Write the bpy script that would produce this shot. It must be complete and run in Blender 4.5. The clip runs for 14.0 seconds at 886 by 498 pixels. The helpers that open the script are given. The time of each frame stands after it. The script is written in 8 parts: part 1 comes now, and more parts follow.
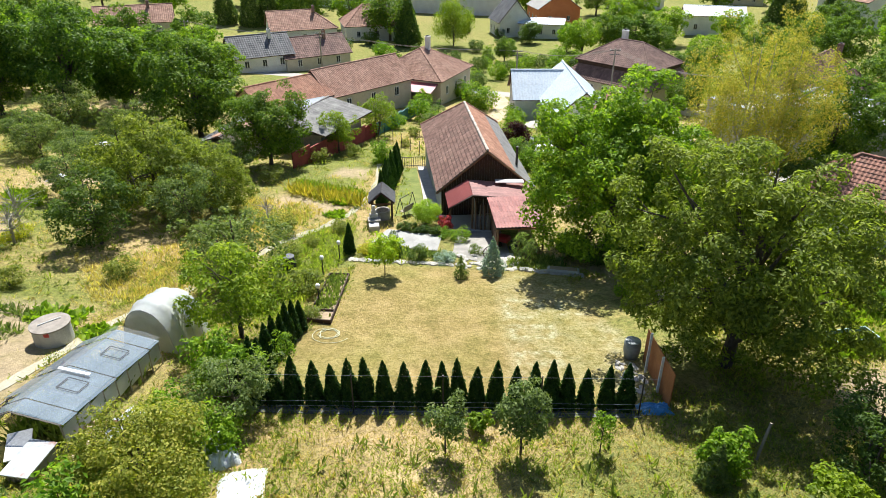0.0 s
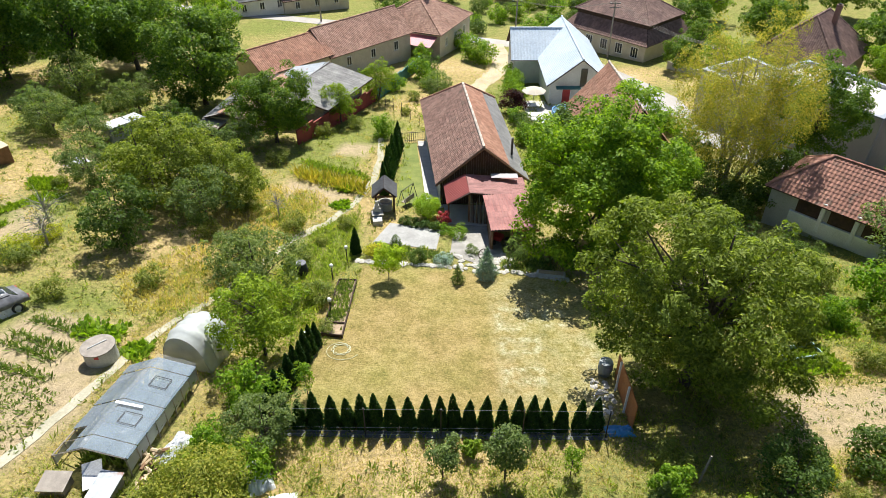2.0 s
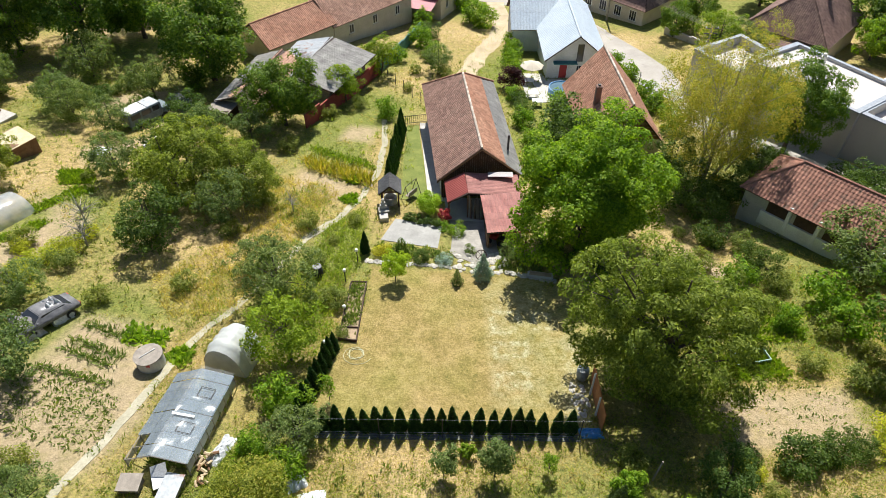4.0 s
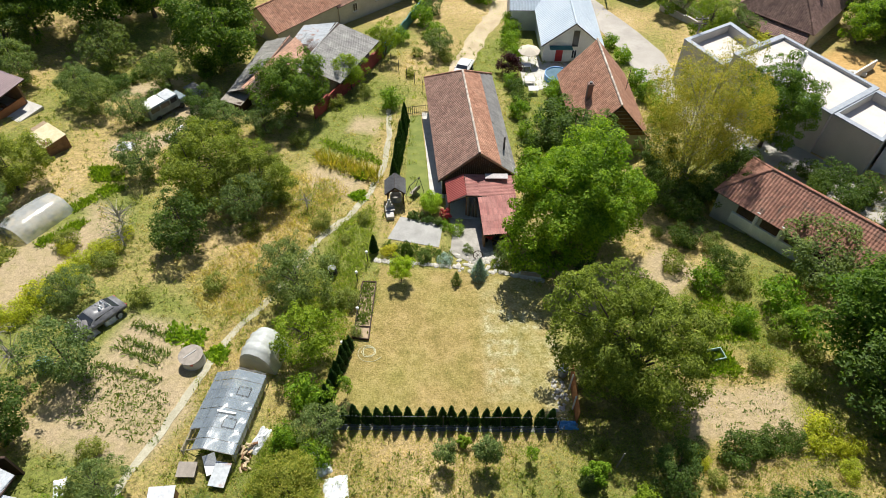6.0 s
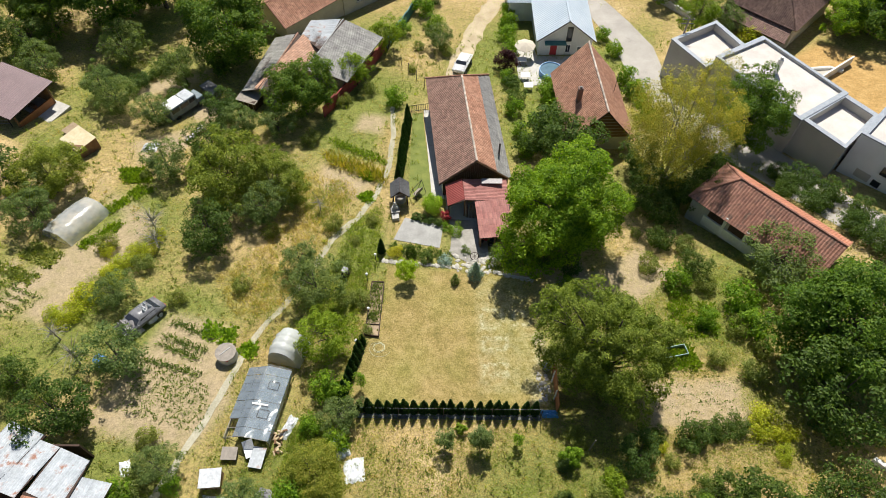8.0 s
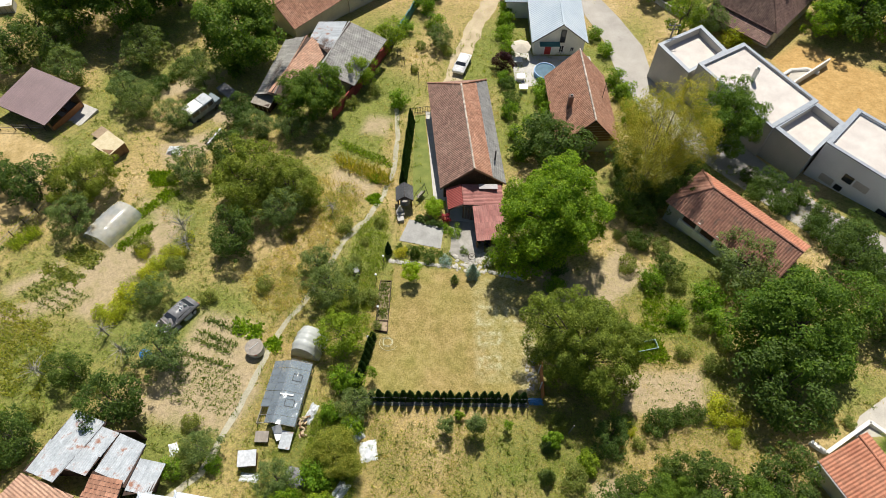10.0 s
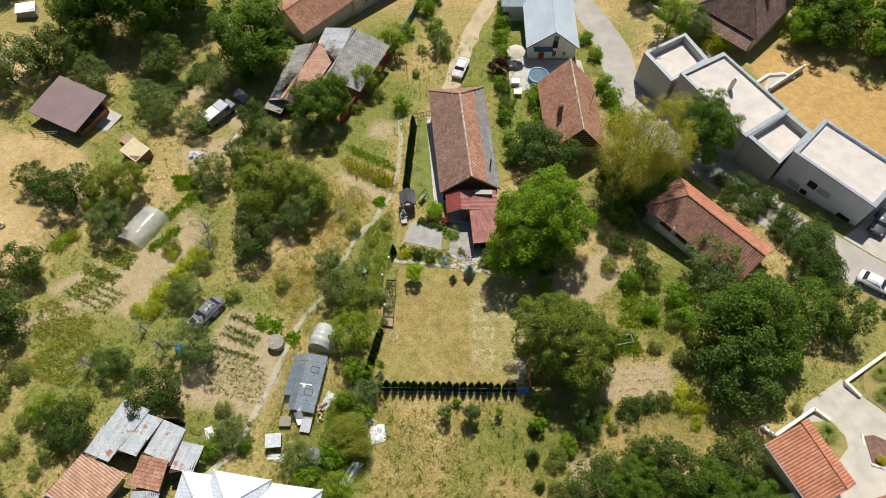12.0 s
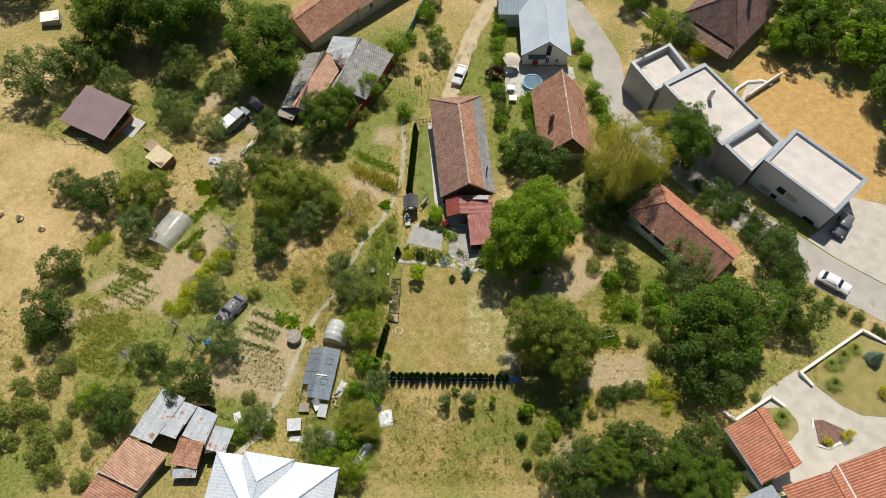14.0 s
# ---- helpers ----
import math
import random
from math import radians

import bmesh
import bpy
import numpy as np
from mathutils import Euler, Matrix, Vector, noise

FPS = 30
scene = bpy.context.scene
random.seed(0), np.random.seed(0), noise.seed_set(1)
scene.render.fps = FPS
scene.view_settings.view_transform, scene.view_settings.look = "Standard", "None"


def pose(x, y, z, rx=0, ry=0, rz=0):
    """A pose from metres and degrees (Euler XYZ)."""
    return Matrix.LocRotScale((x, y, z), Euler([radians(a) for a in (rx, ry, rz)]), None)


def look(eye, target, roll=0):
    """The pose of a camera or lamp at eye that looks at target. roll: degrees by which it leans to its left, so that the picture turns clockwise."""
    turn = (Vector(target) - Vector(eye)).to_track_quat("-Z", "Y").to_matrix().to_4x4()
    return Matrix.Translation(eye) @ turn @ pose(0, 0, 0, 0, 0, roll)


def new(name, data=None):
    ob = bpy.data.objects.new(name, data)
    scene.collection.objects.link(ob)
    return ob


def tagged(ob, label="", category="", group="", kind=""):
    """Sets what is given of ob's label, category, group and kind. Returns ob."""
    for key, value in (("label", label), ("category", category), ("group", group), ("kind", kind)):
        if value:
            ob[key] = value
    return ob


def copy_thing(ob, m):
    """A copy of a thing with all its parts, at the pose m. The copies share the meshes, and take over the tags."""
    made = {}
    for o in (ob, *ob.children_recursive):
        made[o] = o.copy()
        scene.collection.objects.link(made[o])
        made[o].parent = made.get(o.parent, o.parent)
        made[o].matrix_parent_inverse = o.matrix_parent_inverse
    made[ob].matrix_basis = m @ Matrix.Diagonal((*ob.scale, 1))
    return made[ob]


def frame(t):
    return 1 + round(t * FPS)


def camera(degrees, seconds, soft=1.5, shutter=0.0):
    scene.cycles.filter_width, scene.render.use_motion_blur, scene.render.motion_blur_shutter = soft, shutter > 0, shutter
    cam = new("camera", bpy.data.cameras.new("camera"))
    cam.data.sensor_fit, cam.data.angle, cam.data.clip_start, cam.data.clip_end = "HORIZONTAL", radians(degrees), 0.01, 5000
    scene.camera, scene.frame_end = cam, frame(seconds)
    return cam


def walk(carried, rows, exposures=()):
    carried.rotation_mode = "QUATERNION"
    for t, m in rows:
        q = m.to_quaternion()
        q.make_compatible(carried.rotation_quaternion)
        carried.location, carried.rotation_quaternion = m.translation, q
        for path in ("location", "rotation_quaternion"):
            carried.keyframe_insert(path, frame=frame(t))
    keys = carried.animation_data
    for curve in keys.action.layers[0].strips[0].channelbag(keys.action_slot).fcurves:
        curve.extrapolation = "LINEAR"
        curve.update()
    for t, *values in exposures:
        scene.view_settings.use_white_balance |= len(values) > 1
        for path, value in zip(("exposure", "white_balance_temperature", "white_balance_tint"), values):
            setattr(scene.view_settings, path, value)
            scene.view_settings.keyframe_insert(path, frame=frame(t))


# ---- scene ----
cam = camera(68.6, 14.0, soft=0.75)
METRES, EYE, TILT, LEAN, TURN = 60.0, 20.57, -28.0, 0.0, 0.0
ROWS = [
    (0.0, 0.0, 0.0, 0.0, 0.0, 0.0, -0.0),
    (0.5, 0.0002, -0.0133, 0.0254, -0.01, -1.94, -0.03),
    (1.0, 0.0007, -0.0275, 0.0521, -0.02, -3.89, -0.03),
    (1.5, 0.0012, -0.0421, 0.0796, -0.02, -5.84, -0.04),
    (2.0, 0.0012, -0.0573, 0.1078, -0.03, -7.76, -0.04),
    (2.5, 0.0009, -0.0731, 0.1365, -0.02, -9.63, -0.06),
    (3.0, 0.0006, -0.0893, 0.1655, -0.02, -11.41, -0.08),
    (5.5, -0.0015, -0.1701, 0.3177, 0.01, -19.44, -0.21),
    (6.0, -0.0019, -0.1873, 0.3495, 0.01, -20.85, -0.24),
    (6.5, -0.0027, -0.2049, 0.3816, -0.02, -22.17, -0.27),
    (7.0, -0.003, -0.222, 0.4138, -0.0, -23.44, -0.29),
    (7.5, -0.0037, -0.2394, 0.4464, -0.01, -24.64, -0.31),
    (8.0, -0.0042, -0.2568, 0.4791, -0.01, -25.79, -0.34),
    (10.5, -0.0093, -0.3447, 0.6465, -0.06, -30.82, -0.5),
    (11.0, -0.0099, -0.3623, 0.68, -0.07, -31.67, -0.53),
    (11.5, -0.0105, -0.3797, 0.7136, -0.08, -32.49, -0.55),
    (12.0, -0.0111, -0.3973, 0.7475, -0.09, -33.28, -0.58),
    (12.5, -0.0119, -0.4153, 0.7811, -0.1, -34.02, -0.6),
    (13.0, -0.013, -0.4336, 0.8149, -0.1, -34.7, -0.62),
    (13.5, -0.0139, -0.4518, 0.8486, -0.1, -35.36, -0.64),
    (14.0, -0.0146, -0.4699, 0.8825, -0.11, -36.0, -0.66),
]
walk(cam, [(t, pose(0, 0, EYE, TILT, LEAN, TURN) @ pose(METRES * x, METRES * y, METRES * z, 90 + pitch, roll, yaw)) for t, x, y, z, yaw, pitch, roll in ROWS],
     exposures=[(0.0, 0.95, 6000, 10), (3.0, 0.78, 6150, 10), (6.5, 0.54, 6280, 10), (10.5, 0.29, 6380, 10), (14.0, 0.06, 6430, 10)])

# ---- light ----
SUN_AZ, SUN_EL = radians(5.0), radians(54.0)      # azimuth from +y towards +x
world = bpy.data.worlds.new("sky")
scene.world = world
world.use_nodes = True
wn = world.node_tree
sky = wn.nodes.new("ShaderNodeTexSky")
sky.sky_type = "NISHITA"
sky.sun_disc = False
sky.sun_elevation, sky.sun_rotation = SUN_EL, SUN_AZ
wn.links.new(sky.outputs[0], wn.nodes["Background"].inputs[0])
wn.nodes["Background"].inputs[1].default_value = 0.06
sun_data = bpy.data.lights.new("sun", "SUN")
sun_data.energy, sun_data.angle, sun_data.color = 5.0, radians(0.5), (1.0, 0.94, 0.83)
sun = new("sun", sun_data)
sun.matrix_world = look((0, 0, 0), (-math.sin(SUN_AZ) * math.cos(SUN_EL), -math.cos(SUN_AZ) * math.cos(SUN_EL), -math.sin(SUN_EL)))


# ---- the lie of the land ----
def gz(x, y):
    """Height of the ground: a hillside that falls to the village and flattens there."""
    x = np.clip(x, -75.0, 75.0)
    y = np.clip(y, -60.0, 171.0)
    return 5.69 - 0.0161 * x - 0.178 * y + 0.00054 * x * x + 0.00052 * np.where(y > 0, y * y, 0.0)


# ---- materials ----
def nodes_of(name):
    m = bpy.data.materials.new(name)
    m.use_nodes = True
    nt = m.node_tree
    return m, nt, nt.nodes["Principled BSDF"]


def ramp(nt, fac, stops):
    r = nt.nodes.new("ShaderNodeValToRGB")
    els = r.color_ramp.elements
    while len(els) < len(stops):
        els.new(0.5)
    for e, (p, c) in zip(els, stops):
        e.position, e.color = p, (*c, 1)
    nt.links.new(fac, r.inputs[0])
    return r.outputs[0]


def tex_noise(nt, vec, scale, detail=4.0, rough=0.55):
    n = nt.nodes.new("ShaderNodeTexNoise")
    n.inputs["Scale"].default_value = scale
    n.inputs["Detail"].default_value = detail
    n.inputs["Roughness"].default_value = rough
    nt.links.new(vec, n.inputs["Vector"])
    return n.outputs["Fac"]


def mixed(nt, fac, a, b, blend="MIX"):
    m = nt.nodes.new("ShaderNodeMix")
    m.data_type, m.blend_type = "RGBA", blend
    for sock, v in ((m.inputs[0], fac), (m.inputs[6], a), (m.inputs[7], b)):
        if isinstance(v, (int, float)):
            sock.default_value = v
        elif isinstance(v, tuple):
            sock.default_value = (*v, 1)
        else:
            nt.links.new(v, sock)
    return m.outputs[2]


def calc(nt, op, a, b=0.0):
    m = nt.nodes.new("ShaderNodeMath")
    m.operation = op
    m.use_clamp = op != "SUBTRACT"
    for sock, v in ((m.inputs[0], a), (m.inputs[1], b)):
        if isinstance(v, (int, float)):
            sock.default_value = v
        else:
            nt.links.new(v, sock)
    return m.outputs[0]


def bump(nt, bsdf, height, strength, dist):
    b = nt.nodes.new("ShaderNodeBump")
    b.inputs["Strength"].default_value, b.inputs["Distance"].default_value = strength, dist
    nt.links.new(height, b.inputs["Height"])
    nt.links.new(b.outputs[0], bsdf.inputs["Normal"])


def coords(nt, kind="Object"):
    return nt.nodes.new("ShaderNodeTexCoord").outputs[kind]


def surface(name, c1, c2, scale=1.5, rough=0.85, metal=0.0, fine=18.0, bump_s=0.3, bump_d=0.02, island=0.0, spot=None):
    """A plain weathered surface: two tones in large patches, fine grain, optional tone per piece and stains."""
    m, nt, b = nodes_of(name)
    co = coords(nt)
    n1, n2 = tex_noise(nt, co, scale), tex_noise(nt, co, fine, 3.0)
    col = ramp(nt, n1, [(0.32, c1), (0.68, c2)])
    dark = ramp(nt, n2, [(0.3, (0.72, 0.72, 0.72)), (0.7, (1.1, 1.1, 1.1))])
    col = mixed(nt, 0.8, col, dark, "MULTIPLY")
    if island:
        g = nt.nodes.new("ShaderNodeNewGeometry")
        tone = ramp(nt, g.outputs["Random Per Island"], [(0.0, (1 - island,) * 3), (1.0, (1 + island * 0.6,) * 3)])
        col = mixed(nt, 1.0, col, tone, "MULTIPLY")
    if spot:
        col = mixed(nt, ramp(nt, tex_noise(nt, co, spot[1], 5.0, 0.65), [(spot[2], (0, 0, 0)), (spot[2] + 0.1, (1, 1, 1))]), col, spot[0])
    nt.links.new(col, b.inputs["Base Color"])
    b.inputs["Roughness"].default_value, b.inputs["Metallic"].default_value = rough, metal
    bump(nt, b, n2, bump_s, bump_d)
    return m


def leaf_material(name, c1, c2, c3, trans=0.5):
    """Leaves: tone from leaf to leaf and from tree to tree, and light that shines through."""
    m, nt, b = nodes_of(name)
    g = nt.nodes.new("ShaderNodeNewGeometry")
    o = nt.nodes.new("ShaderNodeObjectInfo")
    col = ramp(nt, g.outputs["Random Per Island"], [(0.0, c1), (0.55, c2), (1.0, c3)])
    big = tex_noise(nt, coords(nt), 0.7, 2.0)
    col = mixed(nt, 0.7, col, ramp(nt, big, [(0.3, (0.72, 0.8, 0.7)), (0.7, (1.2, 1.12, 0.95))]), "MULTIPLY")
    col = mixed(nt, 0.5, col, ramp(nt, o.outputs["Random"], [(0.0, (0.75, 0.85, 0.9)), (1.0, (1.15, 1.05, 0.8))]), "MULTIPLY")
    nt.links.new(col, b.inputs["Base Color"])
    b.inputs["Roughness"].default_value = 0.55
    b.inputs["Specular IOR Level"].default_value = 0.22
    t = nt.nodes.new("ShaderNodeBsdfTranslucent")
    nt.links.new(mixed(nt, 1.0, col, (1.35, 1.45, 0.5), "MULTIPLY"), t.inputs[0])
    mx = nt.nodes.new("ShaderNodeMixShader")
    mx.inputs[0].default_value = trans
    nt.links.new(b.outputs[0], mx.inputs[1])
    nt.links.new(t.outputs[0], mx.inputs[2])
    nt.links.new(mx.outputs[0], nt.nodes["Material Output"].inputs[0])
    return m


LEAF_WALNUT = leaf_material("walnut_leaf", (0.095, 0.18, 0.011), (0.195, 0.32, 0.02), (0.335, 0.455, 0.036), 0.52)
LEAF_DARK = leaf_material("dark_leaf", (0.05, 0.09, 0.018), (0.09, 0.15, 0.028), (0.16, 0.225, 0.05), 0.47)
LEAF_DEEP = leaf_material("deep_green_leaf", (0.06, 0.12, 0.012), (0.12, 0.205, 0.022), (0.21, 0.30, 0.04), 0.47)
LEAF_OLIVE = leaf_material("apple_leaf", (0.095, 0.145, 0.05), (0.165, 0.225, 0.075), (0.26, 0.32, 0.13), 0.47)
LEAF_YELLOW = leaf_material("birch_leaf", (0.20, 0.25, 0.04), (0.42, 0.385, 0.06), (0.60, 0.47, 0.10), 0.47)
LEAF_BROWNISH = leaf_material("tired_walnut_leaf", (0.118, 0.155, 0.022), (0.22, 0.265, 0.035), (0.375, 0.415, 0.075), 0.48)
LEAF_BRIGHT = leaf_material("bright_leaf", (0.13, 0.20, 0.012), (0.22, 0.31, 0.02), (0.34, 0.42, 0.035), 0.47)
LEAF_THUJA = leaf_material("thuja_leaf", (0.018, 0.050, 0.010), (0.035, 0.085, 0.016), (0.060, 0.120, 0.022), 0.47)
LEAF_BLUE = leaf_material("spruce_needle", (0.17, 0.25, 0.29), (0.29, 0.40, 0.45), (0.44, 0.55, 0.60), 0.33)
LEAF_ELDER = leaf_material("elder_leaf", (0.14, 0.18, 0.025), (0.25, 0.29, 0.045), (0.42, 0.40, 0.10), 0.47)
LEAF_WILD = leaf_material("weed_leaf", (0.13, 0.17, 0.04), (0.23, 0.27, 0.065), (0.36, 0.37, 0.12), 0.47)
LEAF_VINE = leaf_material("vine_leaf", (0.28, 0.33, 0.025), (0.46, 0.48, 0.04), (0.60, 0.58, 0.08), 0.52)
LEAF_LIME = leaf_material("lime_leaf", (0.22, 0.32, 0.012), (0.36, 0.48, 0.02), (0.50, 0.60, 0.04), 0.52)
LEAF_RED = leaf_material("red_maple_leaf", (0.24, 0.03, 0.06), (0.48, 0.07, 0.13), (0.66, 0.13, 0.20), 0.47)
LEAF_PURPLE = leaf_material("plum_leaf", (0.030, 0.010, 0.014), (0.060, 0.018, 0.024), (0.096, 0.024, 0.030), 0.47)
LEAF_GOLD = leaf_material("golden_leaf", (0.330, 0.330, 0.022), (0.495, 0.462, 0.033), (0.605, 0.550, 0.055), 0.47)
BARK = surface("bark", (0.06, 0.045, 0.035), (0.14, 0.11, 0.085), 4.0, 0.95, fine=30, bump_s=0.8)
BARK_PALE = surface("pale_bark", (0.28, 0.26, 0.22), (0.42, 0.39, 0.34), 3.0, 0.9, fine=20)
TILE_BROWN = surface("old_brown_tile", (0.26, 0.145, 0.11), (0.37, 0.225, 0.17), 0.5, 0.9, island=0.3, fine=9, spot=((0.16, 0.12, 0.09), 1.2, 0.6))
TILE_ORANGE = surface("old_orange_tile", (0.39, 0.19, 0.12), (0.51, 0.28, 0.185), 0.5, 0.9, island=0.28, fine=9, spot=((0.24, 0.13, 0.08), 1.4, 0.6))
TILE_RED = surface("red_pantile", (0.29, 0.135, 0.095), (0.41, 0.21, 0.15), 0.4, 0.9, island=0.25, fine=9, spot=((0.16, 0.10, 0.075), 1.1, 0.56))
TILE_CLAY = surface("clay_pantile", (0.42, 0.16, 0.09), (0.50, 0.22, 0.13), 0.6, 0.8, island=0.2, fine=9)
TILE_PINKISH = surface("faded_tile", (0.36, 0.20, 0.14), (0.48, 0.29, 0.21), 0.5, 0.9, island=0.3, fine=9)
TILE_DARK = surface("dark_brown_tile", (0.19, 0.115, 0.095), (0.29, 0.18, 0.145), 0.5, 0.9, island=0.3, fine=9)
TILE_GREY = surface("grey_slate", (0.10, 0.10, 0.105), (0.17, 0.17, 0.175), 0.6, 0.75, island=0.2, fine=9)
ASBESTOS = surface("fibre_cement", (0.30, 0.29, 0.28), (0.42, 0.41, 0.39), 0.8, 0.9, fine=12, island=0.12, spot=((0.17, 0.165, 0.16), 1.5, 0.58))
ASBESTOS_DARK = surface("mossy_fibre_cement", (0.26, 0.25, 0.24), (0.40, 0.39, 0.36), 0.9, 0.95, fine=12, island=0.22, spot=((0.17, 0.16, 0.145), 1.7, 0.6))
TILE_FADED = surface("sun_faded_tile", (0.47, 0.265, 0.175), (0.59, 0.37, 0.26), 0.5, 0.9, island=0.2, fine=9, spot=((0.60, 0.45, 0.36), 1.0, 0.66))
METAL_RED = surface("red_sheet_metal", (0.27, 0.06, 0.05), (0.36, 0.09, 0.075), 0.8, 0.5, fine=6, bump_s=0.1)
METAL_PINK = surface("pink_sheet_metal", (0.45, 0.13, 0.16), (0.52, 0.17, 0.20), 0.5, 0.5, fine=6, bump_s=0.1)
METAL_BLUE = surface("pale_blue_sheet", (0.50, 0.58, 0.66), (0.60, 0.67, 0.73), 0.4, 0.45, fine=5, bump_s=0.1)
METAL_BROWN = surface("brown_sheet_metal", (0.19, 0.125, 0.13), (0.24, 0.16, 0.165), 0.4, 0.5, fine=6, bump_s=0.1)
METAL_TIN = surface("galvanised_sheet", (0.38, 0.41, 0.44), (0.53, 0.56, 0.59), 0.9, 0.62, fine=5, bump_s=0.1, island=0.12, spot=((0.30, 0.15, 0.10), 0.9, 0.56))
METAL_FADED = surface("sun_faded_red_sheet", (0.29, 0.105, 0.09), (0.40, 0.175, 0.15), 0.9, 0.6, fine=7, bump_s=0.1, island=0.22)
METAL_WHITE = surface("white_sheet_metal", (0.54, 0.59, 0.66), (0.62, 0.67, 0.72), 0.5, 0.4, fine=5, bump_s=0.08)
PLASTER_WHITE = surface("white_plaster", (0.66, 0.65, 0.61), (0.76, 0.75, 0.72), 0.8, 0.9, fine=25, bump_s=0.1)
PLASTER_CREAM = surface("cream_plaster", (0.52, 0.46, 0.36), (0.62, 0.56, 0.46), 0.8, 0.9, fine=25, bump_s=0.1)
PLASTER_GREY = surface("grey_plaster", (0.42, 0.40, 0.37), (0.52, 0.50, 0.46), 0.6, 0.9, fine=25, bump_s=0.1, spot=((0.33, 0.31, 0.28), 0.8, 0.62))
PLASTER_ORANGE = surface("orange_plaster", (0.55, 0.17, 0.06), (0.62, 0.21, 0.08), 0.8, 0.9, fine=25, bump_s=0.1)
RENDER_NEW = surface("new_render", (0.72, 0.73, 0.74), (0.80, 0.81, 0.82), 0.4, 0.85, fine=30, bump_s=0.05)
RENDER_TAUPE = surface("taupe_render", (0.44, 0.42, 0.39), (0.51, 0.49, 0.45), 0.4, 0.85, fine=30, bump_s=0.05)
COPING = surface("grey_coping_metal", (0.27, 0.30, 0.34), (0.36, 0.39, 0.43), 2.0, 0.4, fine=8, bump_s=0.05)
GRAVEL_ROOF = surface("pale_roof_gravel", (0.55, 0.50, 0.46), (0.66, 0.61, 0.56), 0.6, 0.95, fine=40, bump_s=0.3)
WOOD_DARK = surface("dark_stained_wood", (0.035, 0.018, 0.012), (0.075, 0.04, 0.025), 3.0, 0.8, fine=25)
WOOD_MID = surface("brown_wood", (0.16, 0.085, 0.04), (0.25, 0.14, 0.07), 3.0, 0.8, fine=25)
WOOD_ORANGE = surface("orange_stained_board", (0.36, 0.13, 0.04), (0.45, 0.18, 0.06), 2.0, 0.7, fine=20)
WOOD_GREY = surface("weathered_wood", (0.24, 0.21, 0.18), (0.36, 0.32, 0.27), 3.0, 0.9, fine=25)
WOOD_PALE = surface("pale_wood", (0.45, 0.34, 0.20), (0.56, 0.44, 0.28), 3.0, 0.85, fine=25)
CONCRETE = surface("concrete", (0.42, 0.40, 0.37), (0.54, 0.52, 0.48), 1.5, 0.9, fine=20, spot=((0.33, 0.31, 0.28), 1.5, 0.62))
CONCRETE_PALE = surface("pale_concrete", (0.40, 0.37, 0.32), (0.51, 0.475, 0.415), 0.7, 0.9, fine=15)
STONE = surface("pale_stone", (0.32, 0.30, 0.26), (0.50, 0.47, 0.42), 2.0, 0.9, fine=15, island=0.25)
ASPHALT = surface("worn_asphalt", (0.34, 0.315, 0.28), (0.43, 0.40, 0.36), 0.35, 0.95, fine=20, spot=((0.27, 0.25, 0.225), 0.5, 0.6))
YARD_STONE = surface("grey_garden_gravel", (0.23, 0.215, 0.19), (0.37, 0.35, 0.315), 1.2, 0.95, fine=14, bump_s=0.5)
GRASS_STRIP = surface("green_mown_grass", (0.13, 0.165, 0.035), (0.20, 0.225, 0.055), 0.9, 1.0, fine=9, bump_s=0.4)
DRY_LAWN = surface("dry_mown_lawn", (0.22, 0.195, 0.065), (0.31, 0.255, 0.095), 0.6, 1.0, fine=7, bump_s=0.5)
GRAVEL = surface("dusty_track", (0.40, 0.32, 0.20), (0.52, 0.43, 0.29), 0.6, 0.95, fine=12)
PATH_DIRT = surface("trodden_path", (0.32, 0.30, 0.21), (0.44, 0.41, 0.31), 1.0, 0.95, fine=10)
SOIL = surface("bare_soil", (0.30, 0.22, 0.14), (0.42, 0.32, 0.21), 0.8, 0.95, fine=6, bump_s=0.6, bump_d=0.05)
BRICK_RED = surface("red_fence_paint", (0.22, 0.035, 0.03), (0.30, 0.055, 0.045), 1.0, 0.8, fine=15)
TEAL = surface("teal_paint", (0.04, 0.16, 0.16), (0.07, 0.22, 0.21), 1.0, 0.7, fine=15)
PAINT_WHITE = surface("white_paint", (0.72, 0.72, 0.71), (0.80, 0.80, 0.79), 1.0, 0.5, fine=15, bump_s=0.05)
PAINT_RED = surface("red_paint", (0.40, 0.03, 0.03), (0.48, 0.05, 0.04), 1.0, 0.5, fine=15, bump_s=0.05)
BLACK = surface("black_iron", (0.012, 0.012, 0.013), (0.03, 0.03, 0.03), 3.0, 0.5, fine=20, bump_s=0.1)
RUBBER = surface("rubber", (0.015, 0.015, 0.015), (0.03, 0.03, 0.03), 3.0, 0.8, fine=20, bump_s=0.1)
PLASTIC_WHITE = surface("white_sheeting", (0.50, 0.52, 0.55), (0.64, 0.66, 0.68), 1.5, 0.35, fine=4, bump_s=0.6, bump_d=0.05)
PLASTIC_BLUE = surface("blue_sheeting", (0.05, 0.22, 0.50), (0.10, 0.32, 0.62), 1.5, 0.4, fine=4, bump_s=0.6, bump_d=0.05)
PLASTIC_DARK = surface("grey_sheeting", (0.10, 0.10, 0.11), (0.24, 0.24, 0.25), 1.5, 0.35, fine=4, bump_s=0.6, bump_d=0.05)
CAR_WHITE = surface("white_car_paint", (0.78, 0.78, 0.78), (0.82, 0.82, 0.82), 1.0, 0.2, fine=4, bump_s=0.0)
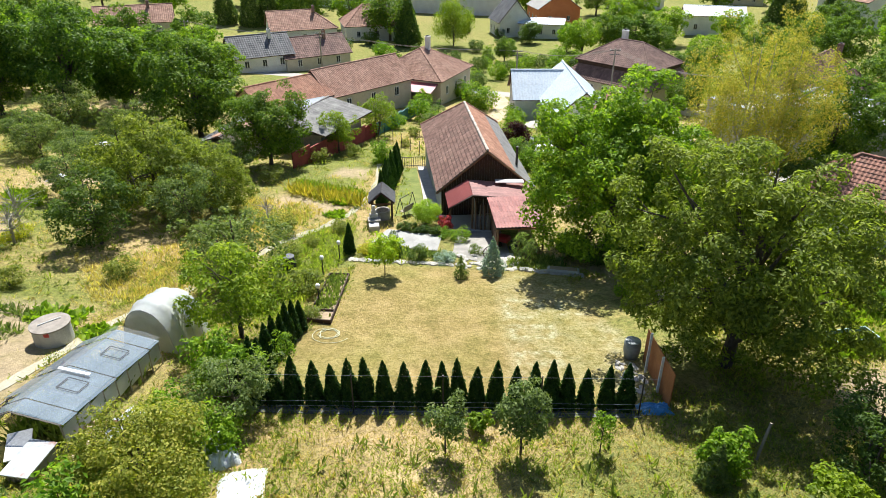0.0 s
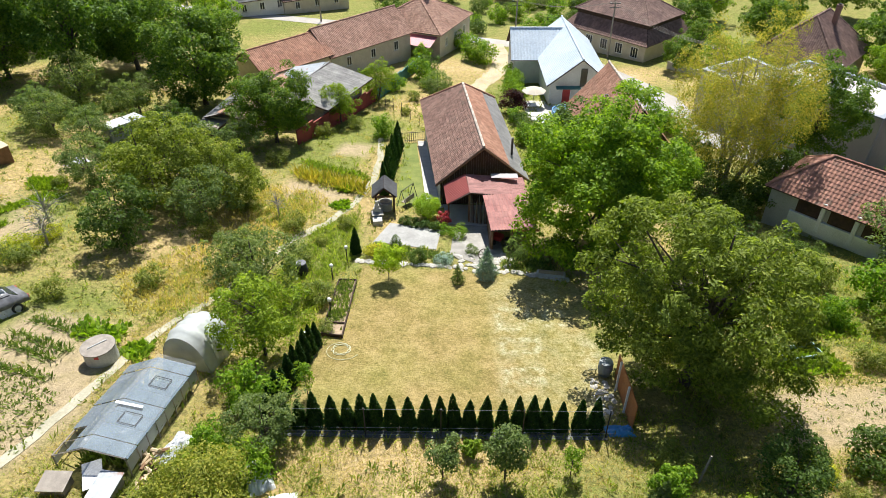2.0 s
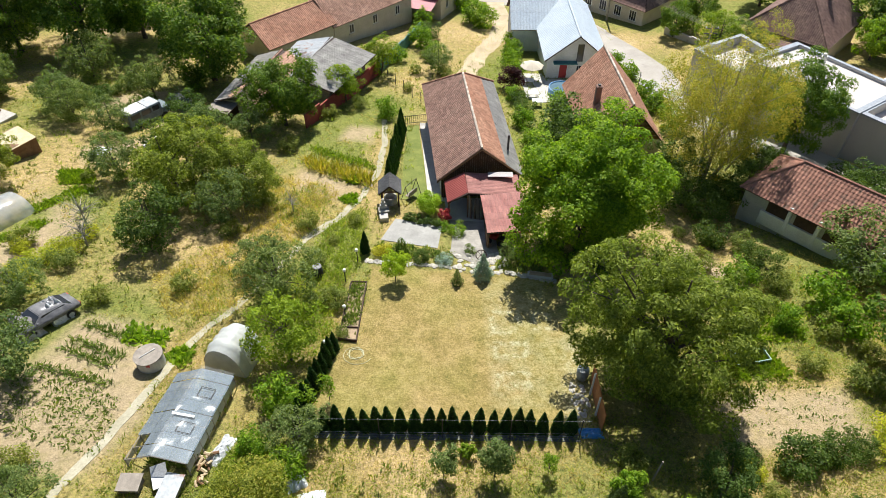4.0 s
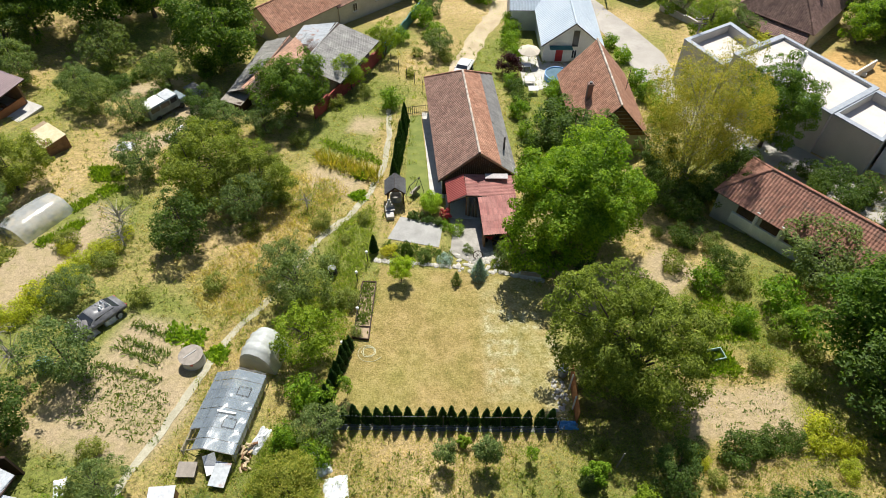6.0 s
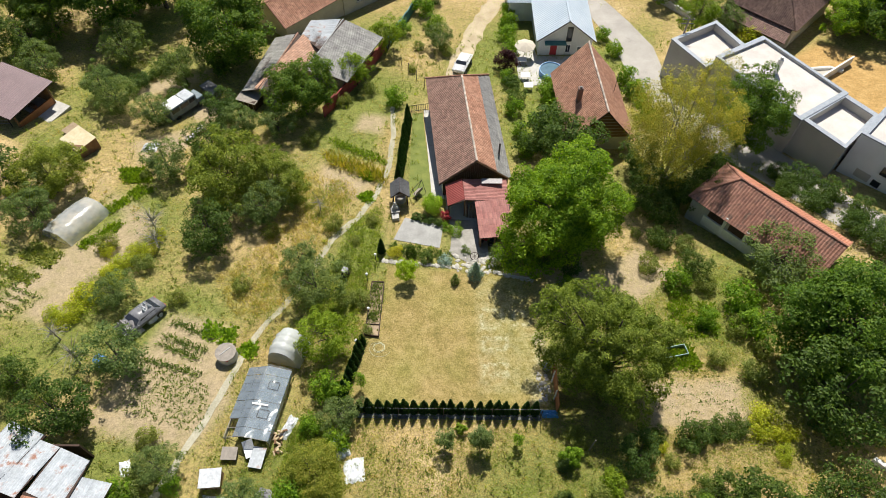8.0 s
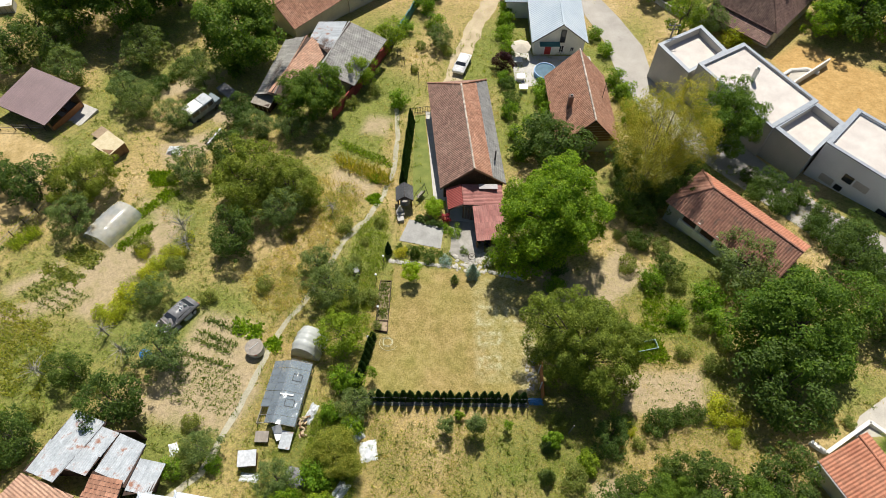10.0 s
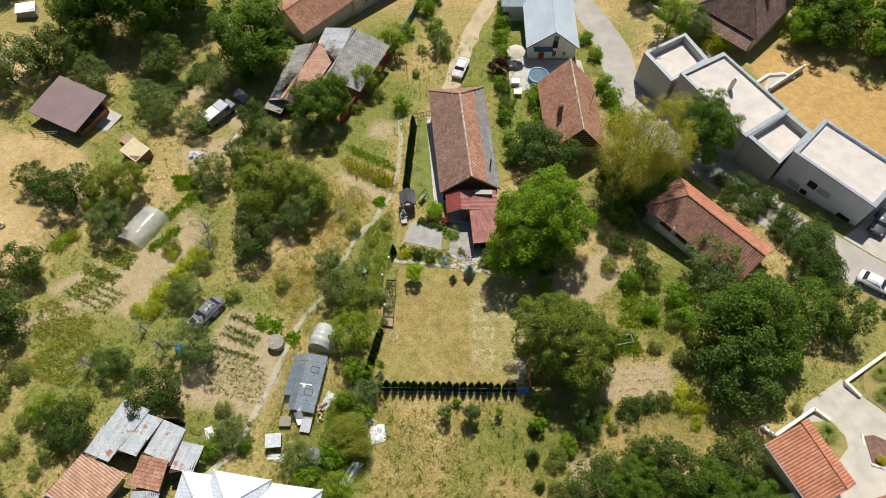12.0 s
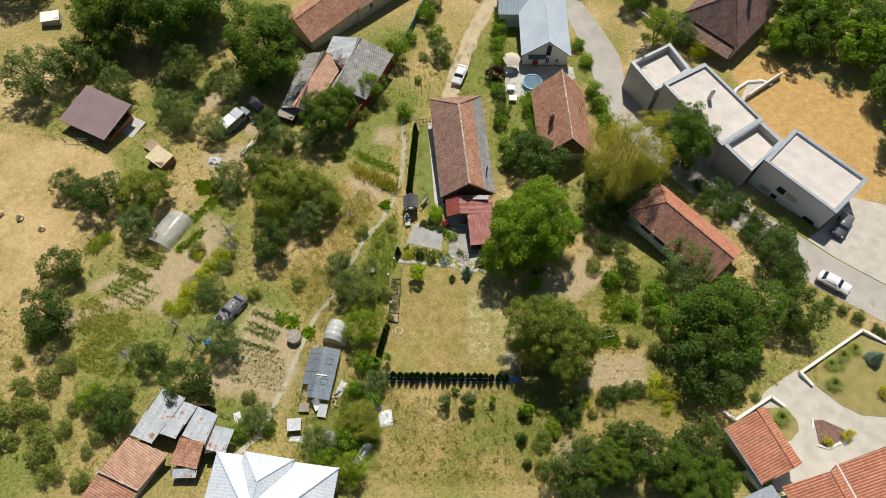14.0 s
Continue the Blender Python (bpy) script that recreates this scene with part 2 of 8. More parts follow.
CAR_GREY = surface("grey_car_paint", (0.13, 0.14, 0.15), (0.16, 0.17, 0.18), 1.0, 0.25, fine=4, bump_s=0.0)
HAY = surface("hay", (0.55, 0.46, 0.28), (0.66, 0.57, 0.38), 2.0, 0.95, fine=20, bump_s=0.8)


def glassy(name, colour, rough, alpha, wrinkle=0.0):
    m, nt, b = nodes_of(name)
    co = coords(nt)
    n = tex_noise(nt, co, 1.3, 3.0)
    nt.links.new(ramp(nt, n, [(0.3, tuple(c * 0.75 for c in colour)), (0.7, colour)]), b.inputs["Base Color"])
    b.inputs["Roughness"].default_value = rough
    b.inputs["Specular IOR Level"].default_value = 0.5 if rough < 0.1 else 0.25
    b.inputs["Alpha"].default_value = alpha
    if wrinkle:
        bump(nt, b, tex_noise(nt, co, 1.6, 3.0, 0.6), 0.4, wrinkle)
    return m


PANE = glassy("window_glass", (0.03, 0.035, 0.045), 0.05, 1.0)
FILM_GREY = glassy("greenhouse_sheet", (0.24, 0.31, 0.37), 0.07, 0.5, 0.006)
FILM_CLEAR = glassy("clear_film", (0.68, 0.71, 0.73), 0.2, 0.42, 0.1)
FILM_OLD = glassy("weathered_sheet", (0.22, 0.26, 0.30), 0.1, 0.62, 0.006)
FILM_LOOSE = glassy("loose_film", (0.70, 0.74, 0.78), 0.14, 0.10, 0.02)
FILM_WHITE = glassy("tunnel_film", (0.62, 0.65, 0.64), 0.3, 0.72, 0.06)
PLASTIC_GREY = surface("grey_barrel_plastic", (0.20, 0.23, 0.24), (0.28, 0.31, 0.32), 1.0, 0.55, fine=6, bump_s=0.1)
FIBRE = surface("pale_fibre_sheet", (0.36, 0.33, 0.33), (0.46, 0.43, 0.43), 1.2, 0.8, fine=8, bump_s=0.2)
PATIO_GREY = surface("grey_patio_slab", (0.27, 0.265, 0.25), (0.37, 0.365, 0.345), 0.9, 0.9, fine=10, bump_s=0.25)
WATER = glassy("pool_water", (0.12, 0.20, 0.26), 0.05, 1.0)


# ---- mesh helpers ----
def mesh_of(name, verts, faces, mats, smooth=False):
    me = bpy.data.meshes.new(name)
    me.from_pydata([tuple(v) for v in verts], [], faces)
    for m in (mats if isinstance(mats, (list, tuple)) else (mats,)):
        me.materials.append(m)
    if smooth:
        me.polygons.foreach_set("use_smooth", [True] * len(me.polygons))
    me.update()
    return me


def root(name, label, category, x=0.0, y=0.0, z=None, rz=0.0, group="", kind=""):
    """An Empty at the base of a thing, which parents its parts."""
    ob = new(name)
    ob.empty_display_size = 0.2
    ob.matrix_basis = pose(x, y, float(gz(x, y)) if z is None else z, 0, 0, rz)
    return tagged(ob, label, category, group, kind)


def put(name, me, parent=None, label=""):
    ob = new(name, me)
    ob.parent = parent
    return tagged(ob, label)


def part(name, bm, material, parent=None, label="", smooth=False):
    """Links a bmesh as one mesh object under a thing or a part."""
    me = bpy.data.meshes.new(name)
    if smooth:
        for f in bm.faces:
            f.smooth = True
    bm.to_mesh(me)
    bm.free()
    me.materials.append(material)
    return put(name, me, parent, label)


def box(bm, x0, y0, z0, x1, y1, z1, m=None, bevel=0.0):
    g = bmesh.ops.create_cube(bm, size=1.0)["verts"]
    bmesh.ops.scale(bm, vec=(abs(x1 - x0), abs(y1 - y0), abs(z1 - z0)), verts=g)
    bmesh.ops.translate(bm, vec=((x0 + x1) / 2, (y0 + y1) / 2, (z0 + z1) / 2), verts=g)
    if bevel:
        es = list({e for v in g for e in v.link_edges})
        r = bmesh.ops.bevel(bm, geom=es, offset=bevel, segments=1, affect="EDGES")
        g = list({v for f in r["faces"] for v in f.verts} | {v for v in g if v.is_valid})
    if m is not None:
        bmesh.ops.transform(bm, matrix=m, verts=g)
    return g


def boxes(*rows, bevel=0.0):
    bm = bmesh.new()
    for r in rows:
        box(bm, *r, bevel=bevel)
    return bm


def rod(bm, a, b, r0, r1=None, seg=6):
    """A tapered bar from a to b."""
    a, b = Vector(a), Vector(b)
    d = b - a
    m = Matrix.Translation((a + b) / 2) @ d.to_track_quat("Z", "Y").to_matrix().to_4x4()
    bmesh.ops.create_cone(bm, cap_ends=True, segments=seg, radius1=r0, radius2=r0 if r1 is None else r1, depth=d.length, matrix=m)
    return bm


def rods(*rows, seg=6):
    bm = bmesh.new()
    for r in rows:
        rod(bm, *r, seg=seg)
    return bm


def lathe(profile, seg=20):
    """A body turned round z from (radius, height) pairs."""
    bm = bmesh.new()
    rings = []
    for r, z in profile:
        rings.append([bm.verts.new((r * math.cos(2 * math.pi * k / seg), r * math.sin(2 * math.pi * k / seg), z)) for k in range(seg)])
    for a, b in zip(rings, rings[1:]):
        for k in range(seg):
            bm.faces.new((a[k], a[(k + 1) % seg], b[(k + 1) % seg], b[k]))
    bm.faces.new(rings[-1])
    bm.faces.new(rings[0][::-1])
    return bm


def draped(name, outline, mat, lift, label, category, step=3.0, kind="structure", thick=0.25, jag=0.0):
    """A sheet that follows the ground inside an outline, with an edge that goes down into it."""
    bm = bmesh.new()
    pts = []
    n = len(outline)
    for i in range(n):
        a, b = Vector(outline[i]), Vector(outline[(i + 1) % n])
        k = max(1, int((b - a).length / 1.0)) if jag else 1
        for j in range(k):
            p = a.lerp(b, j / k)
            d = noise.noise((p.x * 0.9, p.y * 0.9, 3.3)) * jag
            pts.append((p.x + d, p.y + noise.noise((p.x * 0.9, p.y * 0.9, 8.1)) * jag))
    f = bm.faces.new([bm.verts.new((x, y, 0)) for x, y in pts])
    xs, ys = [p[0] for p in pts], [p[1] for p in pts]
    for axis, lo, hi in ((0, min(xs), max(xs)), (1, min(ys), max(ys))):
        v = math.ceil(lo / step) * step
        while v < hi:
            no = [0, 0, 0]
            co = [0, 0, 0]
            no[axis], co[axis] = 1, v
            bmesh.ops.bisect_plane(bm, geom=bm.verts[:] + bm.edges[:] + bm.faces[:], plane_co=co, plane_no=no)
            v += step
    bmesh.ops.triangulate(bm, faces=[f for f in bm.faces if len(f.verts) > 4])
    bmesh.ops.recalc_face_normals(bm, faces=bm.faces[:])
    if bm.faces[:] and bm.faces[:][0].normal.z < 0:
        bmesh.ops.reverse_faces(bm, faces=bm.faces[:])
    rim = [e for e in bm.edges if len(e.link_faces) == 1]
    r = bmesh.ops.extrude_edge_only(bm, edges=rim)
    low = {v for v in r["geom"] if isinstance(v, bmesh.types.BMVert)}
    for v in bm.verts:
        v.co.z = float(gz(v.co.x, v.co.y)) + lift - (thick if v in low else 0.0)
    ob = part(name, bm, mat)
    return tagged(ob, label, category, "", kind)


def ribbon(line, w0, w1=None):
    """The outline of a strip of a width along a line."""
    w1 = w0 if w1 is None else w1
    L, R = [], []
    n = len(line)
    for i, p in enumerate(line):
        a, b = Vector(line[max(0, i - 1)]), Vector(line[min(n - 1, i + 1)])
        d = (b - a).normalized()
        w = (w0 + (w1 - w0) * i / (n - 1)) / 2
        L.append((p[0] - d.y * w, p[1] + d.x * w))
        R.append((p[0] + d.y * w, p[1] - d.x * w))
    return R + L[::-1]


# ---- ground ----
def inside(poly, X, Y, soft):
    """1 inside an outline, 0 outside, with a soft edge of that width."""
    res = np.zeros(X.shape, bool)
    dist = np.full(X.shape, 1e9)
    n = len(poly)
    for i in range(n):
        (x0, y0), (x1, y1) = poly[i], poly[(i + 1) % n]
        cross = ((y0 > Y) != (y1 > Y)) & (X < (x1 - x0) * (Y - y0) / ((y1 - y0) or 1e-9) + x0)
        res ^= cross
        t = np.clip(((X - x0) * (x1 - x0) + (Y - y0) * (y1 - y0)) / ((x1 - x0) ** 2 + (y1 - y0) ** 2 + 1e-9), 0, 1)
        dist = np.minimum(dist, np.hypot(X - x0 - t * (x1 - x0), Y - y0 - t * (y1 - y0)))
    return np.clip(0.5 + np.where(res, dist, -dist) / soft, 0, 1)


LAWN = [(-8.0, 21.1), (8.4, 21.1), (9.0, 27.0), (7.6, 35.5), (-5.7, 36.9), (-5.65, 28.0), (-6.9, 27.4)]
xs = np.concatenate([[-2500, -1200, -600, -350, -220, -150, -115, -95], np.arange(-84, -8.5, 0.6), np.arange(-8.4, 9.5, 0.2), np.arange(9.6, 84.1, 0.6), [95, 115, 150, 220, 350, 600, 1200, 2500]])
ys = np.concatenate([[-1500, -500, -200, -100, -60, -40, -25, -14], np.arange(-6, 20.3, 0.6), np.arange(20.4, 37.1, 0.2), np.arange(37.2, 112, 0.6), np.arange(113, 175, 3.0), [185, 200, 230, 270, 330, 420, 600, 900, 1500, 3000]])
GX, GY = np.meshgrid(xs, ys)
GZ = gz(GX, GY)
rng = np.random.default_rng(5)
wob = np.zeros(GX.shape)
for k in range(26):
    f = rng.uniform(0.05, 0.55)
    th = rng.uniform(0, 6.28)
    wob += np.sin(GX * f * math.cos(th) + GY * f * math.sin(th) + rng.uniform(0, 6.28)) * 0.3
JX, JY = GX + wob * 0.5, GY + np.roll(wob, 7, 1) * 0.5

z_soil = [[(-28.0, 19.0), (-26.0, 29.6), (-19.0, 27.6), (-17.4, 21.0), (-19.6, 16.8)],
          [(-33.3, 40.8), (-30.8, 42.1), (-32.2, 36.0), (-36.2, 28.5), (-38.4, 28.9), (-36.4, 35.9)],
          [(-37.0, 49.0), (-30.5, 40.0), (-39.5, 29.5), (-41.5, 31.5), (-34.5, 43.0)],
          [(17.0, 23.0), (25.5, 24.8), (25.0, 19.8), (16.8, 19.0)],
          [(17.0, 31.0), (23.0, 36.0), (21.0, 40.0), (14.5, 35.5)],
          [(-14.5, 52.2), (-7.5, 48.8), (-9.0, 46.0), (-14.0, 47.0)],
          [(-40.0, 62.5), (-33.0, 66.0), (-31.0, 71.0), (-38.0, 67.0)],
          [(12.5, 12.5), (15.5, 13.0), (15.5, 10.5), (12.5, 10.5)],
          [(-11.0, 62.0), (-7.2, 61.0), (-7.4, 58.0), (-11.5, 58.5)],
          [(-40.5, 33.0), (-33.5, 36.5), (-34.5, 31.0)]]
z_soil += [[(-48.0, 29.0), (-40.0, 31.5), (-39.5, 29.5), (-47.5, 26.5)], [(-46.5, 33.0), (-42.0, 36.0), (-41.0, 34.5), (-45.5, 31.5)], [(-33.0, 62.0), (-29.0, 59.0), (-27.0, 62.0), (-31.0, 65.0)], [(-36.0, 55.0), (-31.0, 58.5), (-29.5, 55.0), (-34.0, 52.0)], [(9.0, 37.0), (12.0, 31.0), (16.5, 33.0), (14.0, 38.0)]]
z_straw = [[(-66, 56), (-57, 57), (-50, 54), (-46, 47), (-52, 35), (-56, 27), (-72, 25), (-72, 55)],
           [(-27, 34), (-17, 29), (-13, 36), (-10, 45), (-14, 53), (-22, 41)],
           [(-66, 66), (-48, 66), (-50, 70), (-66, 72)]]
z_lush = [[(8.0, 50.0), (14.5, 52.0), (14.5, 68.0), (9.0, 76.0), (8.0, 66.0)], [(-6.5, 13), (-1.5, 12), (-0.5, 18.5), (-5, 19.5)], [(1, 11), (7, 13), (7.5, 19), (2, 18)], [(-7.5, 22), (-3, 21.5), (-5, 26), (-7, 25)], [(-6, 33), (-1, 34), (-2, 36.5), (-6, 36.8)], [(-16, 56), (-8, 53), (-8, 66), (-13, 66)], [(-13.5, 29), (-8.5, 29), (-6.3, 45), (-9.5, 42)], [(-26, 12), (-20, 14), (-24, 20), (-29, 17)],
          [(20, 27), (26, 27), (31, 36), (24, 37)], [(-16, 8), (-8, 10), (-8, 20), (-13, 19)], [(-27, 17.5), (-20, 16.4), (-18.5, 12), (-24, 10)], [(-19, 10.5), (-8, 9), (-8, 14), (-13, 18.5), (-17.5, 16.5)], [(38, 19), (44, 22), (38, 25), (34, 19)],
          [(-4, 46.5), (-1.3, 46.5), (-3, 60.5), (-5.2, 60.5)]]
z_sand = [[(48, 75), (54, 80), (60, 74), (69, 68), (67, 52), (62, 48), (52, 57), (49, 62)]]
dry = 0.38 + 0.30 * wob / 1.5
for p in z_straw:
    dry = dry + inside(p, JX, JY, 3.0) * 0.35
dry = dry + inside([(-8, 8), (8.5, 8), (8.5, 20.2), (-8, 20.2)], JX, JY, 2.0) * 0.14
for p in z_lush:
    dry = dry - inside(p, JX, JY, 2.5) * 0.4
far = np.clip((GY - 95) / 20, 0, 1)
dry = dry * (1 - 0.68 * far)
soil = np.zeros(GX.shape)
for p in z_soil:
    soil = np.maximum(soil, inside(p, JX, JY, 1.2))
sand = np.zeros(GX.shape)
for p in z_sand:
    sand = np.maximum(sand, inside(p, JX, JY, 1.5))
FIELD = [(-80, 58), (-57, 56.8), (-49.5, 54.2), (-46.8, 47.5), (-47.6, 42.8), (-50.2, 41.4), (-51.2, 36.5), (-51.4, 29.0), (-56, 29.5), (-80, 24)]
mown = inside(FIELD, JX, JY, 1.4)
lawn_m = inside(LAWN, GX, GY, 0.5)
rows_n, cols_n = GX.shape
idx = np.arange(rows_n * cols_n).reshape(rows_n, cols_n)
quads = np.stack([idx[:-1, :-1], idx[:-1, 1:], idx[1:, 1:], idx[1:, :-1]], -1).reshape(-1, 4)

GROUND, nt, b = nodes_of("meadow_ground")
co = coords(nt)


def attr(nt, name):
    a = nt.nodes.new("ShaderNodeAttribute")
    a.attribute_name = name
    return a.outputs["Fac"]


n_big, n_mid, n_fine = tex_noise(nt, co, 0.12, 5, 0.6), tex_noise(nt, co, 0.9, 6, 0.65), tex_noise(nt, co, 7.0, 6, 0.75)
fac = calc(nt, "ADD", attr(nt, "dry"), calc(nt, "SUBTRACT", calc(nt, "MULTIPLY", n_mid, 0.9), 0.45))
fac = calc(nt, "ADD", fac, calc(nt, "SUBTRACT", calc(nt, "MULTIPLY", n_fine, 1.1), 0.55))
meadow = ramp(nt, fac, [(0.0, (0.18, 0.205, 0.05)), (0.35, (0.29, 0.255, 0.09)), (0.65, (0.39, 0.295, 0.13)), (1.0, (0.52, 0.40, 0.215))])
soil_c = ramp(nt, n_fine, [(0.25, (0.32, 0.25, 0.15)), (0.75, (0.50, 0.40, 0.255))])
soil_f = calc(nt, "MULTIPLY", attr(nt, "soil"), ramp(nt, n_mid, [(0.3, (0.55,) * 3), (0.55, (1, 1, 1))]))
col = mixed(nt, soil_f, meadow, soil_c)
sand_c = ramp(nt, n_mid, [(0.3, (0.40, 0.25, 0.09)), (0.7, (0.54, 0.36, 0.15))])
col = mixed(nt, attr(nt, "sand"), col, sand_c)
mown_c = ramp(nt, calc(nt, "ADD", calc(nt, "MULTIPLY", n_big, 0.55), calc(nt, "MULTIPLY", n_mid, 0.45)), [(0.34, (0.30, 0.225, 0.085)), (0.46, (0.42, 0.31, 0.14)), (0.60, (0.52, 0.39, 0.20))])
col = mixed(nt, attr(nt, "mown"), col, mown_c)
lawn_c = ramp(nt, calc(nt, "ADD", calc(nt, "MULTIPLY", n_mid, 0.42), calc(nt, "MULTIPLY", n_fine, 0.58)),
              [(0.36, (0.15, 0.139, 0.042)), (0.48, (0.275, 0.225, 0.081)), (0.60, (0.395, 0.315, 0.14))])
lawn_c = mixed(nt, 0.55, lawn_c, ramp(nt, tex_noise(nt, co, 0.22, 3, 0.5), [(0.36, (0.90, 1.0, 0.74)), (0.62, (1.10, 1.0, 1.02))]), "MULTIPLY")
col = mixed(nt, attr(nt, "lawn"), col, lawn_c)
bald_f = calc(nt, "MULTIPLY", attr(nt, "bald"), ramp(nt, tex_noise(nt, co, 1.6, 5, 0.7), [(0.40, (0.05,) * 3), (0.56, (1, 1, 1))]))
col = mixed(nt, bald_f, col, ramp(nt, n_fine, [(0.35, (0.26, 0.265, 0.11)), (0.6, (0.52, 0.48, 0.32))]))
speck = ramp(nt, tex_noise(nt, co, 3.2, 8, 0.85), [(0.39, (0.34, 0.38, 0.32)), (0.49, (1, 1, 1)), (0.61, (1.45, 1.40, 1.36))])
col = mixed(nt, ramp(nt, calc(nt, "MAXIMUM", calc(nt, "MAXIMUM", attr(nt, "mown"), attr(nt, "lawn")), calc(nt, "MAXIMUM", attr(nt, "soil"), attr(nt, "sand"))), [(0.0, (0.8,) * 3), (1.0, (0.4,) * 3)]), col, speck, "MULTIPLY")
nt.links.new(col, b.inputs["Base Color"])
b.inputs["Roughness"].default_value = 1.0
b.inputs["Specular IOR Level"].default_value = 0.1
bump(nt, b, n_fine, 1.0, 0.14)

bald = np.zeros(GX.shape)
WX, WY = JX * 0.06 + GX * 0.94, JY * 0.06 + GY * 0.94
for w, p in ((0.3, [(3.0, 35.4), (7.6, 35.0), (8.8, 27.5), (8.4, 22.4), (3.0, 22.4)]), (0.6, [(7.2, 21.5), (8.9, 21.3), (9.2, 27.5), (8.2, 29.5)])):
    bald = np.maximum(bald, w * inside(p, WX, WY, 0.5))
for x0, y0, x1, y1 in ((3.3, 28.9, 5.6, 31.6), (3.4, 26.6, 5.8, 28.3), (3.4, 24.0, 5.7, 25.5), (6.2, 29.4, 7.6, 31.4)):
    ring = inside([(x0, y0), (x1, y0), (x1, y1), (x0, y1)], WX, WY, 0.25) - 0.62 * inside([(x0 + 0.4, y0 + 0.4), (x1 - 0.4, y0 + 0.4), (x1 - 0.4, y1 - 0.4), (x0 + 0.4, y1 - 0.4)], WX, WY, 0.25)
    bald = np.maximum(bald, ring)
g_me = mesh_of("ground", np.stack([GX, GY, GZ], -1).reshape(-1, 3), quads.tolist(), GROUND, True)
for nm, arr in (("dry", np.clip(dry, 0, 1)), ("soil", soil), ("sand", sand), ("lawn", lawn_m), ("bald", bald), ("mown", mown)):
    a = g_me.attributes.new(nm, "FLOAT", "POINT")
    a.data.foreach_set("value", arr.reshape(-1).astype(np.float32))
ground = put("ground", g_me)
tagged(ground, "sloping ground of dry meadow, mown lawn and bare garden soil", "ground", "", "structure")

# roads, tracks and paving
draped("road", [(21.0, 92.5), (24.4, 94.5), (26.2, 90.5), (28.0, 86.0), (30.2, 79.0), (30.3, 72.6), (33.0, 65.0), (38.0, 58.5), (42.0, 52.0),
                (45.5, 46.0), (50.5, 41.5), (53.5, 38.3), (59.5, 33.3), (73.0, 21.5), (95.0, 4.0), (92.0, 0.5), (60.0, 25.8), (49.5, 34.0), (43.0, 41.0), (38.5, 47.0), (31.0, 57.0), (27.0, 64.5), (25.3, 72.0), (24.6, 80.0)],
       ASPHALT, 0.03, "pale worn asphalt lane between the gardens", "road")
draped("farm_track", ribbon([(0.6, 66.5), (2.2, 75.0), (5.0, 84.5), (8.2, 92.0), (9.2, 98.0), (8.6, 107.5)], 2.6, 3.0), GRAVEL, 0.025, "dusty farm track with tyre ruts through dry grass", "track", jag=0.5)
draped("village_street", ribbon([(-60.0, 126.0), (-30.0, 121.5), (-10.0, 117.5), (4.0, 111.0), (13.5, 106.5), (20.0, 101.0), (23.2, 93.5)], 3.6), ASPHALT, 0.02, "pale worn village street", "road")
draped("footpath", ribbon([(-6.6, 64.0), (-6.2, 58.0), (-6.4, 52.0), (-7.4, 47.5), (-9.2, 43.5), (-11.6, 40.2), (-13.0, 36.0), (-14.6, 32.0), (-16.0, 29.6), (-17.2, 27.0), (-18.3, 22.5), (-19.4, 18.6), (-21.2, 13.2), (-24.0, 10.5)], 0.6, 0.62),
       PATH_DIRT, 0.03, "narrow trodden garden path", "path", jag=0.22)
draped("driveway", [(37.6, 17.4), (38.9, 19.1), (43.6, 21.9), (45.4, 19.6), (47.5, 17.3), (49.4, 16.1), (52.2, 15.9), (62.0, 16.4), (62.0, 8.0), (49.0, 9.0), (38.5, 6.5), (36.5, 8.0), (38.9, 12.5)], CONCRETE_PALE, 0.035, "pale concrete driveway of the house with the tiled garage", "driveway")
draped("house_drive", [(53.4, 43.0), (59.3, 48.6), (67.0, 46.0), (64.0, 36.5), (59.0, 33.9), (53.9, 38.2), (51.0, 41.3)], CONCRETE_PALE, 0.045, "pale concrete forecourt of the new house", "driveway")
draped("grass_bed", [(37.7, 17.0), (40.8, 17.1), (41.65, 15.5), (41.5, 14.3), (40.2, 13.1), (38.8, 13.2)], DRY_LAWN, 0.06, "small grass bed beside the tiled garage", "bed")
draped("patio", [(-4.15, 43.7), (-0.05, 42.6), (-0.4, 39.3), (-5.2, 40.4)], PATIO_GREY, 0.05, "pale concrete patio slab beside the flower borders", "patio")
draped("barn_path", [(-1.3, 46.8), (0.1, 46.8), (-1.6, 63.4), (-2.6, 63.4)], CONCRETE, 0.035, "concrete strip along the barn wall", "path")
draped("yard_gravel", [(0.2, 45.6), (4.3, 46.4), (4.6, 38.4), (3.2, 36.8), (0.6, 38.5), (0.9, 42.0)], YARD_STONE, 0.03, "pale gravel garden yard in front of the porch", "gravel", jag=0.3)


draped("grass_strip", [(-3.9, 47.0), (-1.4, 47.0), (-2.7, 62.8), (-4.0, 62.6)], GRASS_STRIP, 0.03, "narrow strip of green mown grass beside the barn", "lawn")


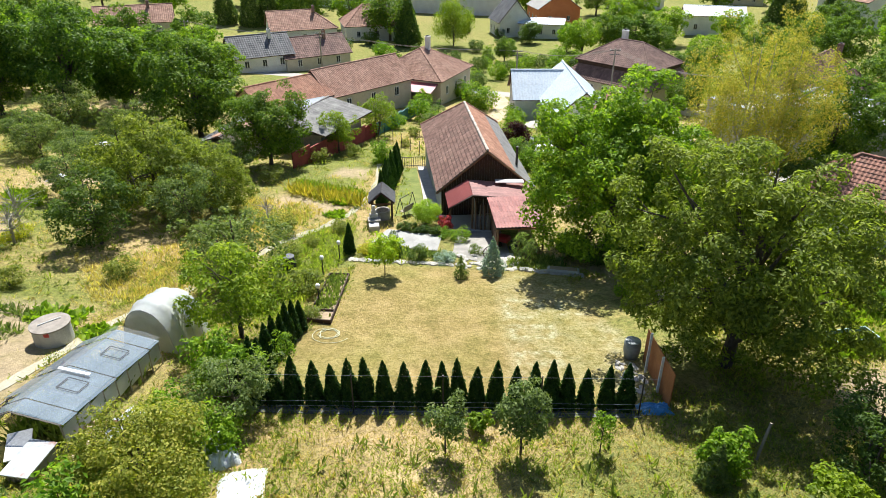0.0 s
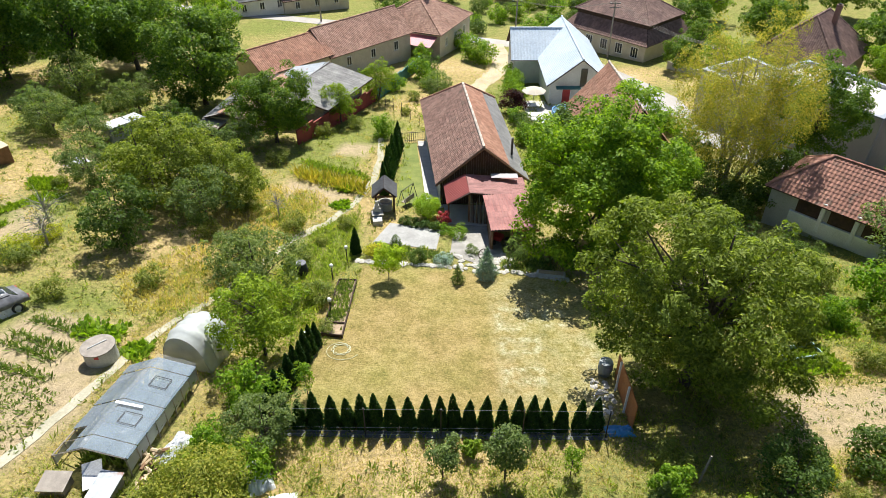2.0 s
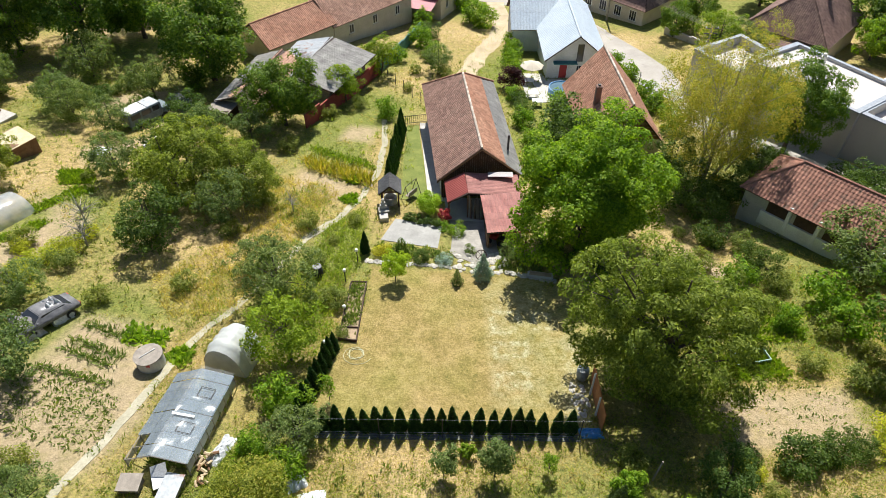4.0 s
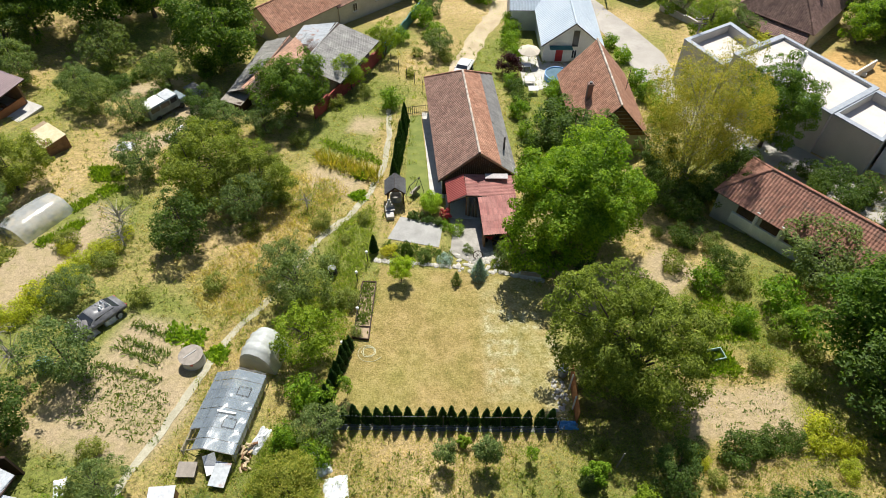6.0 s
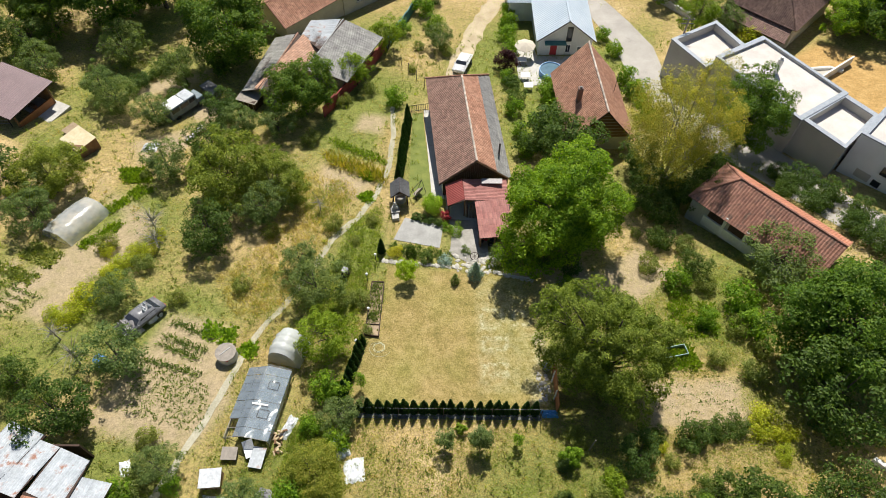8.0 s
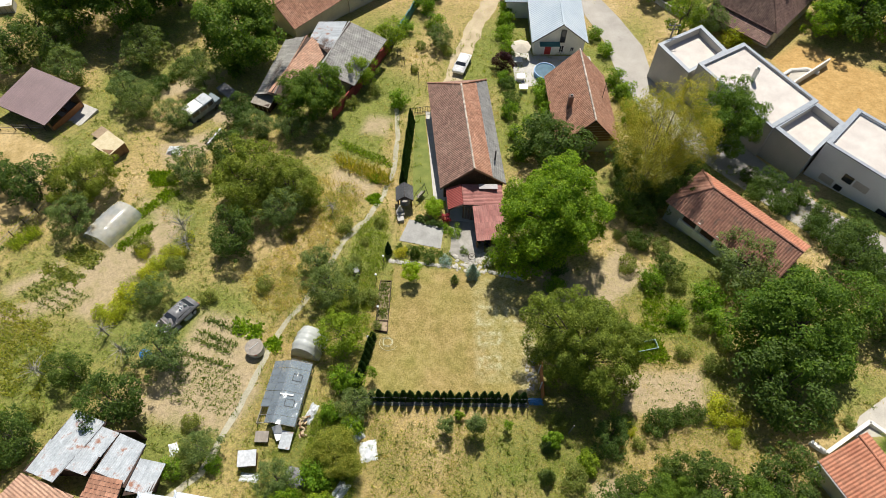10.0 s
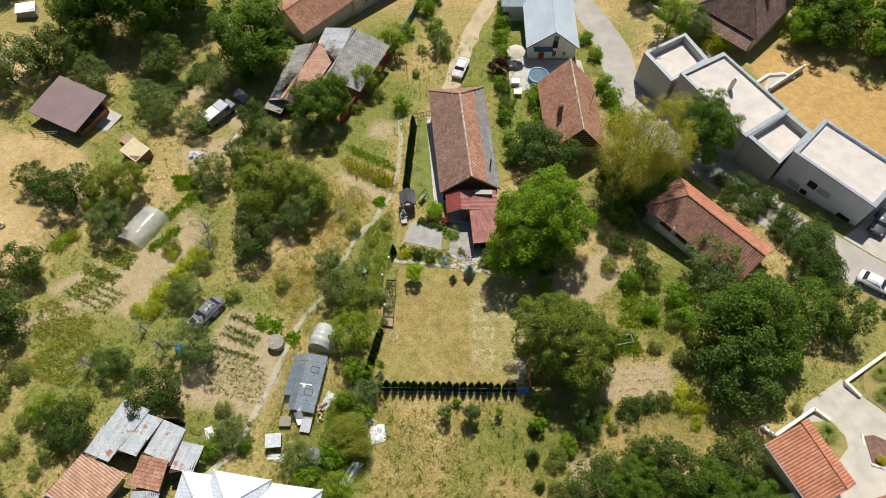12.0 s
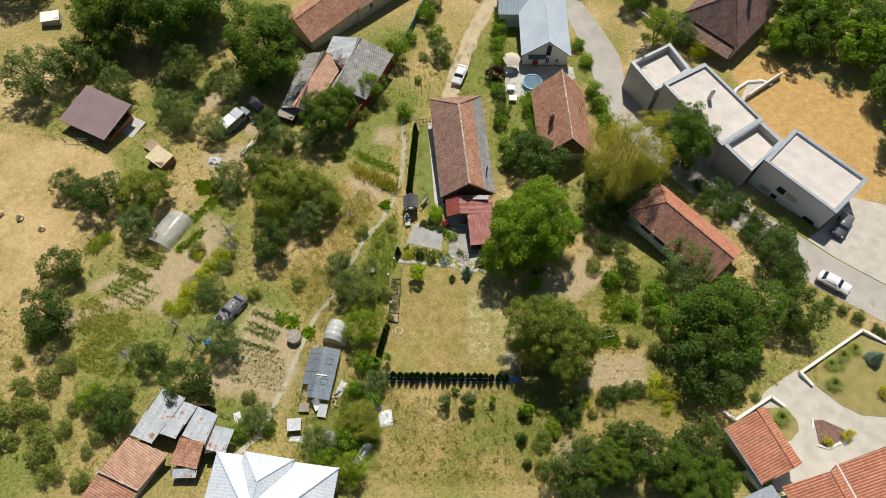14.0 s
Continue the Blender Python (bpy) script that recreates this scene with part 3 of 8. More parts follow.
# ---- trees ----
def leaves_mesh(name, C, N, length, width, mat, seed, droop=0.0):
    """Folded leaves at the points C that face along N."""
    r = np.random.default_rng(seed)
    n = len(C)
    N = N / np.linalg.norm(N, axis=1, keepdims=True)
    a = r.normal(size=(n, 3))
    a[:, 2] -= droop
    u = a - (a * N).sum(1, keepdims=True) * N
    u /= np.linalg.norm(u, axis=1, keepdims=True) + 1e-9
    v = np.cross(N, u)
    s = r.uniform(0.65, 1.35, (n, 1))
    L, W = length * s, width * s
    P = np.stack([C - u * L * 0.5, C + v * W * 0.5 + N * W * 0.18, C + u * L * 0.5 - N * L * 0.12, C - v * W * 0.5 + N * W * 0.18], 1).reshape(-1, 3)
    k = np.arange(n) * 4
    F = np.stack([k, k + 1, k + 2, k, k + 2, k + 3], 1).reshape(-1, 3)
    me = bpy.data.meshes.new(name)
    me.vertices.add(len(P))
    me.vertices.foreach_set("co", P.reshape(-1).astype(np.float32))
    me.loops.add(F.size)
    me.loops.foreach_set("vertex_index", F.reshape(-1).astype(np.int32))
    me.polygons.add(len(F))
    me.polygons.foreach_set("loop_start", (np.arange(len(F)) * 3).astype(np.int32))
    me.update(calc_edges=True)
    me.materials.append(mat)
    return me


def crown_points(seed, R, z0, z1, clusters, per, csize, flat=0.75, top=0.5, hollow=0.35):
    """Leaf places and facings in clumps that fill a crown's outer part between the heights z0 and z1."""
    r = np.random.default_rng(seed)
    zc, rz = z0 + (z1 - z0) * top, (z1 - z0) / 2
    d = r.normal(size=(clusters, 3))
    d /= np.linalg.norm(d, axis=1, keepdims=True)
    rad = hollow + (1 - hollow) * r.uniform(0, 1, (clusters, 1)) ** 0.55
    ph = r.uniform(0, 6.28, 4)
    az = np.arctan2(d[:, 1], d[:, 0])
    lump = 1 + 0.18 * np.sin(az * 2 + ph[0]) + 0.13 * np.sin(az * 3 + ph[1] + d[:, 2] * 3) + 0.08 * np.sin(az * 5 + ph[2])
    cen = d * rad * lump[:, None] * np.array([R, R, rz]) * 0.86
    cen[:, 2] += zc
    cr = csize * r.uniform(0.6, 1.35, clusters)
    C, N = [], []
    for c, k, dd in zip(cen, cr, d):
        m = int(per * (k / csize) ** 1.6)
        q = r.normal(size=(m, 3)) + dd * 0.45 + np.array([0, 0, 0.35])
        q /= np.linalg.norm(q, axis=1, keepdims=True)
        p = c + q * k * np.array([1, 1, flat]) * (r.uniform(0.25, 1, (m, 1)) ** 0.5)
        C.append(p)
        N.append(q * 0.8 + np.array([0, 0, 0.55]) + r.normal(size=(m, 3)) * 0.45)
    return np.concatenate(C), np.concatenate(N), cen


def tree(name, label, category, x, y, seed, R, H, trunk_h, mat, clusters, per, csize, leaf, bark=BARK, trunk_r=0.2, top=0.5, droop=0.0, group="", stems=1, flat=0.75, hollow=0.35, limbs=14):
    """trunk_h: height at which the crown begins."""
    t = root(name, label, category, x, y, group=group)
    C, N, cen = crown_points(seed, R, trunk_h, H, int(clusters * 1.7), int(per * 1.05), csize * 0.78, flat, top, hollow)
    bm = bmesh.new()
    r = random.Random(seed)
    fork = trunk_h + (H - trunk_h) * 0.2
    tops = []
    for s in range(stems):
        off = (r.uniform(-0.15, 0.15) * (s > 0) * R, r.uniform(-0.15, 0.15) * (s > 0) * R)
        tip = (off[0] * 2.0 + r.uniform(-0.04, 0.04) * R, off[1] * 2.0 + r.uniform(-0.04, 0.04) * R, fork)
        rod(bm, (off[0] * 0.3, off[1] * 0.3, -0.35), tip, trunk_r, trunk_r * 0.7, 8)
        rod(bm, tip, (tip[0] * 1.2, tip[1] * 1.2, H * 0.86), trunk_r * 0.65, trunk_r * 0.12, 6)
        tops.append(Vector(tip))
    picks = r.sample(range(len(cen)), min(limbs, len(cen)))
    for i in picks:
        s = r.choice(tops)
        a = s + Vector((0, 0, r.uniform(-0.15, 0.35) * (H - fork)))
        e = Vector(cen[i])
        mid = a.lerp(e, 0.5) + Vector((0, 0, 0.08 * (e - a).length))
        rod(bm, a, mid, trunk_r * 0.38, trunk_r * 0.22, 5)
        rod(bm, mid, e, trunk_r * 0.22, trunk_r * 0.06, 5)
    part("trunk", bm, bark, t)
    put("crown", leaves_mesh("crown", C, N, leaf[0] * 0.82, leaf[1] * 0.82, mat, seed, droop), t)
    return t


def more(proto, rows, label="", kinds=None):
    """Copies of a tree at rows of (x, y, size, turn)."""
    for x, y, s, a in rows:
        o = copy_thing(proto, Matrix.LocRotScale((x, y, float(gz(x, y))), Euler((0, 0, a)), (s, s, s * (0.92 + 0.16 * abs(math.sin(a * 7))))))
        if label:
            tagged(o, label)

# the great trees
tree("walnut_tree", "large bright green walnut tree beside the barn", "tree", 11.3, 39.8, 11, 6.6, 12.2, 0.0, LEAF_WALNUT, 200, 170, 1.2, (0.30, 0.17), trunk_r=0.32, limbs=22, droop=0.3)
w2 = tree("walnut_tree", "large tired green walnut tree over the corner of the lawn", "tree", 13.1, 24.2, 12, 5.85, 11.4, 0.4, LEAF_BROWNISH, 215, 140, 0.9, (0.29, 0.11), trunk_r=0.34, top=0.47, limbs=26, droop=0.6)
tree("birch_tree", "tall yellowing birch tree with hanging twigs", "tree", 25.3, 50.8, 13, 6.5, 15.4, 1.0, LEAF_YELLOW, 340, 92, 0.9, (0.19, 0.085), BARK_PALE, 0.22, stems=3, droop=1.6, flat=1.3, limbs=30, hollow=0.25)
tree("ash_tree", "green ash tree beside the new flat-roofed house", "tree", 35.2, 56.2, 14, 5.0, 10.4, 1.4, LEAF_DEEP, 90, 130, 1.0, (0.3, 0.14), trunk_r=0.25)
w1 = tree("walnut_tree", "broad green walnut tree among the gardens", "tree", -28.4, 73.6, 15, 6.8, 12.0, 1.0, LEAF_DEEP, 120, 100, 1.5, (0.42, 0.24), trunk_r=0.35, limbs=20)
w3 = tree("walnut_tree", "broad green walnut tree above the orchard", "tree", 33.8, 26.6, 16, 6.8, 10.0, 0.8, LEAF_DEEP, 150, 130, 1.3, (0.36, 0.19), trunk_r=0.35, limbs=20)
more(w3, [(18.4, 10.2, 0.44, 2.9), (25.6, 9.2, 0.5, 4.9), (29.6, 8.6, 0.42, 2.0)], "green broadleaf tree in the thicket below the plots")
more(w1, [(-41.5, 86.5, 1.0, 4.0), (-47.0, 81.5, 1.15, 0.6), (-17.3, 61.8, 0.64, 2.1), (-54.5, 79.0, 0.85, 3.4)])
tree("elder_bush", "broad elder bush with small tired olive-green leaves", "bush", -9.4, 14.8, 24, 2.25, 3.9, 0.2, LEAF_ELDER, 90, 110, 0.7, (0.15, 0.08), trunk_r=0.1, stems=3)
o1 = tree("plum_tree", "dark green old fruit tree in the orchard", "tree", -22.6, 47.0, 17, 5.2, 7.8, 0.2, LEAF_BROWNISH, 95, 120, 1.0, (0.28, 0.15), trunk_r=0.2, stems=3, droop=0.4)
a1 = tree("apple_tree", "grey-green apple tree in the orchard", "tree", -11.7, 32.4, 18, 3.2, 5.2, 0.35, LEAF_OLIVE, 54, 62, 0.75, (0.24, 0.13), trunk_r=0.13, stems=2)
a2 = tree("cherry_tree", "green fruit tree beside the film tunnel", "tree", -9.9, 26.2, 19, 2.8, 5.2, 1.0, LEAF_BRIGHT, 46, 68, 0.75, (0.24, 0.12), trunk_r=0.12, stems=2)
d1 = tree("pear_tree", "dark green fruit tree in dry grass", "tree", -23.1, 39.0, 20, 3.3, 5.4, 0.25, LEAF_DARK, 50, 64, 0.8, (0.27, 0.15), trunk_r=0.14, stems=2)
more(o1, [(-18.0, 47.0, 0.72, 1.0), (-41.8, 46.2, 0.78, 2.2)])
more(d1, [(31.2, 20.8, 1.45, 0.4), (44.3, 29.0, 1.15, 1.1), (44.6, 37.4, 1.1, 2.7), (13.4, 53.6, 1.45, 4.0), (-47.3, 45.4, 1.1, 5.0), (-47.8, 27.0, 1.1, 0.2), (-48.8, 34.2, 0.9, 1.9), (-55.3, 72.6, 1.35, 3.1),
          (-36.8, 15.5, 0.85, 0.7), (-29.6, 19.2, 0.95, 2.0), (-35.0, 22.2, 0.7, 4.4), (24.4, 36.0, 0.55, 3.9), (-59.3, 70.0, 1.1, 5.6), (21.8, 46.5, 0.9, 2.2), (27.6, 45.6, 0.9, 1.2), (22.5, 52.0, 0.8, 0.2), (29.5, 50.5, 0.9, 3.3), (-26.5, 52.5, 0.9, 1.0), (-27.0, 60.0, 0.8, 3.0), (-52.0, 47.5, 0.8, 1.3), (14.8, 16.6, 0.62, 2.6), (14.0, 8.8, 0.95, 0.6), (22.4, 11.4, 1.05, 3.8), (28.4, 12.4, 0.95, 5.2), (20.4, 13.6, 0.6, 1.4), (16.2, 11.4, 0.7, 4.7)])
more(a1, [(-39.6, 61.0, 0.9, 0.8), (-34.8, 59.0, 0.8, 2.3), (-42.3, 63.4, 0.9, 5.1), (32.0, 35.4, 1.3, 0.9), (-42.0, 71.5, 1.15, 1.2), (-41.3, 41.2, 0.95, 4.6), (-27.0, 24.4, 0.95, 2.4), (-29.9, 31.5, 0.7, 0.5), (-14.3, 12.7, 0.6, 2.8), (-8.2, 19.6, 0.62, 3.6), (-62.2, 66.2, 1.6, 0.3), (-13.9, 36.0, 0.7, 4.1), (-0.6, 78.4, 0.75, 1.4), (-21.2, 15.2, 0.62, 5.9), (-18.5, 43.0, 0.9, 0.7), (-30.5, 49.5, 0.9, 1.7), (-24.0, 57.5, 0.8, 2.9), (-33.5, 67.5, 1.0, 0.3), (-20.0, 58.0, 0.8, 5.0), (-50.5, 66.5, 1.0, 2.0), (40.0, 82.4, 1.2, 2.2)])
more(a2, [(-10.2, 9.4, 0.75, 4.4), (-8.2, 77.4, 0.95, 3.7), (-11.5, 68.6, 0.9, 0.1), (36.5, 81.8, 1.3, 0.2), (-40.0, 17.2, 0.75, 2.2)])
f1 = tree("broadleaf_tree", "green broadleaf tree at the edge of the village", "tree", 61.5, 81.0, 21, 5.0, 8.5, 0.8, LEAF_DEEP, 66, 60, 1.2, (0.46, 0.25), trunk_r=0.25)
f2 = tree("broadleaf_tree", "bright green broadleaf tree among the village gardens", "tree", 68.0, 77.0, 22, 5.0, 8.5, 0.8, LEAF_WALNUT, 66, 60, 1.2, (0.46, 0.25), trunk_r=0.25)
more(f1, [(71.5, 68.5, 1.05, 0.5), (59.5, 86.0, 1.0, 1.5), (71.0, 80.5, 1.1, 2.5), (73.0, 62.0, 1.0, 4.5), (66.0, 92.0, 1.1, 5.5), (77.0, 72.0, 1.2, 0.9), (80.0, 90.0, 1.2, 0.3), (72.0, 100.0, 1.2, 2.0), (-13.0, 165.0, 1.5, 1.0), (-36.0, 178.0, 1.5, 2.0)])
more(f2, [(65.5, 84.0, 1.05, 3.0), (69.5, 58.5, 0.9, 3.5), (57.0, 80.8, 0.7, 0.2), (78.0, 82.0, 1.2, 1.2), (-72.0, 92.0, 1.3, 4.2), (-60.0, 95.0, 1.3, 5.2), (-45.0, 97.0, 1.1, 0.2), (-76.0, 62.0, 1.1, 1.4)])
bare = tree("bare_tree", "nearly leafless old fruit tree with grey limbs", "tree", -29.4, 40.7, 23, 2.4, 4.4, 0.8, LEAF_OLIVE, 30, 5, 0.6, (0.2, 0.1), BARK_PALE, 0.11, stems=2, limbs=30)
more(bare, [(-28.6, 38.4, 0.8, 1.0), (-30.9, 24.5, 0.8, 2.0), (-13.2, 44.5, 0.6, 3.0), (-33.5, 27.0, 0.7, 4.0), (-38.0, 22.5, 0.8, 5.0)])


# ---- buildings ----
def slope(bm, eave_a, eave_b, ridge_b, ridge_a, kind="tile", row=0.34, col=0.26):
    """A roof slope between an eave and a ridge in tiles, each its own curved piece, in ribbed sheets or in smooth seamed metal."""
    A, B, D, E_ = (Vector(p) for p in (eave_a, eave_b, ridge_a, ridge_b))
    u = (B - A).normalized()
    n = u.cross(((D + E_) / 2 - (A + B) / 2)).normalized()
    if n.z < 0:
        n = -n
    up = ((D + E_) / 2 - (A + B) / 2)
    up = (up - u * up.dot(u))
    hgt = up.length
    up.normalize()
    d0, d1 = (D - A).dot(u), (E_ - A).dot(u)
    w = (B - A).length
    rows = max(1, round(hgt / row))
    amp, lift = {"tile": (0.05, 0.045), "seam": (0.012, 0.001)}.get(kind, (0.045, 0.015))
    for i in range(rows):
        s0, s1 = i / rows, (i + 1) / rows
        l0, l1 = d0 * s0, d0 * s1
        r0, r1 = w + (d1 - w) * s0, w + (d1 - w) * s1
        lo, hi = min(l0, l1) if d0 >= 0 else min(l0, l1), max(r0, r1)
        c = math.floor(lo / col)
        while c * col < hi:
            a0, a1 = c * col, (c + 1) * col
            c += 1
            mid = (a0 + a1) / 2
            if mid < (l0 + l1) / 2 - 0.02 or mid > (r0 + r1) / 2 + 0.02:
                continue
            P = []
            for s, zz in ((s0, lift), (s1 + 0.15 / rows if i < rows - 1 else s1, 0.0)):
                L, R = d0 * s, w + (d1 - w) * s
                for x, k in ((a0, 0), (mid, amp), (a1, 0)):
                    x = min(max(x, L), R)
                    P.append(bm.verts.new(A + u * x + up * (s * hgt) + n * (zz + k)))
            bm.faces.new((P[0], P[1], P[4], P[3]))
            bm.faces.new((P[1], P[2], P[5], P[4]))
    return A, B, E_, D, n


def slab(bm, pts, n, t=0.12):
    """The boarding under a roof slope."""
    n = Vector(n)
    top = [bm.verts.new(Vector(p) - n * 0.012) for p in pts]
    low = [bm.verts.new(Vector(p) - n * t) for p in pts]
    bm.faces.new(top)
    bm.faces.new(low[::-1])
    k = len(pts)
    for i in range(k):
        bm.faces.new((top[i], low[i], low[(i + 1) % k], top[(i + 1) % k]))


def roof_part(parent, a, b, c, d, mat, kind="tile", row=0.34, col=0.26, name="roof_slope", label="", board=WOOD_DARK):
    bm = bmesh.new()
    A, B, E_, D, n = slope(bm, a, b, c, d, kind, row, col)
    o = tagged(part(name, bm, mat, parent, label), kind="stuff")
    bm = bmesh.new()
    pts = [A, B, E_, D] if (E_ - D).length > 0.01 else [A, B, E_]
    slab(bm, pts, n)
    part("roof_boarding", bm, board, o)
    return o


def ridge_part(parent, a, b, mat, r=0.13):
    """A row of half-round ridge tiles."""
    a, b = Vector(a), Vector(b)
    d = b - a
    n = max(2, int(d.length / 0.42))
    bm = bmesh.new()
    for i in range(n):
        p, q = a + d * (i / n), a + d * ((i + 1.08) / n)
        rod(bm, p + Vector((0, 0, 0.02)), q + Vector((0, 0, 0.035)), r * 0.92, r, 7)
    part("ridge_tiles", bm, mat, parent)


def window_part(parent, cx, cy, z0, w, h, face, depth=0.06, frame_m=PAINT_WHITE, bars=1, sill=True):
    """A window set on a wall whose outward direction is face (degrees from +x); cx, cy on the wall's plane."""
    m = pose(cx, cy, z0, 0, 0, face - 90)      # local: x along the wall, -y into it, +y outward
    win = new("window")
    win.parent = parent
    win.matrix_basis = m
    bm = bmesh.new()
    t = 0.07
    for r in ((-w / 2, -0.05, 0, -w / 2 + t, depth, h), (w / 2 - t, -0.05, 0, w / 2, depth, h), (-w / 2 + t, -0.05, 0, w / 2 - t, depth, t), (-w / 2 + t, -0.05, h - t, w / 2 - t, depth, h)):
        box(bm, *r)
    for k in range(bars):
        x = -w / 2 + w * (k + 1) / (bars + 1)
        box(bm, x - 0.03, -0.05, t, x + 0.03, depth - 0.01, h - t)
    part("frame", bm, frame_m, win)
    part("pane", boxes((-w / 2 + t, -0.05, t, w / 2 - t, 0.015, h - t)), PANE, win)
    if sill:
        part("sill", boxes((-w / 2 - 0.08, -0.05, -0.07, w / 2 + 0.08, depth + 0.08, -0.005)), CONCRETE, win)
    return win


def door_part(parent, cx, cy, z0, w, h, face, mat):
    m = pose(cx, cy, z0, 0, 0, face - 90)
    d = new("door")
    d.parent = parent
    d.matrix_basis = m
    part("frame", boxes((-w / 2 - 0.08, -0.05, 0, -w / 2, 0.06, h + 0.08), (w / 2, -0.05, 0, w / 2 + 0.08, 0.06, h + 0.08), (-w / 2, -0.05, h, w / 2, 0.06, h + 0.08)), PAINT_WHITE, d)
    part("leaf", boxes((-w / 2, -0.05, 0, w / 2, 0.03, h), (-w / 2 + 0.12, 0.02, 0.15, w / 2 - 0.12, 0.045, h * 0.45), (-w / 2 + 0.12, 0.02, h * 0.52, w / 2 - 0.12, 0.045, h - 0.15)), mat, d)
    part("handle", boxes((w / 2 - 0.14, 0.02, h * 0.47, w / 2 - 0.06, 0.08, h * 0.5)), BLACK, d)


def chimney_part(parent, x, y, z0, z1, mat, s=0.5):
    o = part("chimney", boxes((x - s / 2, y - s / 2, z0, x + s / 2, y + s / 2, z1), (x - s / 2 - 0.06, y - s / 2 - 0.06, z1 - 0.16, x + s / 2 + 0.06, y + s / 2 + 0.06, z1 - 0.06), bevel=0.015), mat, parent)
    part("flue", boxes((x - s / 4, y - s / 4, z1 - 0.02, x + s / 4, y + s / 4, z1 + 0.14)), BLACK, o)


def gable_walls(bm, L0, L1, W, zb, ze, zr, gables=(True, True)):
    """A closed body: length along local y from L0 to L1, half width W, base zb, eave ze, ridge zr."""
    ring = []
    for y, g in ((L0, gables[0]), (L1, gables[1])):
        pts = [(-W, y, zb), (W, y, zb), (W, y, ze)] + ([(0, y, zr)] if g else []) + [(-W, y, ze)]
        ring.append([bm.verts.new(p) for p in pts])
    a, b_ = ring
    bm.faces.new(a)
    bm.faces.new(b_[::-1])
    side = ((0, 1), (1, 2), (-1, 0))
    for i, j in side:
        bm.faces.new((a[i], b_[i], b_[j], a[j]))
    if gables == (True, True):
        bm.faces.new((a[2], b_[2], b_[3], a[3]))
        bm.faces.new((a[3], b_[3], b_[4], a[4]))
    else:
        bmesh.ops.contextual_create(bm, geom=[a[2], a[-1], b_[2], b_[-1]])
    bmesh.ops.recalc_face_normals(bm, faces=bm.faces[:])


def house(name, label, x, y, rz, L, W, eave, rise, roof_m, wall_m, category="house", over=0.4, base=-2.5, hips=(0.0, 0.0), z=None, kind="tile", row=0.34, col=0.26, right_m=None, ridge_m=None, gable_m=None):
    """A house whose ridge runs along its own y; x, y its middle. L length, W half width, eave height and roof rise in metres; hips: run of the hipped ends."""
    t = root(name, label, category, x, y, z, rz)
    bm = bmesh.new()
    zr = eave + rise
    gable_walls(bm, -L / 2, L / 2, W, base, eave - 0.05, zr - 0.12, (hips[0] == 0, hips[1] == 0))
    part("wall", bm, wall_m, t)
    e = eave - rise * over / W
    X, Y0, Y1 = W + over, -L / 2 - over, L / 2 + over
    r0, r1 = Y0 + (hips[0] + over if hips[0] else 0), Y1 - (hips[1] + over if hips[1] else 0)
    z2 = zr + 0.03
    roof_part(t, (-X, Y1, e), (-X, Y0, e), (0, r0, z2), (0, r1, z2), roof_m, kind, row, col)
    roof_part(t, (X, Y0, e), (X, Y1, e), (0, r1, z2), (0, r0, z2), right_m or roof_m, kind, row, col)
    rm = ridge_m or roof_m
    if hips[0]:
        roof_part(t, (-X, Y0, e), (X, Y0, e), (0, r0, z2), (0, r0, z2), roof_m, kind, row, col)
        ridge_part(t, (-X, Y0, e), (0, r0, z2), rm)
        ridge_part(t, (X, Y0, e), (0, r0, z2), rm)
    if hips[1]:
        roof_part(t, (X, Y1, e), (-X, Y1, e), (0, r1, z2), (0, r1, z2), roof_m, kind, row, col)
        ridge_part(t, (-X, Y1, e), (0, r1, z2), rm)
        ridge_part(t, (X, Y1, e), (0, r1, z2), rm)
    ridge_part(t, (0, r0, z2), (0, r1, z2), rm)
    if gable_m and not hips[0]:
        k = 9
        for i in range(k):
            bm = bmesh.new()
            a, b = i / k, (i + 0.985) / k
            wa, wb = W * (1 - a) - 0.05, max(0.02, W * (1 - b) - 0.05)
            vs = [bm.verts.new(p) for p in ((-wa, -L / 2 - 0.02, eave + rise * a), (wa, -L / 2 - 0.02, eave + rise * a), (wb, -L / 2 - 0.05, eave + rise * b - 0.02), (-wb, -L / 2 - 0.05, eave + rise * b - 0.02))]
            bm.faces.new(vs)
            part("gable_board", bm, gable_m, t)
    return t


# the barn, its slope to the east half tiled and half sheeted
BARN_A = 5.8
barn = root("barn", "old barn with patched brown tile roof and dark boarded gable", "barn", 2.55, 56.2, 0.0, BARN_A)
bm = bmesh.new()
gable_walls(bm, -8.4, 8.3, 3.55, -4.6, 0.95, 3.7, (True, False))
part("wall", bm, PLASTER_GREY, barn)
for i in range(36):
    part("gable_board", boxes((-3.55 + 0.2 * i, -8.46, -1.6, -3.55 + 0.2 * i + 0.185, -8.41, max(0.7, 3.62 - abs(-3.45 + 0.2 * i) * 0.82))), WOOD_DARK, barn)
z2, e = 3.85, 0.6
roof_part(barn, (-3.95, 8.9, e), (-3.95, -8.75, e), (0, -8.75, z2), (0, 5.0, z2), TILE_BROWN)
roof_part(barn, (2.2, -8.75, 2.04), (2.2, 6.95, 2.04), (0, 5.0, z2), (0, -8.75, z2), TILE_ORANGE, label="upper slope of brighter orange tiles")
roof_part(barn, (3.95, -8.75, e - 0.03), (3.95, 8.9, e - 0.03), (2.1, 6.95, 2.1), (2.1, -8.75, 2.1), ASBESTOS, "sheet", 0.95, 0.17, label="lower slope of grey fibre-cement sheets")
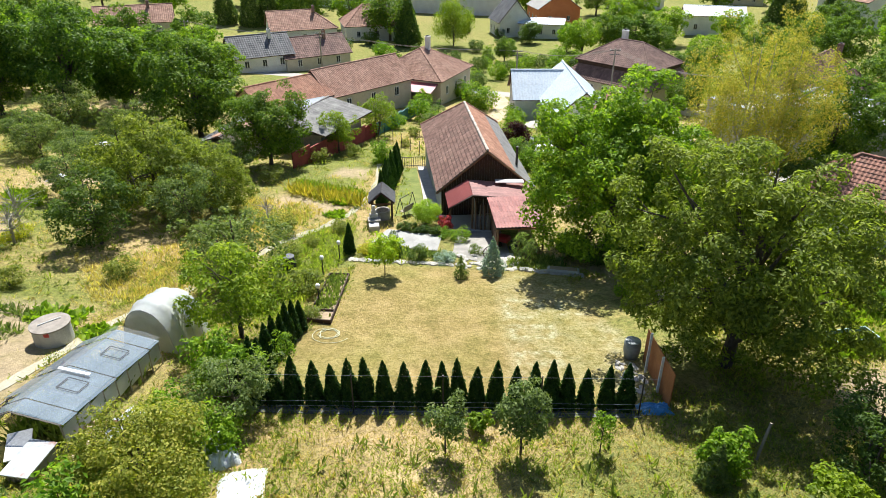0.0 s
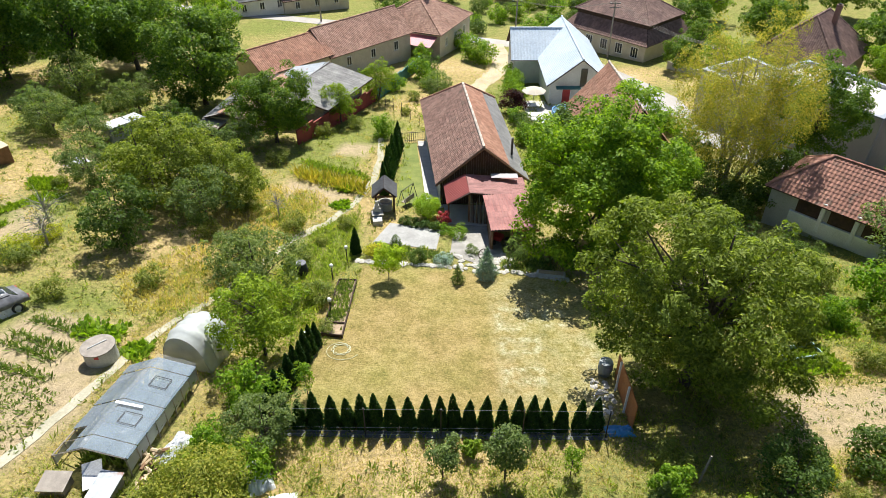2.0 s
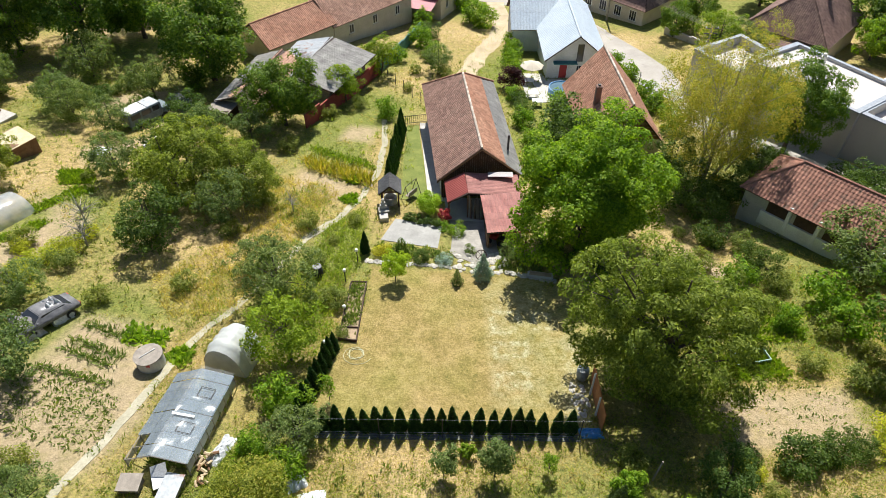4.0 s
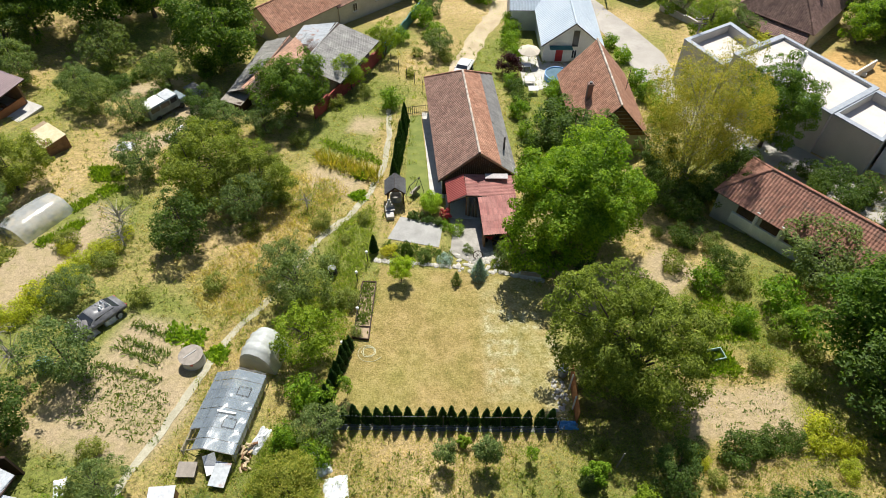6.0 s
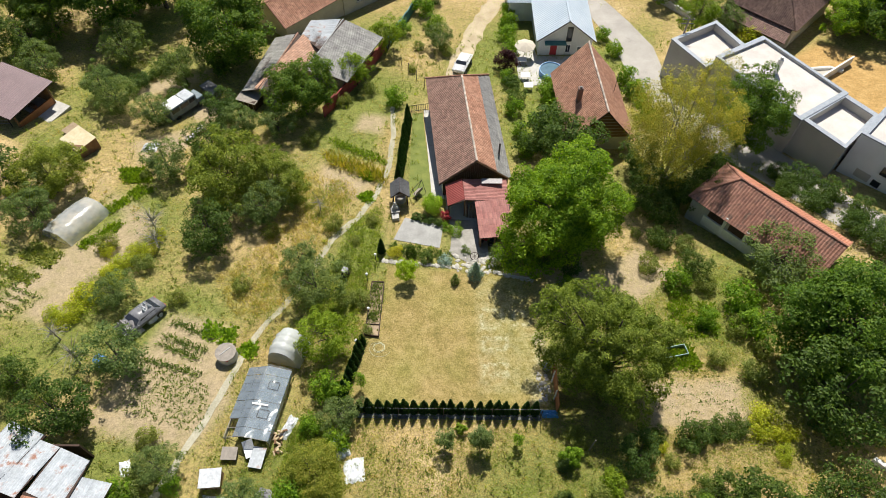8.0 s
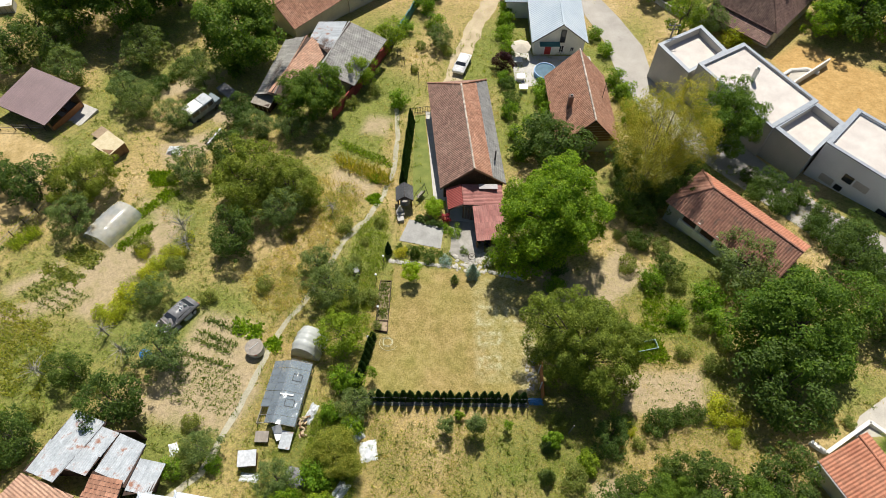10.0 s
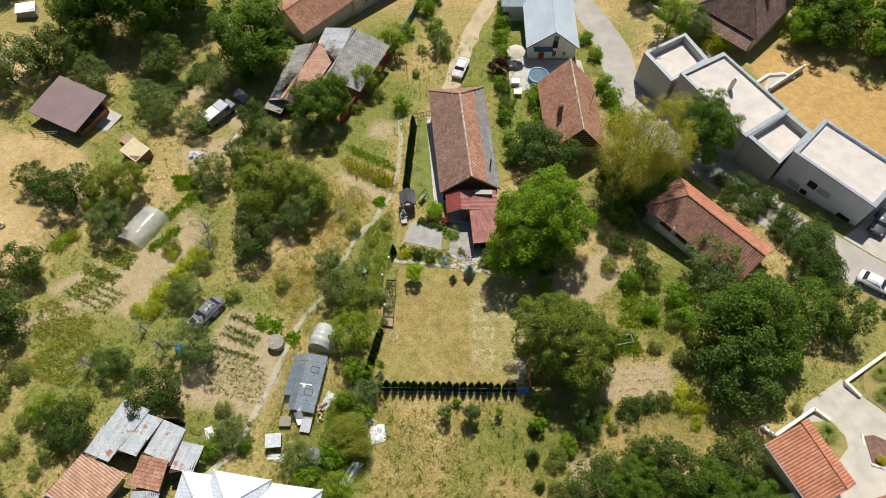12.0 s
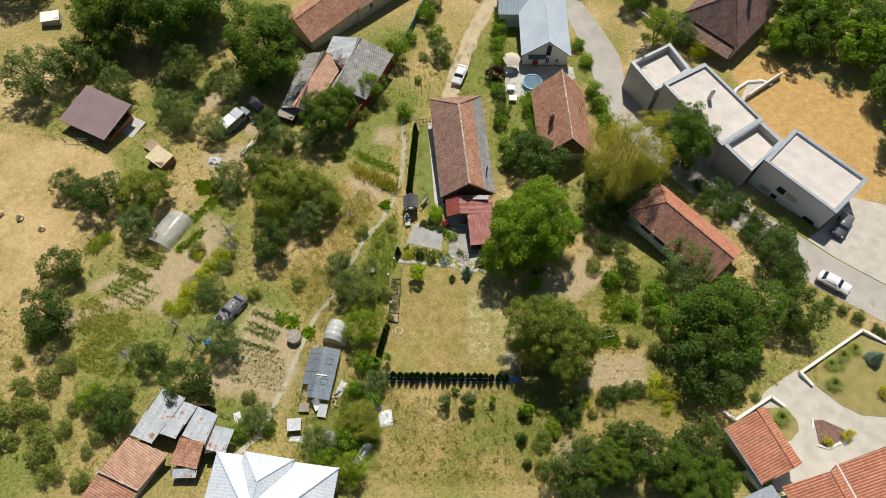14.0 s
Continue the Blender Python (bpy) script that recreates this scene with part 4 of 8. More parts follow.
roof_part(barn, (3.95, 8.9, e), (-3.95, 8.9, e), (0, 5.0, z2), (0, 5.0, z2), TILE_BROWN)
FIBRE_RIDGE = surface("fibre_ridge", (0.34, 0.33, 0.31), (0.46, 0.45, 0.43), 2.0, 0.9)
RIDGE_PALE = surface("mortared_ridge", (0.45, 0.36, 0.29), (0.62, 0.54, 0.46), 2.0, 0.9, island=0.3)
ridge_part(barn, (0, -8.75, z2), (0, 5.0, z2), RIDGE_PALE)
ridge_part(barn, (-3.95, 8.9, e), (0, 5.0, z2), TILE_ORANGE)
ridge_part(barn, (3.95, 8.9, e), (0, 5.0, z2), TILE_ORANGE)
part("verge_board", rods(((-3.98, -8.8, e - 0.12), (0, -8.8, z2 - 0.1), 0.09), ((3.98, -8.8, e - 0.12), (0, -8.8, z2 - 0.1), 0.09), seg=4), WOOD_MID, barn)
part("flue_pipe", rods(((3.0, -5.6, 0.9), (3.0, -5.6, 3.0), 0.1), seg=10), BLACK, barn)

# neighbours
red_house = house("cottage", "old cottage with an orange tiled roof and boarded gable", 18.2, 61.8, 2.7, 12.0, 3.7, 2.9, 4.2, TILE_ORANGE, PLASTER_CREAM, ridge_m=RIDGE_PALE, gable_m=WOOD_MID, z=-3.6)
chimney_part(red_house, -2.2, -1.5, 3.5, 6.6, TILE_DARK, 0.55)
part("aerial", rods(((2.4, 0, 3.6), (2.4, 0, 7.2), 0.035), ((2.4, -0.4, 7.0), (2.4, 0.4, 7.0), 0.02), seg=5), BLACK, red_house)
blue_house = house("house", "white gabled house with a pale blue sheet-metal roof", 17.0, 85.3, 0.0, 17.0, 3.7, 3.2, 2.9, METAL_BLUE, PLASTER_WHITE, kind="sheet", row=2.2, col=0.42, z=-5.3, over=0.45)
window_part(blue_house, 0.35, -8.5, 2.6, 0.8, 2.3, 270, frame_m=BLACK, bars=0, sill=False)
window_part(blue_house, 0.4, -8.5, 0.8, 0.7, 1.3, 270)
window_part(blue_house, 2.0, -8.5, 1.0, 0.6, 0.8, 270)
door_part(blue_house, -1.6, -8.5, 0.35, 0.95, 2.05, 270, PAINT_RED)
part("awning", boxes((-3.0, -9.5, 2.62, 0.0, -8.51, 2.72), bevel=0.02), TEAL, blue_house)
house("house_wing", "low rear wing with a pale blue sheet-metal roof", 13.4, 90.0, 90.0, 7.4, 3.8, 3.1, 2.75, METAL_BLUE, PLASTER_WHITE, kind="sheet", row=2.2, col=0.42, z=-5.4)
brown = house("outbuilding", "long low building with a red pantile roof and white posts", 32.8, 41.2, 42.0, 13.6, 3.1, 2.3, 2.2, TILE_RED, PLASTER_GREY, z=0.2, row=0.36, col=0.3, hips=(0.0, 2.6), right_m=TILE_CLAY)
silver = root("shed", "long low shed roofed with rusty tin and grey fibre-cement sheets", "shed", 0, 0, 0.0)
part("wall", boxes((-4.4, -4.6, -3.2, 3.4, 4.5, -1.15), bevel=0.02), WOOD_GREY, silver).matrix_basis = pose(-14.5, 71.9, 0, 0, 0, -21)
roof_part(silver, (-12.3, 65.7, -1.0), (-8.3, 75.1, -1.0), (-13.8, 77.5, 0.12), (-17.3, 67.4, 0.12), ASBESTOS_DARK, "sheet", 1.2, 0.19, label="grey weathered fibre-cement sheets")
roof_part(silver, (-18.5, 78.8, -0.95), (-19.4, 75.3, -0.95), (-16.2, 70.8, 0.12), (-13.8, 77.5, 0.12), METAL_TIN, "sheet", 1.6, 0.24, label="pale tin sheets streaked with rust")
ridge_part(silver, (-17.3, 67.4, 0.12), (-13.8, 77.5, 0.12), FIBRE_RIDGE, 0.1)
tiled = root("lean_to", "shed wing with a faded tile slope and a grey weathered slope", "shed", 0, 0, 0.0)
part("wall", boxes((-2.2, -5.2, -3.2, 2.2, 5.2, -1.2), bevel=0.02), PLASTER_CREAM, tiled).matrix_basis = pose(-21.3, 69.1, 0, 0, 0, -16)
roof_part(tiled, (-20.6, 63.1, -1.05), (-16.5, 72.3, -0.85), (-19.7, 74.9, -0.28), (-22.9, 63.5, -0.28), TILE_FADED, label="faded pink-orange tiles")
roof_part(tiled, (-22.9, 75.0, -1.1), (-25.4, 64.1, -1.1), (-22.9, 63.5, -0.28), (-19.7, 74.9, -0.28), ASBESTOS_DARK, "sheet", 1.2, 0.2, label="grey-brown weathered sheets")
ridge_part(tiled, (-22.9, 63.5, -0.28), (-19.7, 74.9, -0.28), TILE_PINKISH, 0.11)


def prism(bm, outline, z0, z1):
    """An upright body over an outline."""
    lo, hi = [bm.verts.new((x, y, z0)) for x, y in outline], [bm.verts.new((x, y, z1)) for x, y in outline]
    n = len(outline)
    bm.faces.new(lo[::-1])
    bm.faces.new(hi)
    for i in range(n):
        bm.faces.new((lo[i], lo[(i + 1) % n], hi[(i + 1) % n], hi[i]))
    bmesh.ops.recalc_face_normals(bm, faces=bm.faces[:])
    return bm


garage = root("garage", "low garage with a clean terracotta pantile roof", "garage", 0, 0, 0.0)
part("wall", prism(bmesh.new(), [(32.2, 13.9), (36.2, 15.9), (39.0, 10.4), (34.9, 8.5)], 2.4, 6.45), PLASTER_WHITE, garage)
roof_part(garage, (31.6, 14.0, 6.5), (34.6, 8.0, 6.5), (37.95, 9.6, 7.4), (35.2, 15.9, 7.4), TILE_CLAY, row=0.36, col=0.3)
roof_part(garage, (39.1, 10.2, 7.0), (36.2, 16.3, 7.0), (35.2, 15.9, 7.4), (37.95, 9.6, 7.4), TILE_CLAY, row=0.36, col=0.3)
ridge_part(garage, (37.95, 9.6, 7.4), (35.2, 15.9, 7.4), TILE_CLAY, 0.12)
part("gutter", rods(((31.55, 14.0, 6.42), (34.55, 8.0, 6.42), 0.07), seg=8), PAINT_WHITE, garage)
drive_house = root("house", "house with broad terracotta pantile roofs and a white valley", "house", 0, 0, 0.0)
part("wall", prism(bmesh.new(), [(37.2, 7.0), (41.3, 8.4), (42.3, 9.0), (48.0, 11.2), (50.4, 3.6), (39.4, 0.2)], 2.8, 6.7), PLASTER_WHITE, drive_house)
SX, SY = 2.6, -7.9
for a, b, lb in (((36.4, 7.75, 6.9), (41.35, 9.2, 8.2), "terracotta pantiles"), ((42.45, 9.95, 7.7), (41.35, 9.2, 8.2), "paler sunlit pantiles"), ((42.5, 9.95, 7.7), (48.2, 11.9, 9.0), "terracotta pantiles")):
    roof_part(drive_house, a, (a[0] + SX, a[1] + SY, a[2]), (b[0] + SX, b[1] + SY, b[2]), b, TILE_CLAY, row=0.36, col=0.3, label=lb)
ridge_part(drive_house, (41.35, 9.2, 8.2), (41.35 + SX, 9.2 + SY, 8.2), TILE_CLAY, 0.13)
part("valley_gutter", rods(((42.47, 9.98, 7.74), (42.47 + SX, 9.98 + SY, 7.74), 0.11), seg=6), PAINT_WHITE, drive_house)
ann = root("annexe", "low annexe with a dark grey ribbed sheet roof", "annexe", 0, 0, 0.0)
part("wall", prism(bmesh.new(), [(32.4, 6.2), (35.5, 7.5), (37.0, 4.2), (33.8, 2.8)], 3.0, 5.8), PLASTER_WHITE, ann)
roof_part(ann, (31.9, 6.5, 6.0), (35.8, 8.1, 6.0), (37.6, 4.1, 6.5), (33.6, 2.4, 6.5), COPING, "sheet", 2.2, 0.25)
part("yard_wall", prism(bmesh.new(), [(33.6, 9.6), (33.9, 9.75), (35.6, 7.0), (35.3, 6.9)], 3.0, 5.4), PLASTER_WHITE, ann)
house("house_wing", "lower wing with a faded orange tile roof", -21.2, 85.2, -43.0, 10.5, 3.4, 2.7, 2.1, TILE_ORANGE, PLASTER_CREAM, z=-4.6)
upl = house("house", "long cream house with a faded orange tile roof", -12.6, 94.6, -43.0, 15.0, 3.7, 3.4, 2.8, TILE_PINKISH, PLASTER_CREAM, z=-5.6)
hip = house("house", "cream house with a hipped faded tile roof", -3.4, 106.5, -24.0, 12.0, 6.0, 4.4, 3.3, TILE_PINKISH, PLASTER_CREAM, z=-7.4, hips=(5.4, 5.4))
two = house("house", "cream house with two tiers of dark brown tile roof", 29.7, 105.7, 43.0, 13.0, 4.6, 5.9, 2.8, TILE_DARK, WOOD_DARK, hips=(4.4, 4.4), z=-7.2, row=0.4, col=0.3)
part("lower_wall", boxes((-6.0, -7.4, -1.5, 6.0, 7.4, 3.3)), PLASTER_CREAM, two)
roof_part(two, (-6.6, 8.0, 3.1), (-6.6, -8.0, 3.1), (-4.55, -6.4, 5.0), (-4.55, 6.4, 5.0), TILE_DARK, row=0.4, col=0.3)
roof_part(two, (-6.6, -8.0, 3.1), (6.6, -8.0, 3.1), (4.55, -6.4, 5.0), (-4.55, -6.4, 5.0), TILE_DARK, row=0.4, col=0.3)
roof_part(two, (6.6, -8.0, 3.1), (6.6, 8.0, 3.1), (4.55, 6.4, 5.0), (4.55, -6.4, 5.0), TILE_DARK, row=0.4, col=0.3)
roof_part(two, (6.6, 8.0, 3.1), (-6.6, 8.0, 3.1), (-4.55, 6.4, 5.0), (4.55, 6.4, 5.0), TILE_DARK, row=0.4, col=0.3)
for yy in (-5.6, -2.8, 0.0, 2.8, 5.6):
    window_part(two, -6.0, yy, 0.9, 1.3, 1.6, 180, bars=2)
chimney_part(two, 1.2, 2.0, 7.0, 10.0, PLASTER_WHITE, 0.8)
bigb = house("house", "large old house with a tall dark brown hipped roof", 49.5, 86.3, -44.0, 13.0, 5.2, 3.6, 4.6, TILE_DARK, PLASTER_CREAM, z=-4.6, hips=(4.2, 4.2))
yard_barn = root("barn", "old barn with a long faded orange tile slope", "barn", 0, 0, 0.0)
part("wall", prism(bmesh.new(), [(-34.6, 12.3), (-30.9, 10.6), (-34.0, 4.2), (-38.4, 5.8)], 3.4, 6.5), PLASTER_CREAM, yard_barn)
roof_part(yard_barn, (-30.05, 10.85, 6.7), (-32.55, 7.1, 6.7), (-36.9, 8.9, 7.6), (-34.3, 12.4, 7.6), TILE_FADED, label="faded orange tiles")
roof_part(yard_barn, (-32.7, 6.95, 6.45), (-34.6, 3.2, 6.45), (-38.6, 5.3, 7.35), (-36.9, 8.8, 7.35), TILE_ORANGE, label="redder newer tiles")
ridge_part(yard_barn, (-32.6, 7.05, 6.72), (-36.9, 8.88, 7.62), RIDGE_PALE, 0.1)
part("gable_wall", prism(bmesh.new(), [(-34.5, 12.2), (-34.2, 12.0), (-36.9, 8.6), (-37.2, 8.8)], 3.4, 7.3), PLASTER_CREAM, yard_barn)
house("house", "house with a bright white sheet-metal hipped roof", -18.5, 5.3, 83.0, 12.6, 4.5, 2.9, 2.0, METAL_WHITE, PLASTER_WHITE, kind="seam", row=0.22, col=0.33, z=4.85, hips=(4.2, 4.2))
wing = root("roof_wing", "raised cross wing with a white sheet-metal hip", "house wing", 0, 0, 0.0)
part("wall", prism(bmesh.new(), [(-21.1, 10.55), (-16.5, 9.8), (-17.4, 3.0), (-22.0, 3.6)], 4.6, 7.85), PLASTER_WHITE, wing)
AP, RB = (-19.3, 7.7, 9.75), (-20.0, 2.6, 9.75)
roof_part(wing, (-16.1, 10.15, 7.9), (-21.5, 11.0, 7.9), AP, AP, METAL_WHITE, "seam", 0.22, 0.33)
roof_part(wing, (-17.3, 2.2, 7.9), (-16.1, 10.15, 7.9), AP, RB, METAL_WHITE, "seam", 0.22, 0.33)
roof_part(wing, (-21.5, 11.0, 7.9), (-22.7, 3.0, 7.9), RB, AP, METAL_WHITE, "seam", 0.22, 0.33)
for a, b in ((AP, RB), (AP, (-16.1, 10.15, 7.9)), (AP, (-21.5, 11.0, 7.9))):
    ridge_part(wing, a, b, METAL_WHITE, 0.09)


# the new flat-roofed house
def flat_block(parent, outline, z0, z1, wall_m, sunk=0.55):
    """A block with a parapet round a sunk gravel roof."""
    n = len(outline)
    c = Vector((sum(p[0] for p in outline) / n, sum(p[1] for p in outline) / n))
    inner = [tuple(Vector(p) + (c - Vector(p)).normalized() * 0.62) for p in outline]
    bm = bmesh.new()
    rings = [[bm.verts.new((x, y, z)) for x, y in pts] for pts, z in ((outline, z0), (outline, z1), (inner, z1), (inner, z1 - sunk))]
    for a, b in zip(rings, rings[1:]):
        for i in range(n):
            bm.faces.new((a[i], a[(i + 1) % n], b[(i + 1) % n], b[i]))
    bmesh.ops.recalc_face_normals(bm, faces=bm.faces[:])
    w = part("wall", bm, wall_m, parent)
    bm = bmesh.new()
    bm.faces.new([bm.verts.new((x, y, z1 - sunk + 0.01)) for x, y in inner])
    bm.faces.new([bm.verts.new((x, y, z1 - sunk - 0.2)) for x, y in inner][::-1])
    part("roof_gravel", bm, GRAVEL_ROOF, parent)
    bm = bmesh.new()
    outer = [tuple(Vector(p) + (Vector(p) - c).normalized() * 0.07) for p in outline]
    inn2 = [tuple(Vector(p) + (c - Vector(p)).normalized() * 0.68) for p in outline]
    rr = [[bm.verts.new((x, y, z)) for x, y in pts] for pts, z in ((outer, z1 - 0.12), (outer, z1 + 0.03), (inn2, z1 + 0.03), (inn2, z1 - 0.1))]
    for a, b in zip(rr, rr[1:] + rr[:1]):
        for i in range(n):
            bm.faces.new((a[i], a[(i + 1) % n], b[(i + 1) % n], b[i]))
    bmesh.ops.recalc_face_normals(bm, faces=bm.faces[:])
    part("coping", bm, COPING, parent, "grey metal parapet coping")


modern = root("modern_house", "new flat-roofed house of stepped pale blocks with gravel roofs", "house", 0, 0, 0.0)
flat_block(modern, [(32.6, 66.1), (38.8, 70.4), (36.3, 75.7), (29.5, 71.7)], -6.0, 1.5, RENDER_TAUPE, 1.1)
flat_block(modern, [(40.2, 54.9), (47.2, 59.5), (40.4, 70.3), (33.4, 66.2)], -5.0, 3.0, RENDER_TAUPE, 0.35)
flat_block(modern, [(43.7, 50.6), (49.4, 55.9), (46.9, 59.5), (40.5, 55.2)], -4.0, 2.9, RENDER_TAUPE, 1.1)
flat_block(modern, [(53.1, 43.1), (59.0, 48.5), (50.8, 57.1), (45.2, 51.6)], -4.0, 4.2, RENDER_NEW, 0.35)

# openings and details of the neighbours
for yy in (-4.6, -2.2, 0.2, 2.6):
    part("post", boxes((-3.35, yy, -0.2, -3.1, yy + 0.3, 2.25), bevel=0.02), PAINT_WHITE, brown, "white painted post")
    # Solid dark panel on the wall in place of the bay's shaded depth.
    part("bay_shade_panel", boxes((-3.16, yy + 0.35, 0.75, -3.07, yy + 2.05, 2.15)), WOOD_DARK, brown, "dark panel standing in for the shade of an open bay")
part("parapet", boxes((-3.3, -5.2, -0.6, -3.08, 5.0, 0.7), bevel=0.02), PLASTER_WHITE, brown)
for px, py, w, h, zz, f in ((48.2, 48.37, 1.2, 1.1, 0.75, 222.9), (48.0, 48.58, 0.9, 0.8, -1.0, 222.9), (51.9, 44.38, 1.7, 1.3, -1.2, 222.9)):
    window_part(modern, px, py, zz, w, h, f, frame_m=BLACK, bars=0, sill=False)
for px, py, zz in ((49.35, 47.14, 0.75), (46.9, 49.77, -1.0)):
    part("wall_panel", boxes((-0.85, -0.02, 0.0, 0.85, 0.025, 1.05), bevel=0.005), RENDER_TAUPE, modern, "grey-beige wall panel").matrix_basis = pose(px, py, zz, 0, 0, 132.9)
chim = part("chimney", rods(((40.0, 63.6, 2.6), (40.0, 63.6, 4.6), 0.32), ((40.0, 63.6, 4.5), (40.0, 63.6, 4.9), 0.2), seg=14), PLASTER_WHITE, modern)
part("yard_wall", boxes((0, -0.12, -1.5, 8.4, 0.12, 0.9), bevel=0.02), PLASTER_WHITE, modern).matrix_basis = pose(49.2, 68.7, -3.4, 0, 0, 36)
draped("terrace", [(47.2, 67.4), (48.6, 69.0), (50.4, 72.2), (53.2, 72.4), (53.0, 71.6), (49.4, 68.6)], CONCRETE_PALE, 0.06, "pale curved terrace with a low rim", "terrace", jag=0.0)
rim_t = root("terrace_rim", "low white curved rim round the terrace", "wall", 0, 0, 0.0)
arc = [(46.6, 66.4), (46.9, 68.6), (48.2, 70.8), (50.4, 72.4), (52.8, 72.6), (54.2, 71.6)]
for a, b in zip(arc, arc[1:]):
    za, zb = float(gz(*a)), float(gz(*b))
    part("rim_piece", rods(((*a, za + 0.2), (*b, zb + 0.2), 0.28), seg=8), PLASTER_WHITE, rim_t)
for i, a in enumerate((-3.6, -1.6, 0.4)):
    window_part(bigb, a, -6.5, 1.0, 0.8, 1.4, 270, bars=1)
for a in (-4.0, -1.2, 1.6, 4.4):
    window_part(bigb, -5.2, a, 1.0, 0.9, 1.4, 180, bars=1)
chimney_part(bigb, 1.5, 0.5, 6.0, 9.4, TILE_DARK, 0.6)
roof_part(bigb, (-5.4, -9.0, 2.2), (5.4, -9.0, 2.2), (5.0, -6.5, 3.0), (-5.0, -6.5, 3.0), TILE_DARK, name="porch_roof")

# the barn's porch
porch = root("porch", "open porch of poles under red sheet-metal roofs, hung with old tools", "porch", 0, 0, 0.0)
roof_part(porch, (0.15, 47.0, 0.6), (0.42, 44.0, 0.55), (2.2, 43.9, 1.68), (1.95, 46.9, 1.72), METAL_RED, "sheet", 3.4, 0.22, label="red sheet slope")
roof_part(porch, (6.9, 44.0, 1.22), (6.7, 47.2, 1.22), (1.97, 46.9, 1.72), (2.22, 43.9, 1.68), METAL_FADED, "sheet", 1.2, 0.2, label="faded brown-red sheet slope")
roof_part(porch, (3.6, 39.2, 1.30), (7.0, 39.6, 1.25), (6.8, 44.2, 1.5), (3.2, 43.9, 1.52), METAL_FADED, "sheet", 0.8, 0.24, label="faded red sheet lean-to")
part("skylight", boxes((4.0, 46.2, 1.72, 6.2, 46.9, 1.76)), FIBRE, porch)
for px, py, zt in ((0.55, 44.2, 0.55), (2.2, 44.1, 1.6), (3.6, 43.8, 1.4), (3.75, 39.5, 1.25), (6.9, 39.8, 1.2), (5.2, 39.7, 1.22)):
    part("post", rods(((px, py, float(gz(px, py)) - 0.2), (px, py, zt), 0.08, 0.07), seg=8), WOOD_MID, porch)
part("beam", boxes((3.6, 39.4, 1.1, 7.2, 39.6, 1.24), bevel=0.01), WOOD_ORANGE, porch)
rp = random.Random(8)
for i in range(12):
    px = 2.35 + i * 0.11
    part("pole", rods(((px, 43.9 - i * 0.02, float(gz(px, 43.9)) - 0.1), (px + rp.uniform(-0.08, 0.08), 43.95, rp.uniform(0.7, 1.45)), 0.035, 0.03), seg=5), (WOOD_GREY, WOOD_MID, WOOD_DARK)[i % 3], porch)
for i in range(8):
    py = 43.6 - i * 0.5
    part("wall_board", boxes((3.62, py - 0.46, -1.4, 3.68, py, 1.25)), (WOOD_DARK, WOOD_MID)[i % 2], porch)
draped("porch_floor", [(0.1, 47.4), (4.0, 47.4), (4.0, 43.4), (0.5, 43.6)], CONCRETE, 0.06, "grey concrete porch floor", "floor")
mower = root("ride_on_mower", "red ride-on mower parked under the lean-to", "mower", 4.7, 40.3, None, 60)
part("hood", boxes((-0.35, 0.1, 0.35, 0.35, 0.95, 0.75), bevel=0.08), PAINT_RED, mower)
part("seat", boxes((-0.25, -0.55, 0.55, 0.25, -0.1, 0.65), (-0.25, -0.65, 0.55, 0.25, -0.53, 1.0), bevel=0.04), BLACK, mower)
for wx in (-0.42, 0.42):
    for wy, wr in ((0.65, 0.2), (-0.4, 0.27)):
        part("wheel", rods(((wx - 0.09, wy, wr), (wx + 0.09, wy, wr), wr), seg=14), RUBBER, mower)


# ---- garden shrubs and hedges ----
def shrub(name, label, x, y, R, H, mat, seed, n=26, per=60, leaf=(0.13, 0.07), category="shrub", group="", z0=0.02, droop=0.0, top=0.5, csize=None):
    t = root(name, label, category, x, y, group=group)
    C, N, cen = crown_points(seed, R, z0, H, n, per, csize or R * 0.36, 0.8, top, 0.4)
    put("foliage", leaves_mesh("foliage", C, N, leaf[0], leaf[1], mat, seed, droop), t)
    bm = bmesh.new()
    for i in range(6):
        rod(bm, (0, 0, -0.1), tuple(cen[i * 3]), 0.03, 0.012, 5)
    part("stem", bm, BARK, t)
    return t


def cone_tree(name, label, x, y, R, H, mat, seed, n=1500, leaf=(0.14, 0.07), category="conifer", group="", shape=0.8, droop=-1.5, tiers=0):
    """A narrow evergreen: sprays over a cone with an uneven skin."""
    t = root(name, label, category, x, y, group=group)
    r = np.random.default_rng(seed)
    s = 1 - np.sqrt(r.uniform(0, 1, n))
    s = np.clip(s * 1.02, 0, 1)
    az = r.uniform(0, 2 * np.pi, n)
    prof = (1 - s) ** shape * np.minimum(1, 0.72 + s * 3.0)
    lump = 1 + 0.10 * np.sin(az * 3 + s * 9) + 0.07 * np.sin(az * 7 + s * 21)
    if tiers:
        lump *= 0.55 + 0.45 * (1 - (s * tiers) % 1.0) + 0.12 * np.sin(az * 5 + np.floor(s * tiers) * 2)
    rad = R * prof * lump * r.uniform(0.72, 1.04, n)
    C = np.stack([rad * np.cos(az), rad * np.sin(az), 0.05 + s * H], 1)
    N = np.stack([np.cos(az), np.sin(az), np.full(n, 0.35)], 1) + r.normal(size=(n, 3)) * 0.4
    put("foliage", leaves_mesh("foliage", C, N, leaf[0], leaf[1], mat, seed, droop), t)
    part("trunk", rods(((0, 0, -0.2), (0, 0, H * 0.9), 0.05, 0.01), seg=6), BARK, t)
    return t


